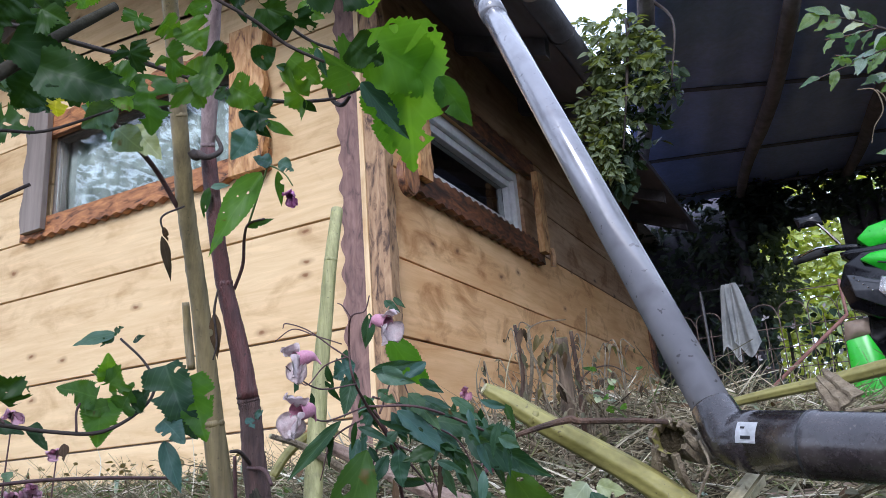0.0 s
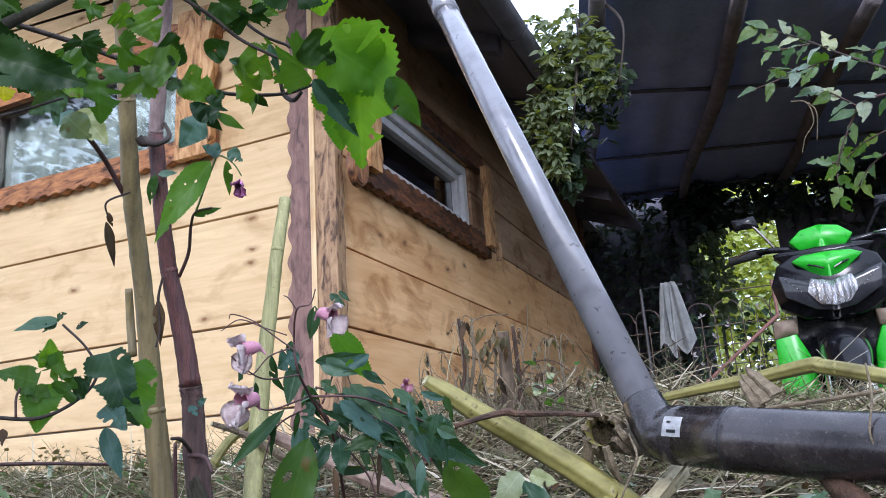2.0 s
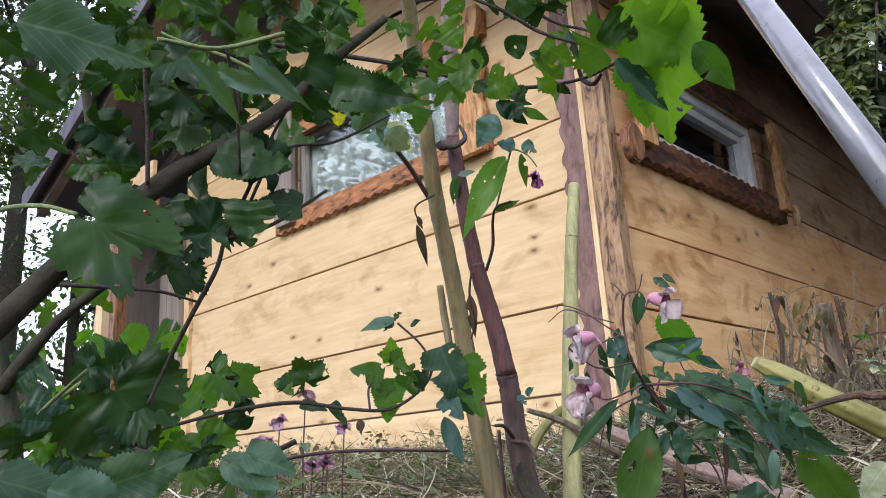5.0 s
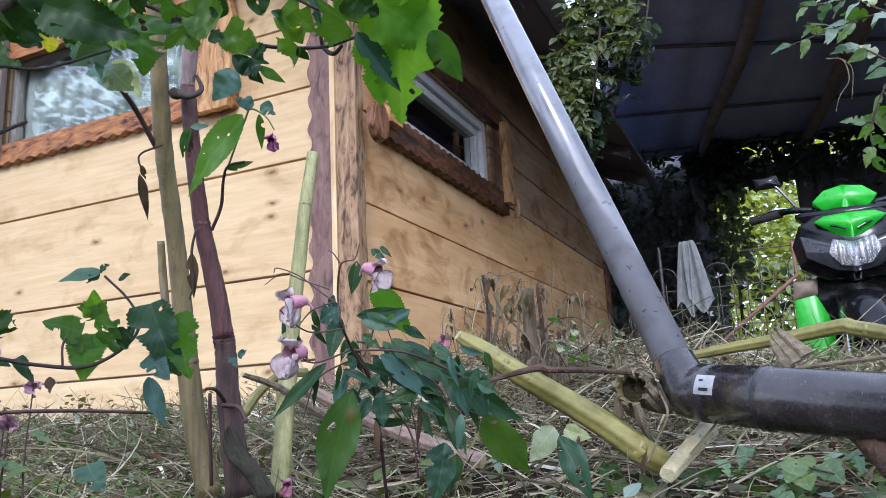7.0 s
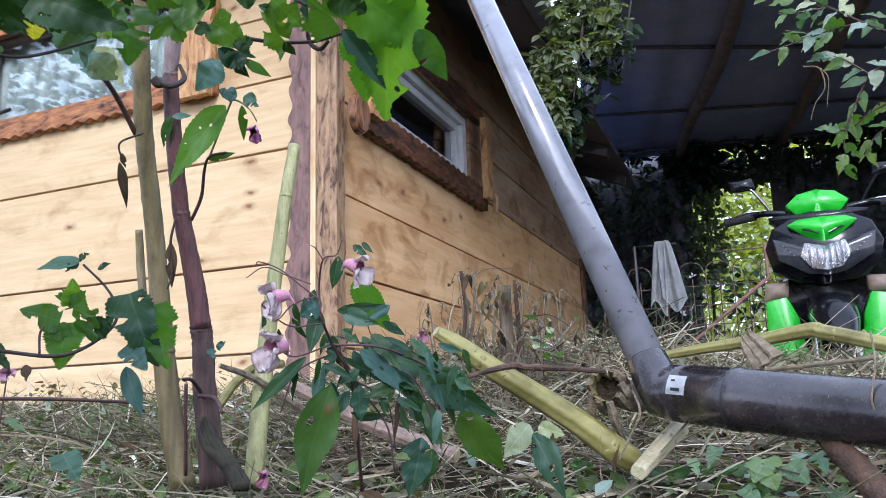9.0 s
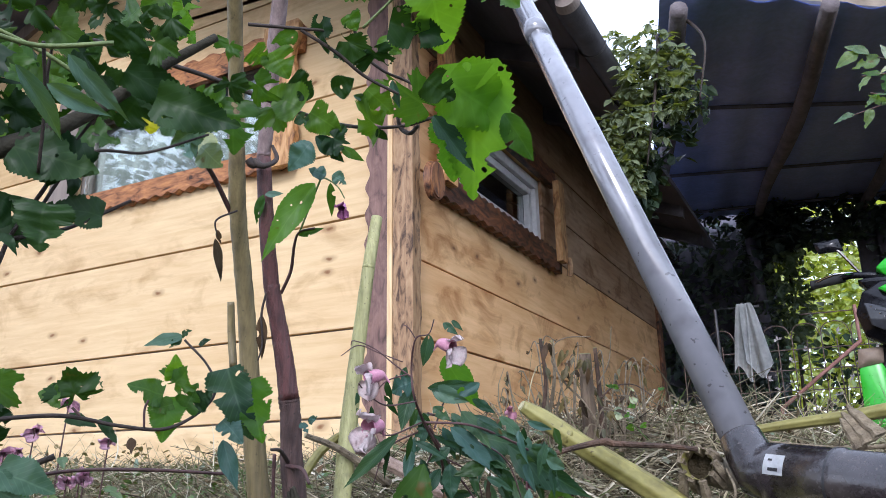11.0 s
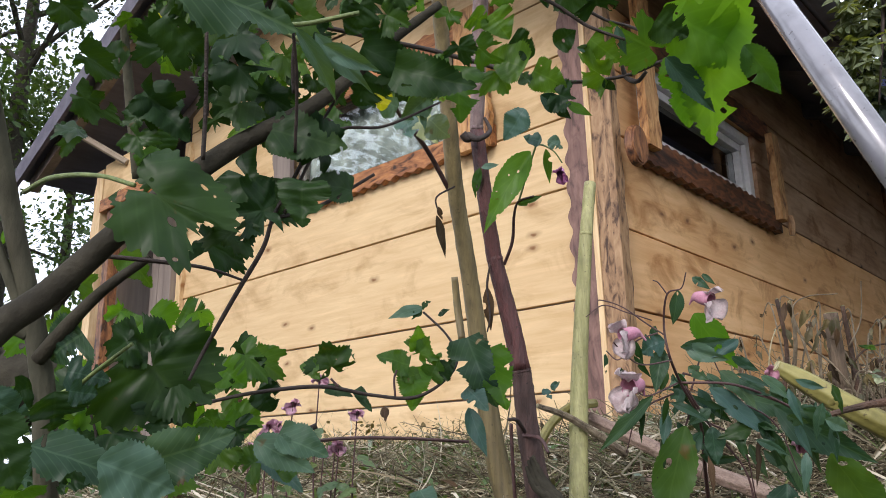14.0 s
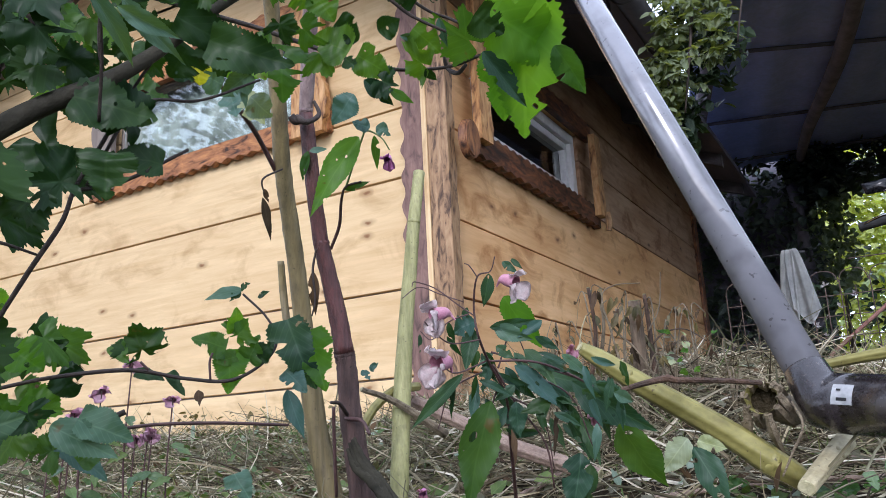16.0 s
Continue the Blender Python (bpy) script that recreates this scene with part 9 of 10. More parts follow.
leaf(WD, (0.822, -0.802, 0.440), (0.817, -0.803, 0.437), 0.0105, "ovate", M_LEAF, (0.95, -0.30, 0.07), 0.18, 0.25)
leaf(WD, (0.851, -0.789, 0.384), (0.856, -0.787, 0.377), 0.0124, "ovate", M_LEAF_BRIGHT, (-0.06, -0.96, 0.28), 0.25, 0.24)
leaf(WD, (0.844, -0.791, 0.411), (0.833, -0.797, 0.409), 0.0105, "ovate", M_LEAF_BRIGHT, (0.02, -0.84, 0.54), 0.24, 0.12)
leaf(WD, (0.812, -0.805, 0.437), (0.814, -0.804, 0.443), 0.0162, "ovate", M_LEAF, (-0.05, -0.98, 0.20), 0.16, 0.15)
leaf(WD, (0.832, -0.794, 0.383), (0.837, -0.792, 0.372), 0.0134, "ovate", M_LEAF, (-0.44, -0.90, 0.03), 0.18, 0.15)
leaf(WD, (0.820, -0.803, 0.435), (0.816, -0.803, 0.443), 0.0115, "ovate", M_LEAF_BRIGHT, (0.53, -0.80, 0.29), 0.06, 0.33)
leaf(WD, (0.830, -0.796, 0.399), (0.834, -0.794, 0.394), 0.0124, "ovate", M_LEAF_BRIGHT, (-0.60, 0.76, -0.26), 0.06, 0.35)
leaf(WD, (0.879, -0.788, 0.432), (0.889, -0.783, 0.435), 0.0095, "ovate", M_LEAF_BRIGHT, (0.41, -0.47, 0.78), 0.12, 0.15)
leaf(WD, (0.843, -0.796, 0.435), (0.841, -0.795, 0.432), 0.0105, "ovate", M_LEAF_PALE, (0.07, -0.80, 0.59), 0.09, 0.24)
HOLLOW = ((1.001, -1.224, 0.321), (1.010, -1.101, 0.309), 0.0142)
CHIP = ((1.122, -1.093, 0.372), (1.143, -1.111, 0.339))
DRY_WEEDS = [(0.686, -0.739, 0.14), (0.708, -0.679, 0.13), (0.779, -0.730, 0.13), (0.784, -0.657, 0.12), (0.813, -0.600, 0.10), (0.616, -0.818, 0.10), (0.640, -0.755, 0.11), (0.880, -0.688, 0.08), (0.771, -0.815, 0.10)]

SK = plant("wooden_stake", "dark brown split stake leaning under the pipe", "stake")
stem(SK, [(1.173, -1.251, 0.281, 0.0077), (1.181, -1.282, 0.269, 0.0089), (1.192, -1.314, 0.254, 0.0099), (1.206, -1.358, 0.233, 0.0110)], M_STAKE, "stake_body", seg=12, rough=0.07)

GI = plant("ground_ivy", "low ivy with round scalloped blue-green leaves", "plant")
stem(GI, [(1.095, -1.293, 0.264, 0.0007), (1.124, -1.302, 0.258, 0.0007), (1.154, -1.313, 0.250, 0.0007)], M_TWIG)
leaf(GI, (1.130, -1.302, 0.260), (1.135, -1.314, 0.239), 0.0267, "heart", M_LEAF_SPRIG, (-0.07, -0.82, 0.57), 0.12, 0.22)
leaf(GI, (1.148, -1.302, 0.257), (1.159, -1.313, 0.244), 0.0215, "heart", M_LEAF_SPRIG, (-0.08, -0.79, 0.60), 0.12, 0.22)
leaf(GI, (1.132, -1.302, 0.259), (1.122, -1.313, 0.246), 0.0205, "heart", M_LEAF_SPRIG, (0.04, -0.74, 0.68), 0.12, 0.22)
leaf(GI, (1.098, -1.303, 0.269), (1.092, -1.314, 0.255), 0.0133, "heart", M_LEAF_SPRIG, (-0.11, -0.79, 0.61), 0.12, 0.22)
leaf(GI, (1.114, -1.304, 0.239), (1.125, -1.315, 0.231), 0.0154, "heart", M_LEAF_SPRIG, (0.01, -0.78, 0.63), 0.12, 0.22)
leaf(GI, (1.168, -1.302, 0.263), (1.173, -1.313, 0.252), 0.0123, "heart", M_LEAF_SPRIG, (-0.01, -0.70, 0.71), 0.12, 0.22)
leaf(GI, (1.079, -1.305, 0.261), (1.084, -1.315, 0.250), 0.0103, "heart", M_LEAF_SPRIG, (0.14, -0.78, 0.61), 0.12, 0.22)

HR = plant("dry_root", "thin dry root hanging over the outlet pipe", "root")
stem(HR, [(1.216, -1.284, 0.352, 0.0008), (1.213, -1.310, 0.327, 0.0008), (1.206, -1.324, 0.303, 0.0008), (1.208, -1.322, 0.287, 0.0007), (1.205, -1.309, 0.273, 0.0006)], M_STALK_DRY)

HR2 = plant("dry_root", "thin dry root hanging over the outlet pipe", "root")
stem(HR2, [(1.025, -1.220, 0.316, 0.0011), (1.033, -1.239, 0.296, 0.0012), (1.022, -1.241, 0.274, 0.0011), (1.012, -1.244, 0.255, 0.0008)], M_STALK_DRY)

HR3 = plant("dry_root", "thin dry root hanging over the outlet pipe", "root")
stem(HR3, [(1.192, -1.309, 0.310, 0.0006), (1.195, -1.315, 0.303, 0.0006), (1.192, -1.317, 0.292, 0.0006), (1.193, -1.309, 0.278, 0.0006), (1.191, -1.297, 0.266, 0.0006)], M_STALK_DRY, seg=6)

HR4 = plant("dry_root", "thin dry root hanging over the outlet pipe", "root")
stem(HR4, [(1.214, -1.312, 0.310, 0.0006), (1.205, -1.319, 0.305, 0.0006), (1.205, -1.323, 0.293, 0.0006), (1.201, -1.319, 0.281, 0.0006)], M_STALK_DRY, seg=6)

HR5 = plant("dry_root", "thin dry root hanging over the outlet pipe", "root")
stem(HR5, [(1.175, -1.289, 0.318, 0.0006), (1.182, -1.305, 0.310, 0.0006), (1.180, -1.309, 0.304, 0.0006), (1.188, -1.307, 0.307, 0.0006), (1.201, -1.303, 0.312, 0.0006)], M_STALK_DRY, seg=6)

RS = plant("leafy_sprig", "hanging twig with small grey-green leaves", "branch")
SPRIG = (
    [(1.392, -0.751, 0.792, 0.0026), (1.327, -0.759, 0.834, 0.0022), (1.286, -0.767, 0.864, 0.0018), (1.251, -0.775, 0.886, 0.0014), (1.215, -0.781, 0.904, 0.0010)],
    [(1.329, -0.740, 0.843, 0.0016), (1.291, -0.736, 0.844, 0.0014), (1.251, -0.730, 0.839, 0.0012), (1.193, -0.723, 0.831, 0.0010)],
    [(1.396, -0.705, 0.785, 0.0026), (1.344, -0.696, 0.784, 0.0022), (1.316, -0.679, 0.749, 0.0018), (1.293, -0.659, 0.698, 0.0014), (1.293, -0.647, 0.657, 0.0010)],
    [(1.393, -0.670, 0.750, 0.0016), (1.338, -0.656, 0.734, 0.0014), (1.308, -0.646, 0.716, 0.0012), (1.287, -0.643, 0.714, 0.0010)],
    [(1.298, -0.682, 0.869, 0.0016), (1.273, -0.678, 0.865, 0.0014), (1.229, -0.681, 0.881, 0.0012)],
    [(1.344, -0.637, 0.800, 0.0016), (1.309, -0.645, 0.830, 0.0014), (1.285, -0.646, 0.841, 0.0012)],
    [(1.399, -0.604, 0.741, 0.0016), (1.352, -0.589, 0.718, 0.0014), (1.327, -0.577, 0.689, 0.0012)],
    [(1.301, -0.642, 0.925, 0.0016), (1.267, -0.639, 0.927, 0.0014), (1.224, -0.639, 0.932, 0.0012)],
    [(1.429, -0.632, 0.908, 0.0016), (1.396, -0.621, 0.898, 0.0014), (1.356, -0.616, 0.902, 0.0012)],
)
rnd = random.Random(19)
for k, line in enumerate(SPRIG):
    # alternate leaves on short stalks along every twig
    stem(RS, line, M_TWIG_RED if k else M_TWIG, "twig", seg=6)
    way = smooth_path(line, 8)
    for i in range(2, len(way), 3):
        at = Vector(way[i][:3])
        on = Vector(way[i][:3] - way[i - 1][:3]).normalized()
        side = on.cross(Vector((0.1, -1, 0.2))).normalized() * (1 if i % 2 else -1)
        d = (on * rnd.uniform(0.5, 1.1) + side * rnd.uniform(0.3, 0.9) + Vector((0, rnd.uniform(-0.5, 0.2), -rnd.uniform(0.1, 0.6)))).normalized()
        ln = rnd.uniform(0.026, 0.040)
        leaf(RS, at, at + d * ln, ln * rnd.uniform(0.42, 0.62), "ovate", rnd.choice([M_LEAF, M_LEAF_SPRIG, M_LEAF_SPRIG, M_LEAF_PALE]), (rnd.gauss(-0.1, 0.45), -0.8, rnd.gauss(0.35, 0.45)), rnd.uniform(0.1, 0.35), rnd.uniform(0.15, 0.5))
stem(RS, [(1.243, -0.732, 0.795, 0.0012), (1.264, -0.731, 0.788, 0.0011), (1.269, -0.721, 0.760, 0.0010), (1.254, -0.712, 0.740, 0.0008), (1.246, -0.704, 0.719, 0.0007)], M_STALK_DRY, "hanging_root", seg=6)
stem(RS, [(1.266, -0.731, 0.788, 0.0010), (1.275, -0.725, 0.771, 0.0009), (1.269, -0.710, 0.732, 0.0006)], M_STALK_DRY, "hanging_root", seg=6)
# hollow cut end of a stalk, and a pale wood chip
ha, hb, hr = Vector(HOLLOW[0]), Vector(HOLLOW[1]), HOLLOW[2]
hd = (hb - ha).normalized()
hollow = plant("hollow_stalk", "hollow cut stalk end wrapped in dry grass", "plant stalk")
rim = [(*ha, hr), (*(ha + hd * 0.01), hr * 1.02), (*hb, hr * 1.0)]
part("tube_wall", tube(rim, 20, 1, cap=False, rough=0.06), M_STALK_DRY, hollow, "", True)
part("inner_wall", tube([(*(ha - hd * 0.001), hr * 0.99), (*(ha + hd * 0.002), hr * 0.91), (*hb, hr * 0.86)], 20, 1, cap=False, rough=0.04), M_STALK, hollow, "", True)
part("inner_end", tube([(*(ha + hd * 0.016), hr * 0.90), (*(ha + hd * 0.02), hr * 0.89)], 16, 1), M_SOIL, hollow)
rnd = random.Random(77)
for k in range(9):
    # shreds of dry skin curling off the rim
    a = 0.7 * k
    u = hd.orthogonal().normalized()
    w = hd.cross(u)
    o = (u * math.cos(a) + w * math.sin(a)) * hr * 1.03
    tip = o * rnd.uniform(1.15, 1.6) + hd * rnd.uniform(0.02, 0.05) - Vector((0, 0, rnd.uniform(0.005, 0.03)))
    part("shred", tube([(*(ha + o), 0.0035), (*(ha + (o + tip) * 0.52 - hd * 0.006), 0.0045), (*(ha + tip), 0.0012)], 5, 4, rough=0.2), M_STALK_DRY, hollow)
ca, cb = Vector(CHIP[0]), Vector(CHIP[1])
chip = thing("wood_chip", "split pale wood chip stuck in the heap", "wood chip")
axis = (cb - ca).normalized()
flat = axis.cross(Vector((0.3, -1, 0.3))).normalized()
deep = axis.cross(flat)
for k, (s0, s1, w0, w1, f0) in enumerate(((-0.006, -0.010, 0.004, 0.007, 0.0), (0.001, 0.000, 0.004, 0.008, 0.06), (0.008, 0.011, 0.003, 0.006, 0.22), (-0.002, 0.006, 0.002, 0.004, 0.35))):
    # long splinters side by side, ragged at the top
    a0, a1 = ca.lerp(cb, f0) + flat * s0 + deep * 0.003 * (k % 2), cb + flat * s1 + deep * 0.004 * (k - 1)
    bm = bmesh.new()
    rings = []
    for q in range(7):
        f = q / 6
        c = a0.lerp(a1, f) + deep * 0.0012 * math.sin(q * 2.1 + k)
        w = (w0 + (w1 - w0) * f) * (0.35 if q == 0 else 1) * (1 + 0.18 * math.sin(q * 3.3 + k))
        rings.append([bm.verts.new(c + flat * w * x + deep * d) for x, d in ((-1, 0), (-0.2, 0.0022), (1, 0.0006), (0.7, -0.0022), (-0.8, -0.0018))])
    for r0, r1 in zip(rings, rings[1:]):
        for q in range(5):
            bm.faces.new((r0[q], r0[(q + 1) % 5], r1[(q + 1) % 5], r1[q]))
    bm.faces.new(rings[0][::-1])
    bm.faces.new(rings[-1])
    bmesh.ops.recalc_face_normals(bm, faces=bm.faces[:])
    part("splinter", bm, M_STALK_DRY, chip)

# ---- litter, hay and weeds ----
M_HAY = strawy("hay", [(0.0, (0.045, 0.035, 0.022)), (0.35, (0.17, 0.135, 0.08)), (0.65, (0.40, 0.34, 0.21)), (0.85, (0.64, 0.57, 0.41)), (1.0, (0.18, 0.20, 0.09))], 0.7)
M_WILT = strawy("wilted", [(0.0, (0.08, 0.07, 0.04)), (0.5, (0.20, 0.18, 0.11)), (1.0, (0.30, 0.30, 0.20))], 0.85, 0.2)
M_GRASS = strawy("grass_blade", [(0.0, (0.06, 0.11, 0.03)), (0.5, (0.13, 0.20, 0.05)), (1.0, (0.28, 0.30, 0.12))], 0.5, 0.3)
M_IVY = leafy("creeper_leaf", (0.085, 0.122, 0.088), (0.185, 0.235, 0.175), 0.42, 0.3, 6)
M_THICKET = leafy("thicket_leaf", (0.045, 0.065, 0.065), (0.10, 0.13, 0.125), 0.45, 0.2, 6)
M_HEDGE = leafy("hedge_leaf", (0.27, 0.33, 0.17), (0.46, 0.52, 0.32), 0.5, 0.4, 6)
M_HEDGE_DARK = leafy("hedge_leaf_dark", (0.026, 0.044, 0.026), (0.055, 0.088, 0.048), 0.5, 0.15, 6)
M_TREE = leafy("tree_leaf", (0.05, 0.09, 0.035), (0.13, 0.19, 0.08), 0.5, 0.3, 6)


def off_shed(x, y):
    return y < -0.015 or x > 0.06


def heap_only(x, y):
    return off_shed(x, y) and math.exp(-((x - 0.95) / 0.75) ** 2 - ((y + 0.55) / 0.55) ** 2) > random.Random(int(x * 1e5) ^ int(y * 1e5)).random()


def sparse_by_pipe(x, y):
    """Few straws lie on the bare soil under the outlet pipe."""
    bare = x > 0.62 and -1.42 < y < -0.98 and x + y > -0.42
    return off_shed(x, y) and not (bare and noise.noise((x * 90, y * 90, 5)) < 0.16)


strands("hay_litter", "dry cut grass and straw covering the ground", "hay", 13000, (-1.6, 2.0, -1.35, 0.05), (0.02, 0.12), 0.0011, M_HAY, 1.0, 0.03, 1, sparse_by_pipe)
strands("heap_straw", "dry straw heaped beside the downpipe", "hay", 9000, (0.1, 2.0, -1.25, 0.35), (0.03, 0.14), 0.0011, M_HAY, 0.97, 0.035, 2, lambda x, y: heap_only(x, y) and sparse_by_pipe(x, y))
strands("thick_straw", "thicker dry stems lying across the litter", "hay", 1800, (-1.4, 1.9, -1.3, 0.0), (0.03, 0.17), 0.0023, M_HAY, 1.0, 0.035, 6, sparse_by_pipe)
M_HAY_PALE = strawy("pale_straw", [(0.0, (0.42, 0.37, 0.26)), (0.6, (0.62, 0.57, 0.43)), (1.0, (0.72, 0.68, 0.56))], 0.65)
strands("pale_straw", "long pale straws lying loosely over the litter", "hay", 650, (-1.2, 1.9, -1.3, -0.05), (0.06, 0.22), 0.0019, M_HAY_PALE, 0.93, 0.05, 7, sparse_by_pipe)
strands("wilted_stems", "wilted grey-brown weed stems on the ground", "litter", 5500, (-1.8, 2.0, -1.4, 0.05), (0.05, 0.16), 0.0016, M_WILT, 0.85, 0.04, 3, sparse_by_pipe)
strands("grass", "sparse green grass blades in the litter", "grass", 3600, (-2.4, 2.2, -1.4, 0.0), (0.04, 0.13), 0.0012, M_GRASS, 0.35, 0.0, 4, sparse_by_pipe)
strands("dry_sprigs", "upright dry sprigs on the heap", "dry plants", 170, (0.35, 1.2, -0.65, 0.05), (0.06, 0.17), 0.0011, M_HAY, 0.15, 0.02, 5, off_shed)


def on_ground(x0, x1, y0, y1, lift):
    def place(rnd):
        x, y = rnd.uniform(x0, x1), rnd.uniform(y0, y1)
        if not off_shed(x, y):
            return None, None
        return (x, y, ground_z(x, y) + rnd.uniform(0.003, lift)), (rnd.gauss(0, 1), rnd.gauss(0, 1), 0.4)
    return place


foliage("wilted_leaves", M_WEED_GREY, 3800, on_ground(-1.6, 1.9, -1.35, 0.0, 0.05), (0.008, 0.024), 11, None, "wilted grey-green leaves strewn over the litter", "litter")
foliage("low_weeds", M_WEED, 2600, on_ground(-2.6, 0.35, -1.2, -0.25, 0.06), (0.009, 0.026), 12, None, "low green weeds growing along the shed", "weeds")
foliage("low_weeds", M_WEED, 480, on_ground(0.85, 2.0, -1.5, -0.9, 0.05), (0.008, 0.022), 13, None, "low green weeds under the pipe", "weeds")
foliage("low_weeds", M_WEED, 1500, on_ground(-0.3, 0.75, -1.75, -1.05, 0.05), (0.012, 0.032), 17, None, "low green weeds among the bush stems", "weeds")
foliage("foot_weeds", M_WEED_GREY, 500, on_ground(-2.5, -0.2, -0.45, -0.02, 0.12), (0.012, 0.030), 14, None, "small weeds against the wall foot", "weeds")

# wilted drooping sprigs along the foot of the front wall
rnd = random.Random(8)
for i in range(22):
    x, y = rnd.uniform(-1.5, 0.25), rnd.uniform(-0.85, -0.12)
    sp = plant("wilted_sprig", "small wilted weed drooping in the litter", "weed", "wilted weeds")
    z = ground_z(x, y)
    h = rnd.uniform(0.06, 0.13)
    tipx, tipy = x + rnd.uniform(-0.03, 0.03), y + rnd.uniform(-0.02, 0.02)
    stem(sp, [(x, y, z - 0.01, 0.0016), (x, y, z + h * 0.6, 0.0014), (tipx, tipy, z + h, 0.0010)], M_STALK_DRY, seg=6)
    for k in range(5):
        a = rnd.uniform(0, 6.28)
        b0 = (tipx, tipy, z + h * rnd.uniform(0.7, 1.0))
        leaf(sp, b0, (b0[0] + 0.012 * math.cos(a), b0[1] + 0.012 * math.sin(a), b0[2] - rnd.uniform(0.02, 0.045)), 0.010, "lance", rnd.choice([M_WEED_GREY, M_LEAF_DRY, M_LEAF_PALE]), (math.cos(a), math.sin(a), 0.5), 0.3)

# a few distinct leaves on the right of the heap
rp = plant("ground_herb", "low herb with rounded pale leaves beside the pipe", "weed")
for i in range(26):
    x, y = rnd.uniform(0.92, 1.22), rnd.uniform(-1.20, -0.98)
    z = ground_z(x, y) + rnd.uniform(0.01, 0.035)
    a = rnd.uniform(0, 6.28)
    leaf(rp, (x, y, z), (x + 0.026 * math.cos(a), y + 0.026 * math.sin(a), z + rnd.uniform(-0.004, 0.012)), 0.020, rnd.choice(["ovate", "lobed", "heart"]), rnd.choice([M_LEAF_PALE, M_WEED, M_LEAF]), (0.1, -0.7, 0.8), 0.1)

# pieces of thick stalk and dead leaves on the litter
M_LIT = (M_STALK_DRY, M_STALK_PINK, M_STALK, M_STALK_DRY)
for i in range(46):
    x, y = rnd.uniform(-0.4, 1.7), rnd.uniform(-1.22, -0.25)
    if not off_shed(x, y):
        continue
    a, ln, r = rnd.uniform(0, 3.14), rnd.uniform(0.05, 0.15), rnd.uniform(0.003, 0.0065)
    dx, dy = math.cos(a) * ln, math.sin(a) * ln
    pts = [(x + dx * f, y + dy * f, ground_z(x + dx * f, y + dy * f) + r + 0.006 + rnd.uniform(0, 0.012), r) for f in (-1, 0, 1)]
    if min(p[1] for p in pts) < -1.45 or max(p[1] for p in pts) > -0.05:
        continue
    ob = plant("stalk_piece", "dry broken stalk piece lying on the litter", "plant stalk", "stalk pieces")
    part("stalk_body", tube(pts, 9, 3, rough=0.05), M_LIT[i % 4], ob, "", True)
    e = Vector(pts[0][:3])
    dv = (e - Vector(pts[1][:3])).normalized()
    part("cut_face", tube([(*(e + dv * 0.0004), r * 0.96), (*(e + dv * 0.0012), r * 0.8)], 9, 1), M_PITH, ob)
foliage("dead_leaves", M_LEAF_DRY, 700, on_ground(-1.2, 1.8, -1.3, -0.05, 0.05), (0.012, 0.036), 15, None, "curled brown dead leaves on the litter", "litter", droop=0.1, ratio=0.45)
foliage("pale_leaves", M_LEAF_PALE, 420, on_ground(-0.6, 1.8, -1.3, -0.2, 0.05), (0.010, 0.026), 16, None, "pale withered leaves on the litter", "litter", droop=0.1, ratio=0.5)
# dry weeds standing on the heap
for x, y, h in DRY_WEEDS:
    ob = plant("dry_weed", "dry brown weed with curled seed heads", "weed", "dry weeds")
    z = ground_z(x, y)
    for k in range(5):
        a = rnd.uniform(0, 6.28)
        hh = 1.7 * h * rnd.uniform(0.5, 1.0)
        w = rnd.uniform(0.01, 0.05)
        p1 = (x + 0.3 * w * math.cos(a), y + 0.3 * w * math.sin(a), z + 0.5 * hh, 0.0016)
        p2 = (x + w * math.cos(a), y + w * math.sin(a), z + hh, 0.0011)
        p3 = (p2[0] + 0.02 * math.cos(a + 1), p2[1] + 0.01, z + hh * rnd.uniform(0.86, 1.04), 0.0008)
        stem(ob, [(x, y, z - 0.01, 0.0028), p1, p2, p3], M_STALK_DRY, seg=6)
        for q in range(3):
            b0 = Vector(p2[:3]).lerp(Vector(p3[:3]), q / 2)
            leaf(ob, b0, b0 + Vector((rnd.gauss(0, 0.008), rnd.gauss(0, 0.008), rnd.uniform(-0.022, 0.006))), 0.007, "lance", rnd.choice([M_LEAF_DRY, M_WEED_GREY]), (0, -0.7, 0.7), 0.4, 0.5, "seed_head")

# ---- creeper hanging between shed and lean-to ----
creeper = plant("creeper", "creeper with pale green leaves hanging from the roof corner", "climbing plant")
stem(creeper, [(0.60, 1.0, 2.12, 0.010), (0.66, 0.82, 1.95, 0.008), (0.64, 0.76, 1.7, 0.006), (0.58, 0.78, 1.42, 0.003)], M_TWIG, "vine")
stem(creeper, [(0.75, 0.9, 2.08, 0.008), (0.84, 0.75, 1.86, 0.005), (0.80, 0.74, 1.62, 0.003)], M_TWIG, "vine")


def hang(rnd):
    t = rnd.random()
    z = 2.02 - 0.64 * t
    lo, hi = 0.47 + 0.05 * math.sin(t * 7), 0.68 + 0.17 * math.sin(min(t * 1.25, 1) * math.pi) - 0.15 * t
    return (rnd.uniform(lo, hi), 0.80 + rnd.gauss(0, 0.05), z - 0.06 * rnd.random()), (rnd.gauss(0, 0.5), -0.8, -0.2)


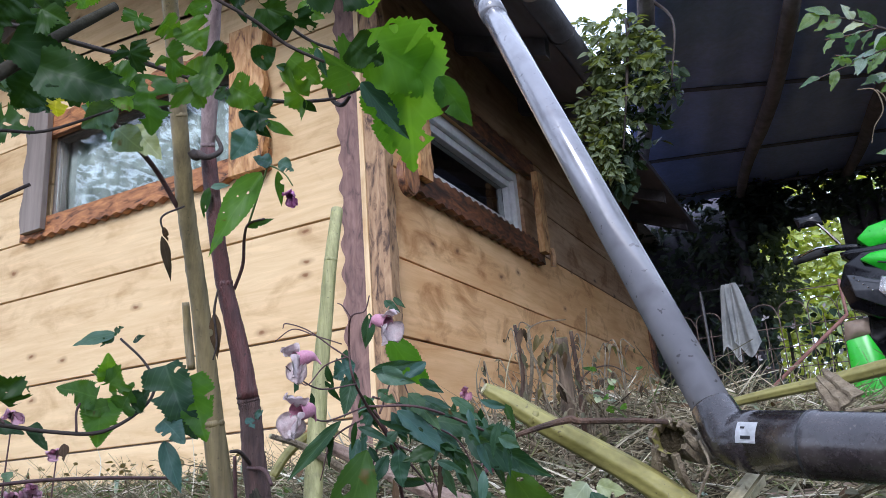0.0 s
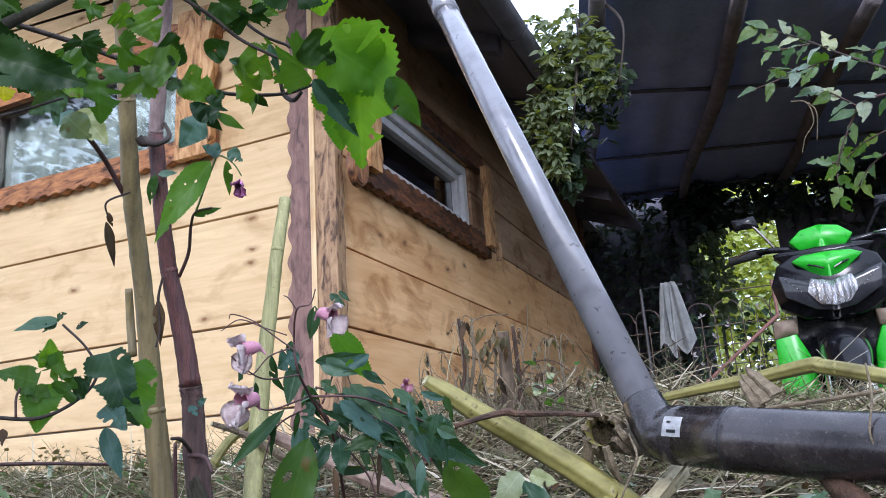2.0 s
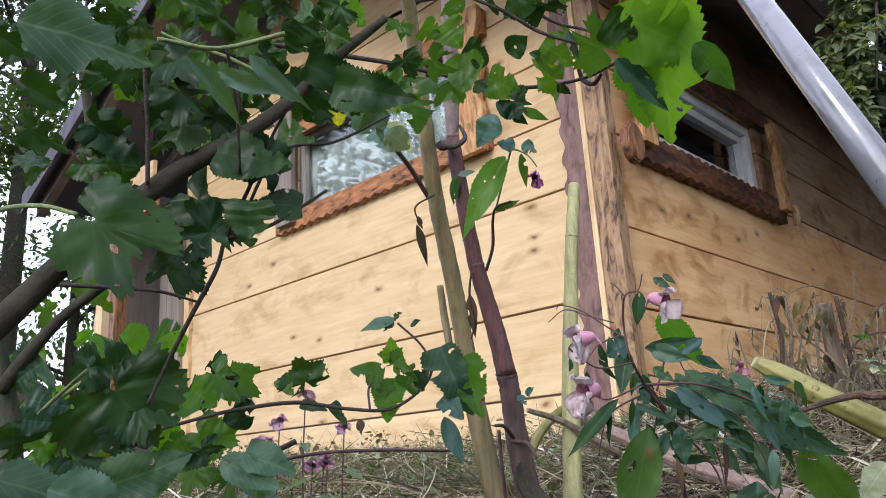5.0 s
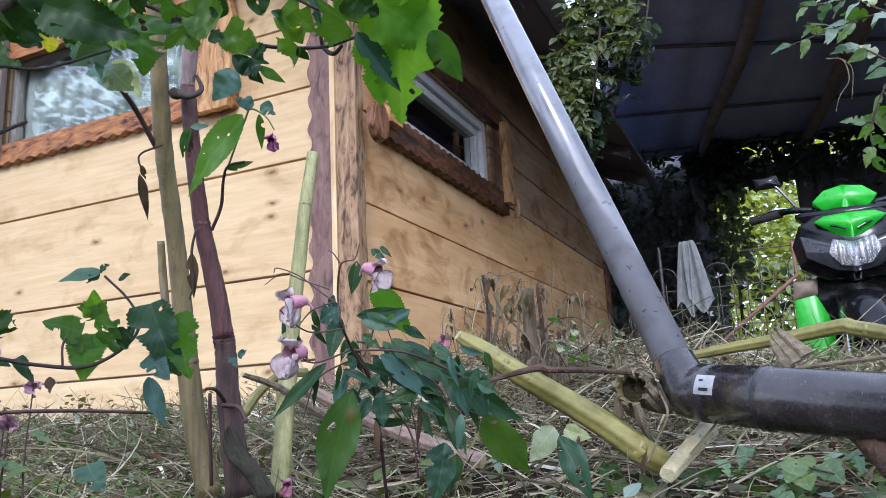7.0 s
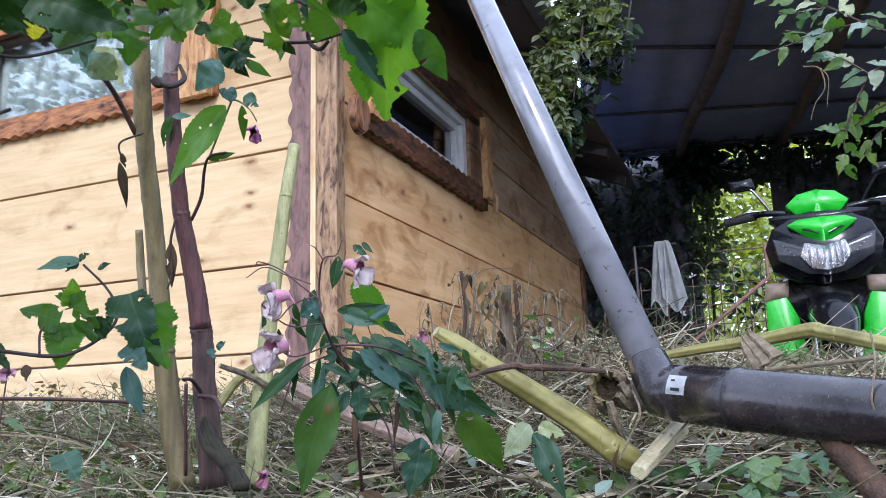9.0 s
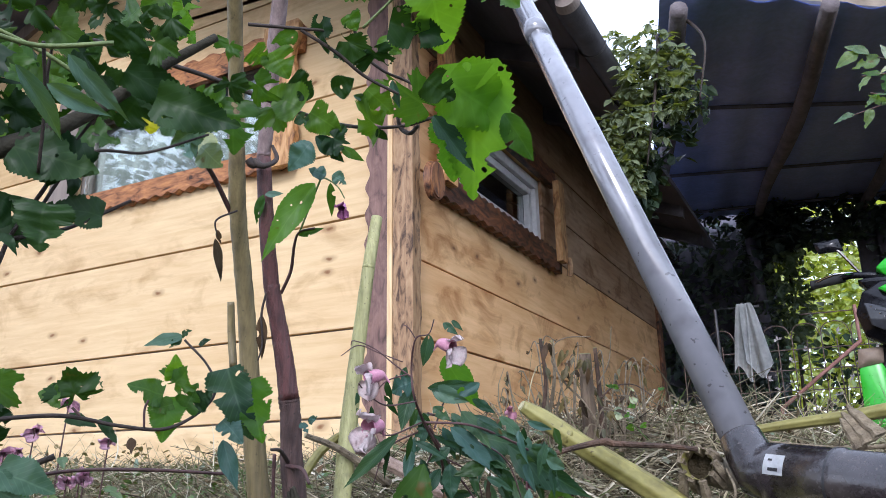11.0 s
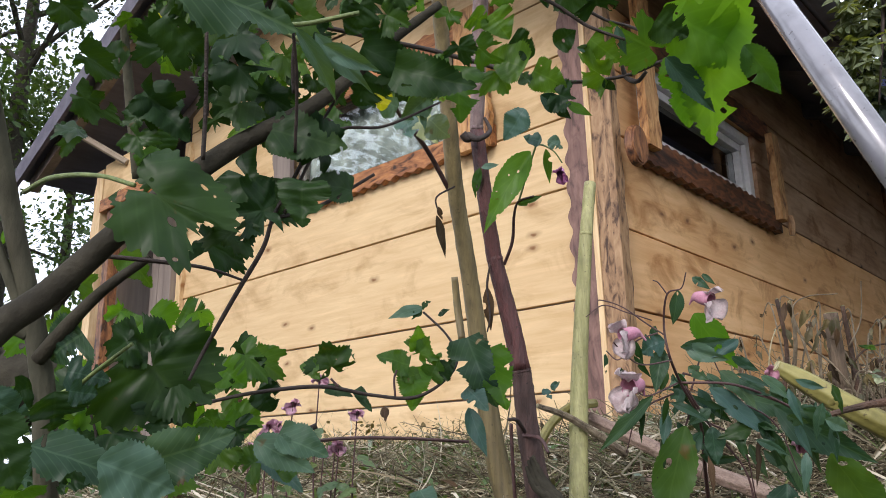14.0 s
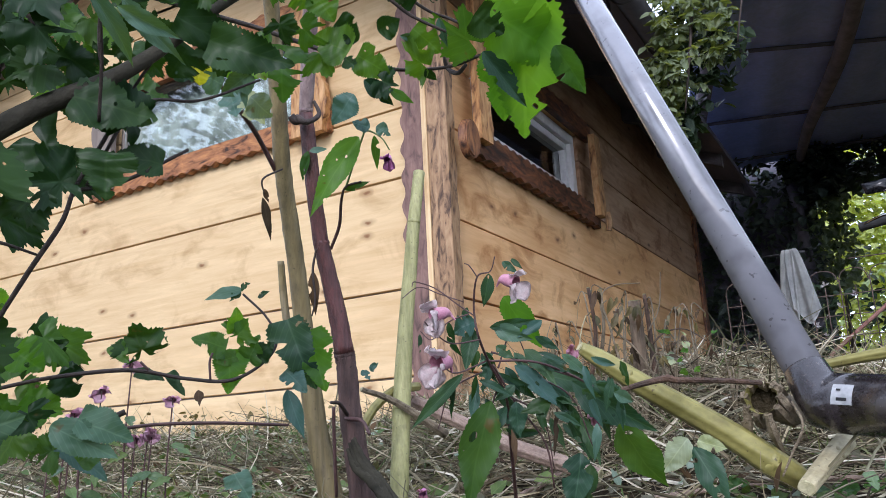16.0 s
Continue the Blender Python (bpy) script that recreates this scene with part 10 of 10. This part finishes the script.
def palmate(rnd, state=[]):
    """Five leaflets fan out from each leaf stalk."""
    if not state:
        p, o = hang(rnd)
        turn = rnd.uniform(-0.5, 0.5)
        for k in range(5):
            a = turn + (k - 2) * 0.62
            state.append((p, (1.5 * math.sin(a), -0.7, -1.3 * math.cos(a))))
    return state.pop()


foliage("creeper_leaves", M_IVY, 1500, palmate, (0.030, 0.058), 21, creeper, droop=0.2, ratio=0.5)


def behind(rnd):
    p, o = hang(rnd)
    return (p[0], p[1] + 0.16 + rnd.uniform(0, 0.12), p[2]), o


# darker leaf colour paints the shade in the creeper's depth
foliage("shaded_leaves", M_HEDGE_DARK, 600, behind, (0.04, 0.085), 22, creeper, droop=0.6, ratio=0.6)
# sprig of hop at the gutter's mouth
hop = plant("hop_shoot", "yellow-green shoot hanging at the eave", "climbing plant")
stem(hop, [(0.47, -0.52, 1.84, 0.003), (0.50, -0.60, 1.74, 0.0025), (0.47, -0.62, 1.60, 0.002)], M_VINE)
for i in range(14):
    z = 1.82 - 0.018 * i
    a = i * 2.4
    leaf(hop, (0.485, -0.58, z), (0.485 + 0.03 * math.cos(a), -0.58 + 0.03 * math.sin(a), z - 0.025), 0.022, "ovate", M_LEAF_YELLOW, (math.cos(a), math.sin(a) - 0.5, 0.6))

# ---- garden behind the lean-to ----
hedge = plant("hedge", "sunlit climbing hedge behind the gap", "hedge")


def bright_bank(rnd):
    return (rnd.uniform(0.3, 2.8), 7.4 + rnd.gauss(0, 0.15), rnd.uniform(0.0, 3.2) + rnd.gauss(0, 0.1)), (0, -1, 0.2)


foliage("hedge_leaves", M_HEDGE, 11000, bright_bank, (0.07, 0.14), 31, hedge, droop=0.6, ratio=0.7)
bm = tube([(1.0, 7.6, 0, 0.05), (1.1, 7.55, 0.9, 0.04), (0.9, 7.55, 1.9, 0.02)], 8, 3)
part("trunk", bm, M_BARK_DARK, hedge)
darkh = plant("dark_thicket", "dark leafy thicket filling the back of the lean-to", "hedge")


def dark_bank(rnd):
    x = rnd.choice([rnd.uniform(-0.2, 0.86), rnd.uniform(0.55, 0.95), rnd.uniform(1.75, 4.0), rnd.uniform(0.2, 4.5)])
    z = rnd.uniform(0.2, 2.3)
    if 0.74 < x < 1.4 and z < 1.95:
        z = rnd.uniform(1.93, 2.35)
    return (x, 4.35 + rnd.gauss(0, 0.12), z), (0, -1, 0)


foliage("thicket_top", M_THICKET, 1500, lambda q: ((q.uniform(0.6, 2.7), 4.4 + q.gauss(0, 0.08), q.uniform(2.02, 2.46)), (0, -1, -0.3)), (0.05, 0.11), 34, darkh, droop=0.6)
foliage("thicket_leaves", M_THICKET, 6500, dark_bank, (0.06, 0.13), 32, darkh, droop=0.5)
part("trunk", tube([(0.5, 4.45, 0, 0.04), (0.55, 4.4, 1.1, 0.035), (0.6, 4.4, 2.0, 0.02)], 8, 3), M_BARK_DARK, darkh)
bl = plant("grey_green_shrub", "grey-green shrub leaning into the gap", "shrub")


def shrub(rnd):
    return (0.86 + rnd.gauss(0, 0.07), 4.2 + rnd.gauss(0, 0.08), rnd.uniform(1.2, 1.9)), (0.3, -1, -0.2)


foliage("shrub_leaves", M_IVY, 420, shrub, (0.05, 0.10), 33, bl, droop=0.7)
part("stem", tube([(0.8, 4.3, 0.0, 0.015), (0.84, 4.25, 1.0, 0.012), (0.86, 4.2, 1.8, 0.006)], 6, 3), M_TWIG, bl)


def tree(x, y, h, r, n, mat, size, seed, label, base=0.25, cat="tree"):
    t = plant("tree", label, cat)
    rr = random.Random(seed)
    part("trunk", tube([(x, y, -0.05, 0.06 * h / 4), (x + 0.05, y, h * 0.4, 0.045 * h / 4), (x - 0.05, y + 0.05, h * 0.9, 0.012 * h / 4)], 9, 5, rough=0.05), M_BARK_DARK, t, "", True)
    tips = []
    for i in range(16):
        a, z0 = rr.uniform(0, 6.28), h * rr.uniform(base, 0.85)
        ln = r * rr.uniform(0.6, 1.05) * (1.15 - z0 / h * 0.6)
        e = Vector((x + ln * math.cos(a), y + ln * math.sin(a), z0 + ln * rr.uniform(0.1, 0.7)))
        m_ = Vector((x, y, z0)).lerp(e, 0.5) + Vector((0, 0, 0.08 * ln))
        part("limb", tube([(x, y, z0, 0.016 * h / 4), (*m_, 0.010 * h / 4), (*e, 0.004)], 6, 3), M_BARK_DARK, t)
        tips += [(m_, ln * 0.22), (e, ln * 0.30), (m_.lerp(e, 0.6), ln * 0.26)]

    def place(q):
        c, s = q.choice(tips)
        p = c + Vector((q.gauss(0, s), q.gauss(0, s), q.gauss(0, s * 0.7)))
        return p, (p - Vector((x, y, h * 0.5))).normalized()
    foliage("crown", mat, n, place, size, seed, t, droop=0.3)
    return t


tree(-5.6, 3.4, 4.6, 1.7, 9500, M_TREE, (0.04, 0.09), 41, "thin-leaved tree against the white sky behind the shed")
tree(-7.5, 1.2, 5.2, 2.0, 10500, M_TREE, (0.04, 0.10), 42, "light-crowned tree against the white sky")
tree(-7.0, 0.4, 8.0, 2.6, 14000, M_HEDGE_DARK, (0.035, 0.08), 43, "dark evergreen tree behind the shed")
tree(-6.4, -6.0, 8.8, 3.3, 6500, M_HEDGE_DARK, (0.10, 0.2), 44, "leafy garden tree mirrored in the window")
tree(-1.0, -10.5, 6.5, 2.6, 3600, M_TREE, (0.10, 0.2), 45, "leafy garden tree mirrored in the window")
tree(2.0, 8.4, 5.0, 2.2, 3000, M_HEDGE, (0.08, 0.16), 46, "sunlit tree beyond the lean-to")
tree(-0.6, 8.8, 5.5, 2.4, 3000, M_TREE, (0.08, 0.16), 47, "garden tree beyond the lean-to")
for i, (x, y) in enumerate(((-4.6, 0.6), (-5.4, -0.5), (-4.1, -1.6))):
    sh = plant("garden_shrub", "dark garden shrub beside the porch", "shrub", "shrubs by the porch")

    def low(q, x=x, y=y):
        return (x + q.gauss(0, 0.35), y + q.gauss(0, 0.3), abs(q.gauss(0.35, 0.3))), (0, -0.5, 0.5)
    foliage("shrub_leaves", M_TREE if i else M_HEDGE_DARK, 900, low, (0.05, 0.11), 51 + i, sh)
    part("stem", tube([(x, y, -0.05, 0.02), (x, y, 0.7, 0.008)], 6, 1), M_BARK_DARK, sh)

# ---- porch beside the shed ----
porch = thing("porch", "small weathered porch with upright grey boards and a pale post", "porch", "structure")
PY = -0.30
part("corner_post", slab([(o, z) for z, o in wavy(0.2, 1.88, -3.06, 0.012, 0.2, 0.5)] + [(-2.965, 1.88), (-2.965, 0.2)], 0.07, 1, PY), M_PALE, porch, "pale post with a wavy edge")
part("inner_post", box((-2.90, PY + 0.01, 0.2), (-2.83, PY + 0.07, 1.80), 0.004), M_SCORCH_Z, porch, "scorched upright")
part("head_rail", box((-2.96, PY - 0.01, 1.62), (-2.45, PY + 0.05, 1.69), 0.004), M_SCORCH_X, porch)
part("top_board", box((-2.96, PY + 0.005, 1.70), (-2.45, PY + 0.03, 1.90), 0.004), M_FRONT, porch, "pale planed board")
x = -2.82
while x < -2.60:
    w = random.uniform(0.06, 0.085)
    part("upright_board", box((x, -0.05 + random.uniform(-0.006, 0.0), 0.22), (x + w - 0.004, -0.02, 1.62), 0.003), M_GREYWOOD, porch)
    x += w
part("side_panel", box((-2.97, PY + 0.08, 0.2), (-2.94, 0.3, 1.9), 0.003), M_GREYWOOD, porch)
part("brace", tube([(-2.979, -0.540, 2.073, 0.018), (-2.687, -0.300, 1.839, 0.018)], 6, 1), M_BEAM, porch, "pale diagonal brace")
ep = slab([(o, z) for z, o in wavy(0.3, 2.0, -2.545, 0.010, 0.17, 0.1)] + [(-2.60, 2.0), (-2.60, 0.3)], -0.02, 1, -0.003)
part("edge_trim", ep, M_PALE, porch, "pale trim with a wavy edge")

# unseen trees added past the lean-to's open side, to darken the side pane's reflection
tree(7.6, 1.0, 5.0, 2.2, 2600, M_TREE, (0.09, 0.18), 48, "garden tree beyond the lean-to")
tree(6.8, -2.2, 4.6, 2.0, 2400, M_TREE, (0.09, 0.18), 49, "unseen tree added to block sky mirrored in the side window")

# ---- wire fence, bar and cloth under the lean-to ----
fence = thing("wire_fence", "rusty wire mesh fence panel with looped tops", "fence")
f0, f1, fz0, fz1 = 0.42, 1.55, 0.30, 0.92
for i in range(19):
    x = f0 + (f1 - f0) * i / 18
    part("upright_wire", tube([(x, 1.98, fz0, 0.0028), (x + 0.004, 1.98, fz1 - (0.03 if i % 2 else 0.0), 0.0028)], 6, 1), M_IRON, fence)
for k in range(6):
    z = fz0 + 0.08 + k * 0.095
    part("cross_wire", tube([(f0, 1.984, z, 0.0025), (f1, 1.984, z - 0.006, 0.0025)], 6, 1), M_IRON, fence)
for i in range(0, 18, 2):
    x = f0 + (f1 - f0) * i / 18
    w = (f1 - f0) / 18 * 2
    part("loop", tube([(x, 1.98, fz1 - 0.01, 0.0026), (x + 0.15 * w, 1.98, fz1 + 0.035, 0.0026), (x + 0.5 * w, 1.98, fz1 + 0.05, 0.0026), (x + 0.85 * w, 1.98, fz1 + 0.035, 0.0026), (x + w, 1.98, fz1 - 0.01, 0.0026)], 6, 4), M_IRON, fence)
bm = tube([(0.82, 1.90, 0.28, 0.009), (0.85, 1.90, 0.58, 0.009), (1.206, 1.90, 0.855, 0.009), (1.206, 1.90, 1.02, 0.008)], 8, 1)
solid("red_bar", bm, M_REDIRON, "bent red painted bar leaning on the fence", "metal bar")
bm = tube([(0.98, 1.93, 1.005, 0.003), (1.5, 1.93, 1.0, 0.003)], 8, 1)
solid("cross_bar", bm, M_IRON, "thin rusty rail over the fence", "metal bar")
bm = tube([(1.5, 1.93, 0.0, 0.012), (1.5, 1.93, 1.02, 0.012)], 8, 1)
solid("fence_post", bm, M_IRON, "thin rusty fence post", "post")
# pale garden flowers beyond the mesh
ob = plant("white_flowers", "white garden flowers behind the wire fence", "flowers")
M_WHITE = mottled("white_petals", (0.62, 0.58, 0.62), (0.8, 0.78, 0.8), 30, 0.7, bump_s=0)
for i in range(46):
    x, z = rnd.uniform(0.7, 1.5), rnd.uniform(0.42, 0.95)
    y = rnd.uniform(2.1, 2.3)
    for k in range(3):
        a = rnd.uniform(0, 6.28)
        bm = bmesh.new()
        r_ = rnd.uniform(0.012, 0.022)
        vs = [bm.verts.new((x + r_ * f * math.cos(a + o), y - 0.004 * k - g, z + r_ * f * math.sin(a + o))) for f, o, g in ((0, 0, 0), (0.8, 0.5, 0.006), (1.5, 0, 0.002), (0.8, -0.5, 0.006))]
        bm.faces.new(vs)
        bmesh.ops.solidify(bm, geom=bm.faces[:], thickness=0.001)
        part("petal", bm, M_WHITE, ob)
foliage("leaves", M_HEDGE_DARK, 900, lambda q: ((q.uniform(0.6, 1.7), q.uniform(2.12, 2.35), q.uniform(0.05, 0.95)), (0, -1, 0)), (0.03, 0.07), 61, ob)
for x in (0.8, 1.1, 1.4):
    part("stem", tube([(x, 2.25, -0.02, 0.006), (x + 0.03, 2.22, 0.85, 0.003)], 6, 1), M_VINE, ob)

cl = bmesh.new()
for x0, lean, wide, drop, seed in ((0.772, -0.024, 0.042, 0.30, 0.0), (0.792, 0.028, 0.060, 0.285, 2.0)):
    rows_c = []
    for i in range(17):
        t = i / 16
        row = []
        for j in range(21):
            s = j / 20
            half = 0.020 + (wide * 0.85 - 0.020) * t ** 0.55
            x = x0 + lean * t + (s - 0.5) * 2 * half
            y = 1.498 - seed * 0.004 - (0.013 * math.sin(s * 8 + seed) + 0.003 * math.sin(s * 21 + 1)) * (0.5 + 0.6 * t)
            z = 0.999 - (drop - 0.035 * math.sin(s * 5 + seed) * t) * t
            row.append(cl.verts.new((x, y, z)))
        rows_c.append(row)
    for r0, r1 in zip(rows_c, rows_c[1:]):
        for k in range(20):
            cl.faces.new((r0[k], r0[k + 1], r1[k + 1], r1[k]))
bmesh.ops.solidify(cl, geom=cl.faces[:], thickness=0.003)
solid("hanging_cloth", cl, M_CLOTH, "white cloth hanging in folds on a dark rail", "cloth", smooth=True)
bm = tube([(0.66, 1.52, 0.0, 0.008), (0.66, 1.52, 0.99, 0.007), (0.84, 1.515, 0.985, 0.006)], 8, 1)
solid("clothes_rail", bm, M_GUTTER, "dark thin rail carrying the cloth", "rail")

# grey disc under the eave and the strings
bm = bmesh.new()
bmesh.ops.create_cone(bm, cap_ends=True, segments=26, radius1=0.042, radius2=0.036, depth=0.03, matrix=Matrix.Translation((0.494, 0.177, 1.80)) @ Matrix.Rotation(radians(74), 4, "X"))
ob = thing("eave_lamp", "round grey fitting hanging under the eave", "lamp")
part("housing", bm, M_GREYWOOD, ob)
part("hanger", tube([(0.494, 0.18, 1.83, 0.004), (0.48, 0.18, 1.88, 0.004)], 6, 1), M_IRON, ob)
bm = tube([(0.754, -0.952, 1.030, 0.0022), (0.72, -0.50, 1.38, 0.002), (0.92, 0.0, 1.78, 0.002), (1.28, 0.78, 2.17, 0.002)], 6, 3)
solid("string", bm, M_ROPE, "thin string tied from the downpipe to the beam", "string")

# ---- scooter ----
M_GREEN = mottled("green_lacquer", (0.02, 0.40, 0.015), (0.03, 0.52, 0.02), 8, 0.30, bump_s=0, spec=0.6)
M_BLACKP = mottled("black_plastic", (0.005, 0.005, 0.007), (0.013, 0.013, 0.016), 20, 0.14, bump_s=0.05, bump_d=0.001, spec=0.35)
M_LENS = mottled("headlamp_reflector", (0.16, 0.165, 0.18), (0.72, 0.73, 0.75), 110, 0.2, 0.9, bump_s=0.6, bump_d=0.008, stretch=(1, 1, 0.04))
M_SMOKE = mottled("smoked_lens", (0.02, 0.022, 0.026), (0.05, 0.052, 0.06), 20, 0.06, bump_s=0)
M_CHROME = mottled("bright_metal", (0.5, 0.5, 0.5), (0.7, 0.7, 0.7), 20, 0.2, 1.0, bump_s=0)
M_RUBBER = mottled("tyre_rubber", (0.015, 0.015, 0.015), (0.03, 0.03, 0.03), 30, 0.85)
M_SAND = mottled("dull_beige_plastic", (0.20, 0.15, 0.11), (0.30, 0.23, 0.17), 12, 0.6)
scooter = thing("scooter", "bright green and black motor scooter parked under the roof", "scooter", at=(1.372, 0.92, 0.012))


def bulged(outline, y0, bulge, depth):
    """A domed shell over an (x, z) outline, its front towards -y."""
    bm = bmesh.new()
    cx = sum(p[0] for p in outline) / len(outline)
    cz = sum(p[1] for p in outline) / len(outline)
    dense = []
    for (a, b), (c, d) in zip(outline, outline[1:] + outline[:1]):
        for k in range(3):
            dense.append((a + (c - a) * k / 3, b + (d - b) * k / 3))
    rings = []
    for s in (1.0, 0.97, 0.8, 0.5, 0.2):
        rings.append([bm.verts.new((cx + (x - cx) * s, y0 - bulge * (1 - s ** 2.2), cz + (z - cz) * s)) for x, z in dense])
    rim = [bm.verts.new((x * 0.98, y0 + depth, z)) for x, z in dense]
    n = len(dense)
    for r0, r1 in [(rim, rings[0])] + list(zip(rings, rings[1:])):
        for k in range(n):
            bm.faces.new((r0[k], r0[(k + 1) % n], r1[(k + 1) % n], r1[k]))
    bm.faces.new(rings[-1])
    bm.faces.new(rim[::-1])
    bmesh.ops.recalc_face_normals(bm, faces=bm.faces[:])
    return bm


def mirror(half):
    return half + [(-x, z) for x, z in half[::-1]]


part("cowl", bulged(mirror([(0.0, 0.668), (0.09, 0.676), (0.165, 0.725), (0.183, 0.80), (0.155, 0.868), (0.10, 0.90)]), 0.0, 0.055, 0.10), M_BLACKP, scooter, "glossy black headlamp cowl", True)
part("visor", bulged(mirror([(0.0, 0.914), (0.070, 0.916), (0.100, 0.955), (0.060, 0.990), (0.0, 1.002)]), 0.03, 0.022, 0.10), M_GREEN, scooter, "green top shield", True)
part("visor_stem", bulged(mirror([(0.0, 0.86), (0.13, 0.885), (0.16, 0.92), (0.05, 0.94)]), 0.045, 0.03, 0.09), M_BLACKP, scooter, "black handlebar cover", True)
part("nose", bulged(mirror([(0.0, 0.795), (0.030, 0.802), (0.108, 0.868), (0.075, 0.884), (0.0, 0.888)]), -0.045, 0.030, 0.04), M_GREEN, scooter, "green nose panel", True)
hl = part("headlamp", bulged(mirror([(0.0, 0.688), (0.06, 0.698), (0.145, 0.75), (0.158, 0.825), (0.075, 0.80)]), -0.045, 0.02, 0.02), M_SMOKE, scooter, "wide headlamp with a clear centre", True)
part("reflector", bulged(mirror([(0.0, 0.702), (0.045, 0.71), (0.078, 0.755), (0.062, 0.80), (0.0, 0.785)]), -0.063, 0.012, 0.02), M_LENS, hl, "bright clear reflector", True)
for s in (-1, 1):
    # rows of small bright lamps beside the reflector, two slots in the nose panel
    for k in range(5):
        bm = bmesh.new()
        bmesh.ops.create_icosphere(bm, subdivisions=1, radius=0.0032, matrix=Matrix.Translation((s * (0.138 - 0.011 * k), -0.066, 0.806 - 0.012 * k)))
        part("marker_lamp", bm, M_CHROME, hl)
    part("nose_slot", tube([(s * 0.015, -0.078, 0.825, 0.003), (s * 0.04, -0.074, 0.838, 0.0035), (s * 0.062, -0.066, 0.846, 0.003)], 6, 1), M_BLACKP, scooter)
for s in (-1, 1):
    part("leg_shield", bulged([(s * 0.07, 0.28), (s * 0.165, 0.30), (s * 0.205, 0.48), (s * 0.200, 0.64), (s * 0.135, 0.645), (s * 0.100, 0.56), (s * 0.085, 0.44)], 0.05, 0.02, 0.08), M_GREEN, scooter, "green side panel", True)
    part("shield_cap", bulged([(s * 0.125, 0.636), (s * 0.203, 0.622), (s * 0.196, 0.685), (s * 0.12, 0.69)], 0.045, 0.022, 0.06), M_SAND, scooter, "dull beige cap", True)
    part("lower_panel", bulged([(s * 0.02, 0.26), (s * 0.085, 0.27), (s * 0.095, 0.36), (s * 0.05, 0.40)], 0.10, 0.015, 0.05), M_GREEN, scooter, "green", True)
    part("fork_leg", tube([(s * 0.055, 0.02, 0.62, 0.017), (s * 0.06, -0.03, 0.24, 0.017)], 10, 1), M_CHROME, scooter, "bright fork leg", True)
    part("handlebar", tube([(s * 0.03, 0.10, 0.93, 0.012), (s * 0.16, 0.10, 0.95, 0.012), (s * 0.21, 0.12, 0.95, 0.012)], 8, 3), M_BLACKP, scooter, "", True)
    part("grip", tube([(s * 0.20, 0.12, 0.95, 0.016), (s * 0.30, 0.16, 0.945, 0.016), (s * 0.305, 0.162, 0.945, 0.019)], 10, 1), M_RUBBER, scooter, "", True)
    part("brake_lever", tube([(s * 0.17, 0.08, 0.955, 0.005), (s * 0.23, 0.07, 0.955, 0.005), (s * 0.29, 0.12, 0.945, 0.004)], 6, 2), M_CHROME, scooter, "", True)
    part("mirror_arm", tube([(s * 0.15, 0.1, 0.96, 0.005), (s * 0.20, 0.10, 1.04, 0.005), (s * 0.23, 0.10, 1.07, 0.005)], 6, 2), M_BLACKP, scooter)
    part("mirror", bulged([(s * 0.19, 1.045), (s * 0.27, 1.045), (s * 0.28, 1.085), (s * 0.20, 1.09)], 0.10, 0.012, 0.012), M_BLACKP, scooter, "", True)
part("inner_shield", bulged(mirror([(0.0, 0.24), (0.10, 0.26), (0.13, 0.46), (0.15, 0.62), (0.12, 0.70)]), 0.10, -0.03, 0.05), M_BLACKP, scooter, "black inner panel", True)
part("mudguard", tube([(0, -0.17, 0.44, 0.05), (0, -0.10, 0.53, 0.07), (0, 0.0, 0.555, 0.078), (0, 0.10, 0.52, 0.07)], 14, 4), M_BLACKP, scooter, "", True)
bm = bmesh.new()
for i in range(32):
    a = 2 * math.pi * i / 32
    for j in range(10):
        c = 2 * math.pi * j / 10
        rr2 = 0.205 + 0.05 * math.cos(c)
        bm.verts.new((0.052 * math.sin(c), rr2 * math.cos(a), 0.255 + rr2 * math.sin(a)))
bm.verts.ensure_lookup_table()
for i in range(32):
    for j in range(10):
        bm.faces.new([bm.verts[(i % 32) * 10 + j], bm.verts[((i + 1) % 32) * 10 + j], bm.verts[((i + 1) % 32) * 10 + (j + 1) % 10], bm.verts[(i % 32) * 10 + (j + 1) % 10]])
wheel = part("wheel", bm, M_RUBBER, scooter, "", True)
part("rim", tube([(-0.03, 0, 0.255, 0.15), (-0.02, 0, 0.255, 0.13), (0.02, 0, 0.255, 0.13), (0.03, 0, 0.255, 0.15)], 24, 1), M_CHROME, wheel)
part("floorboard", box((-0.15, 0.15, 0.24), (0.15, 0.62, 0.30), 0.02), M_BLACKP, scooter)
part("seat_body", box((-0.14, 0.60, 0.28), (0.14, 1.35, 0.66), 0.06), M_GREEN, scooter, "green rear body", True)
part("seat", box((-0.13, 0.62, 0.665), (0.13, 1.30, 0.76), 0.035), M_BLACKP, scooter, "black seat", True)
rear = part("wheel", tube([(-0.05, 1.15, 0.25, 0.20), (-0.045, 1.15, 0.25, 0.25), (0.045, 1.15, 0.25, 0.25), (0.05, 1.15, 0.25, 0.20)], 26, 1), M_RUBBER, scooter)
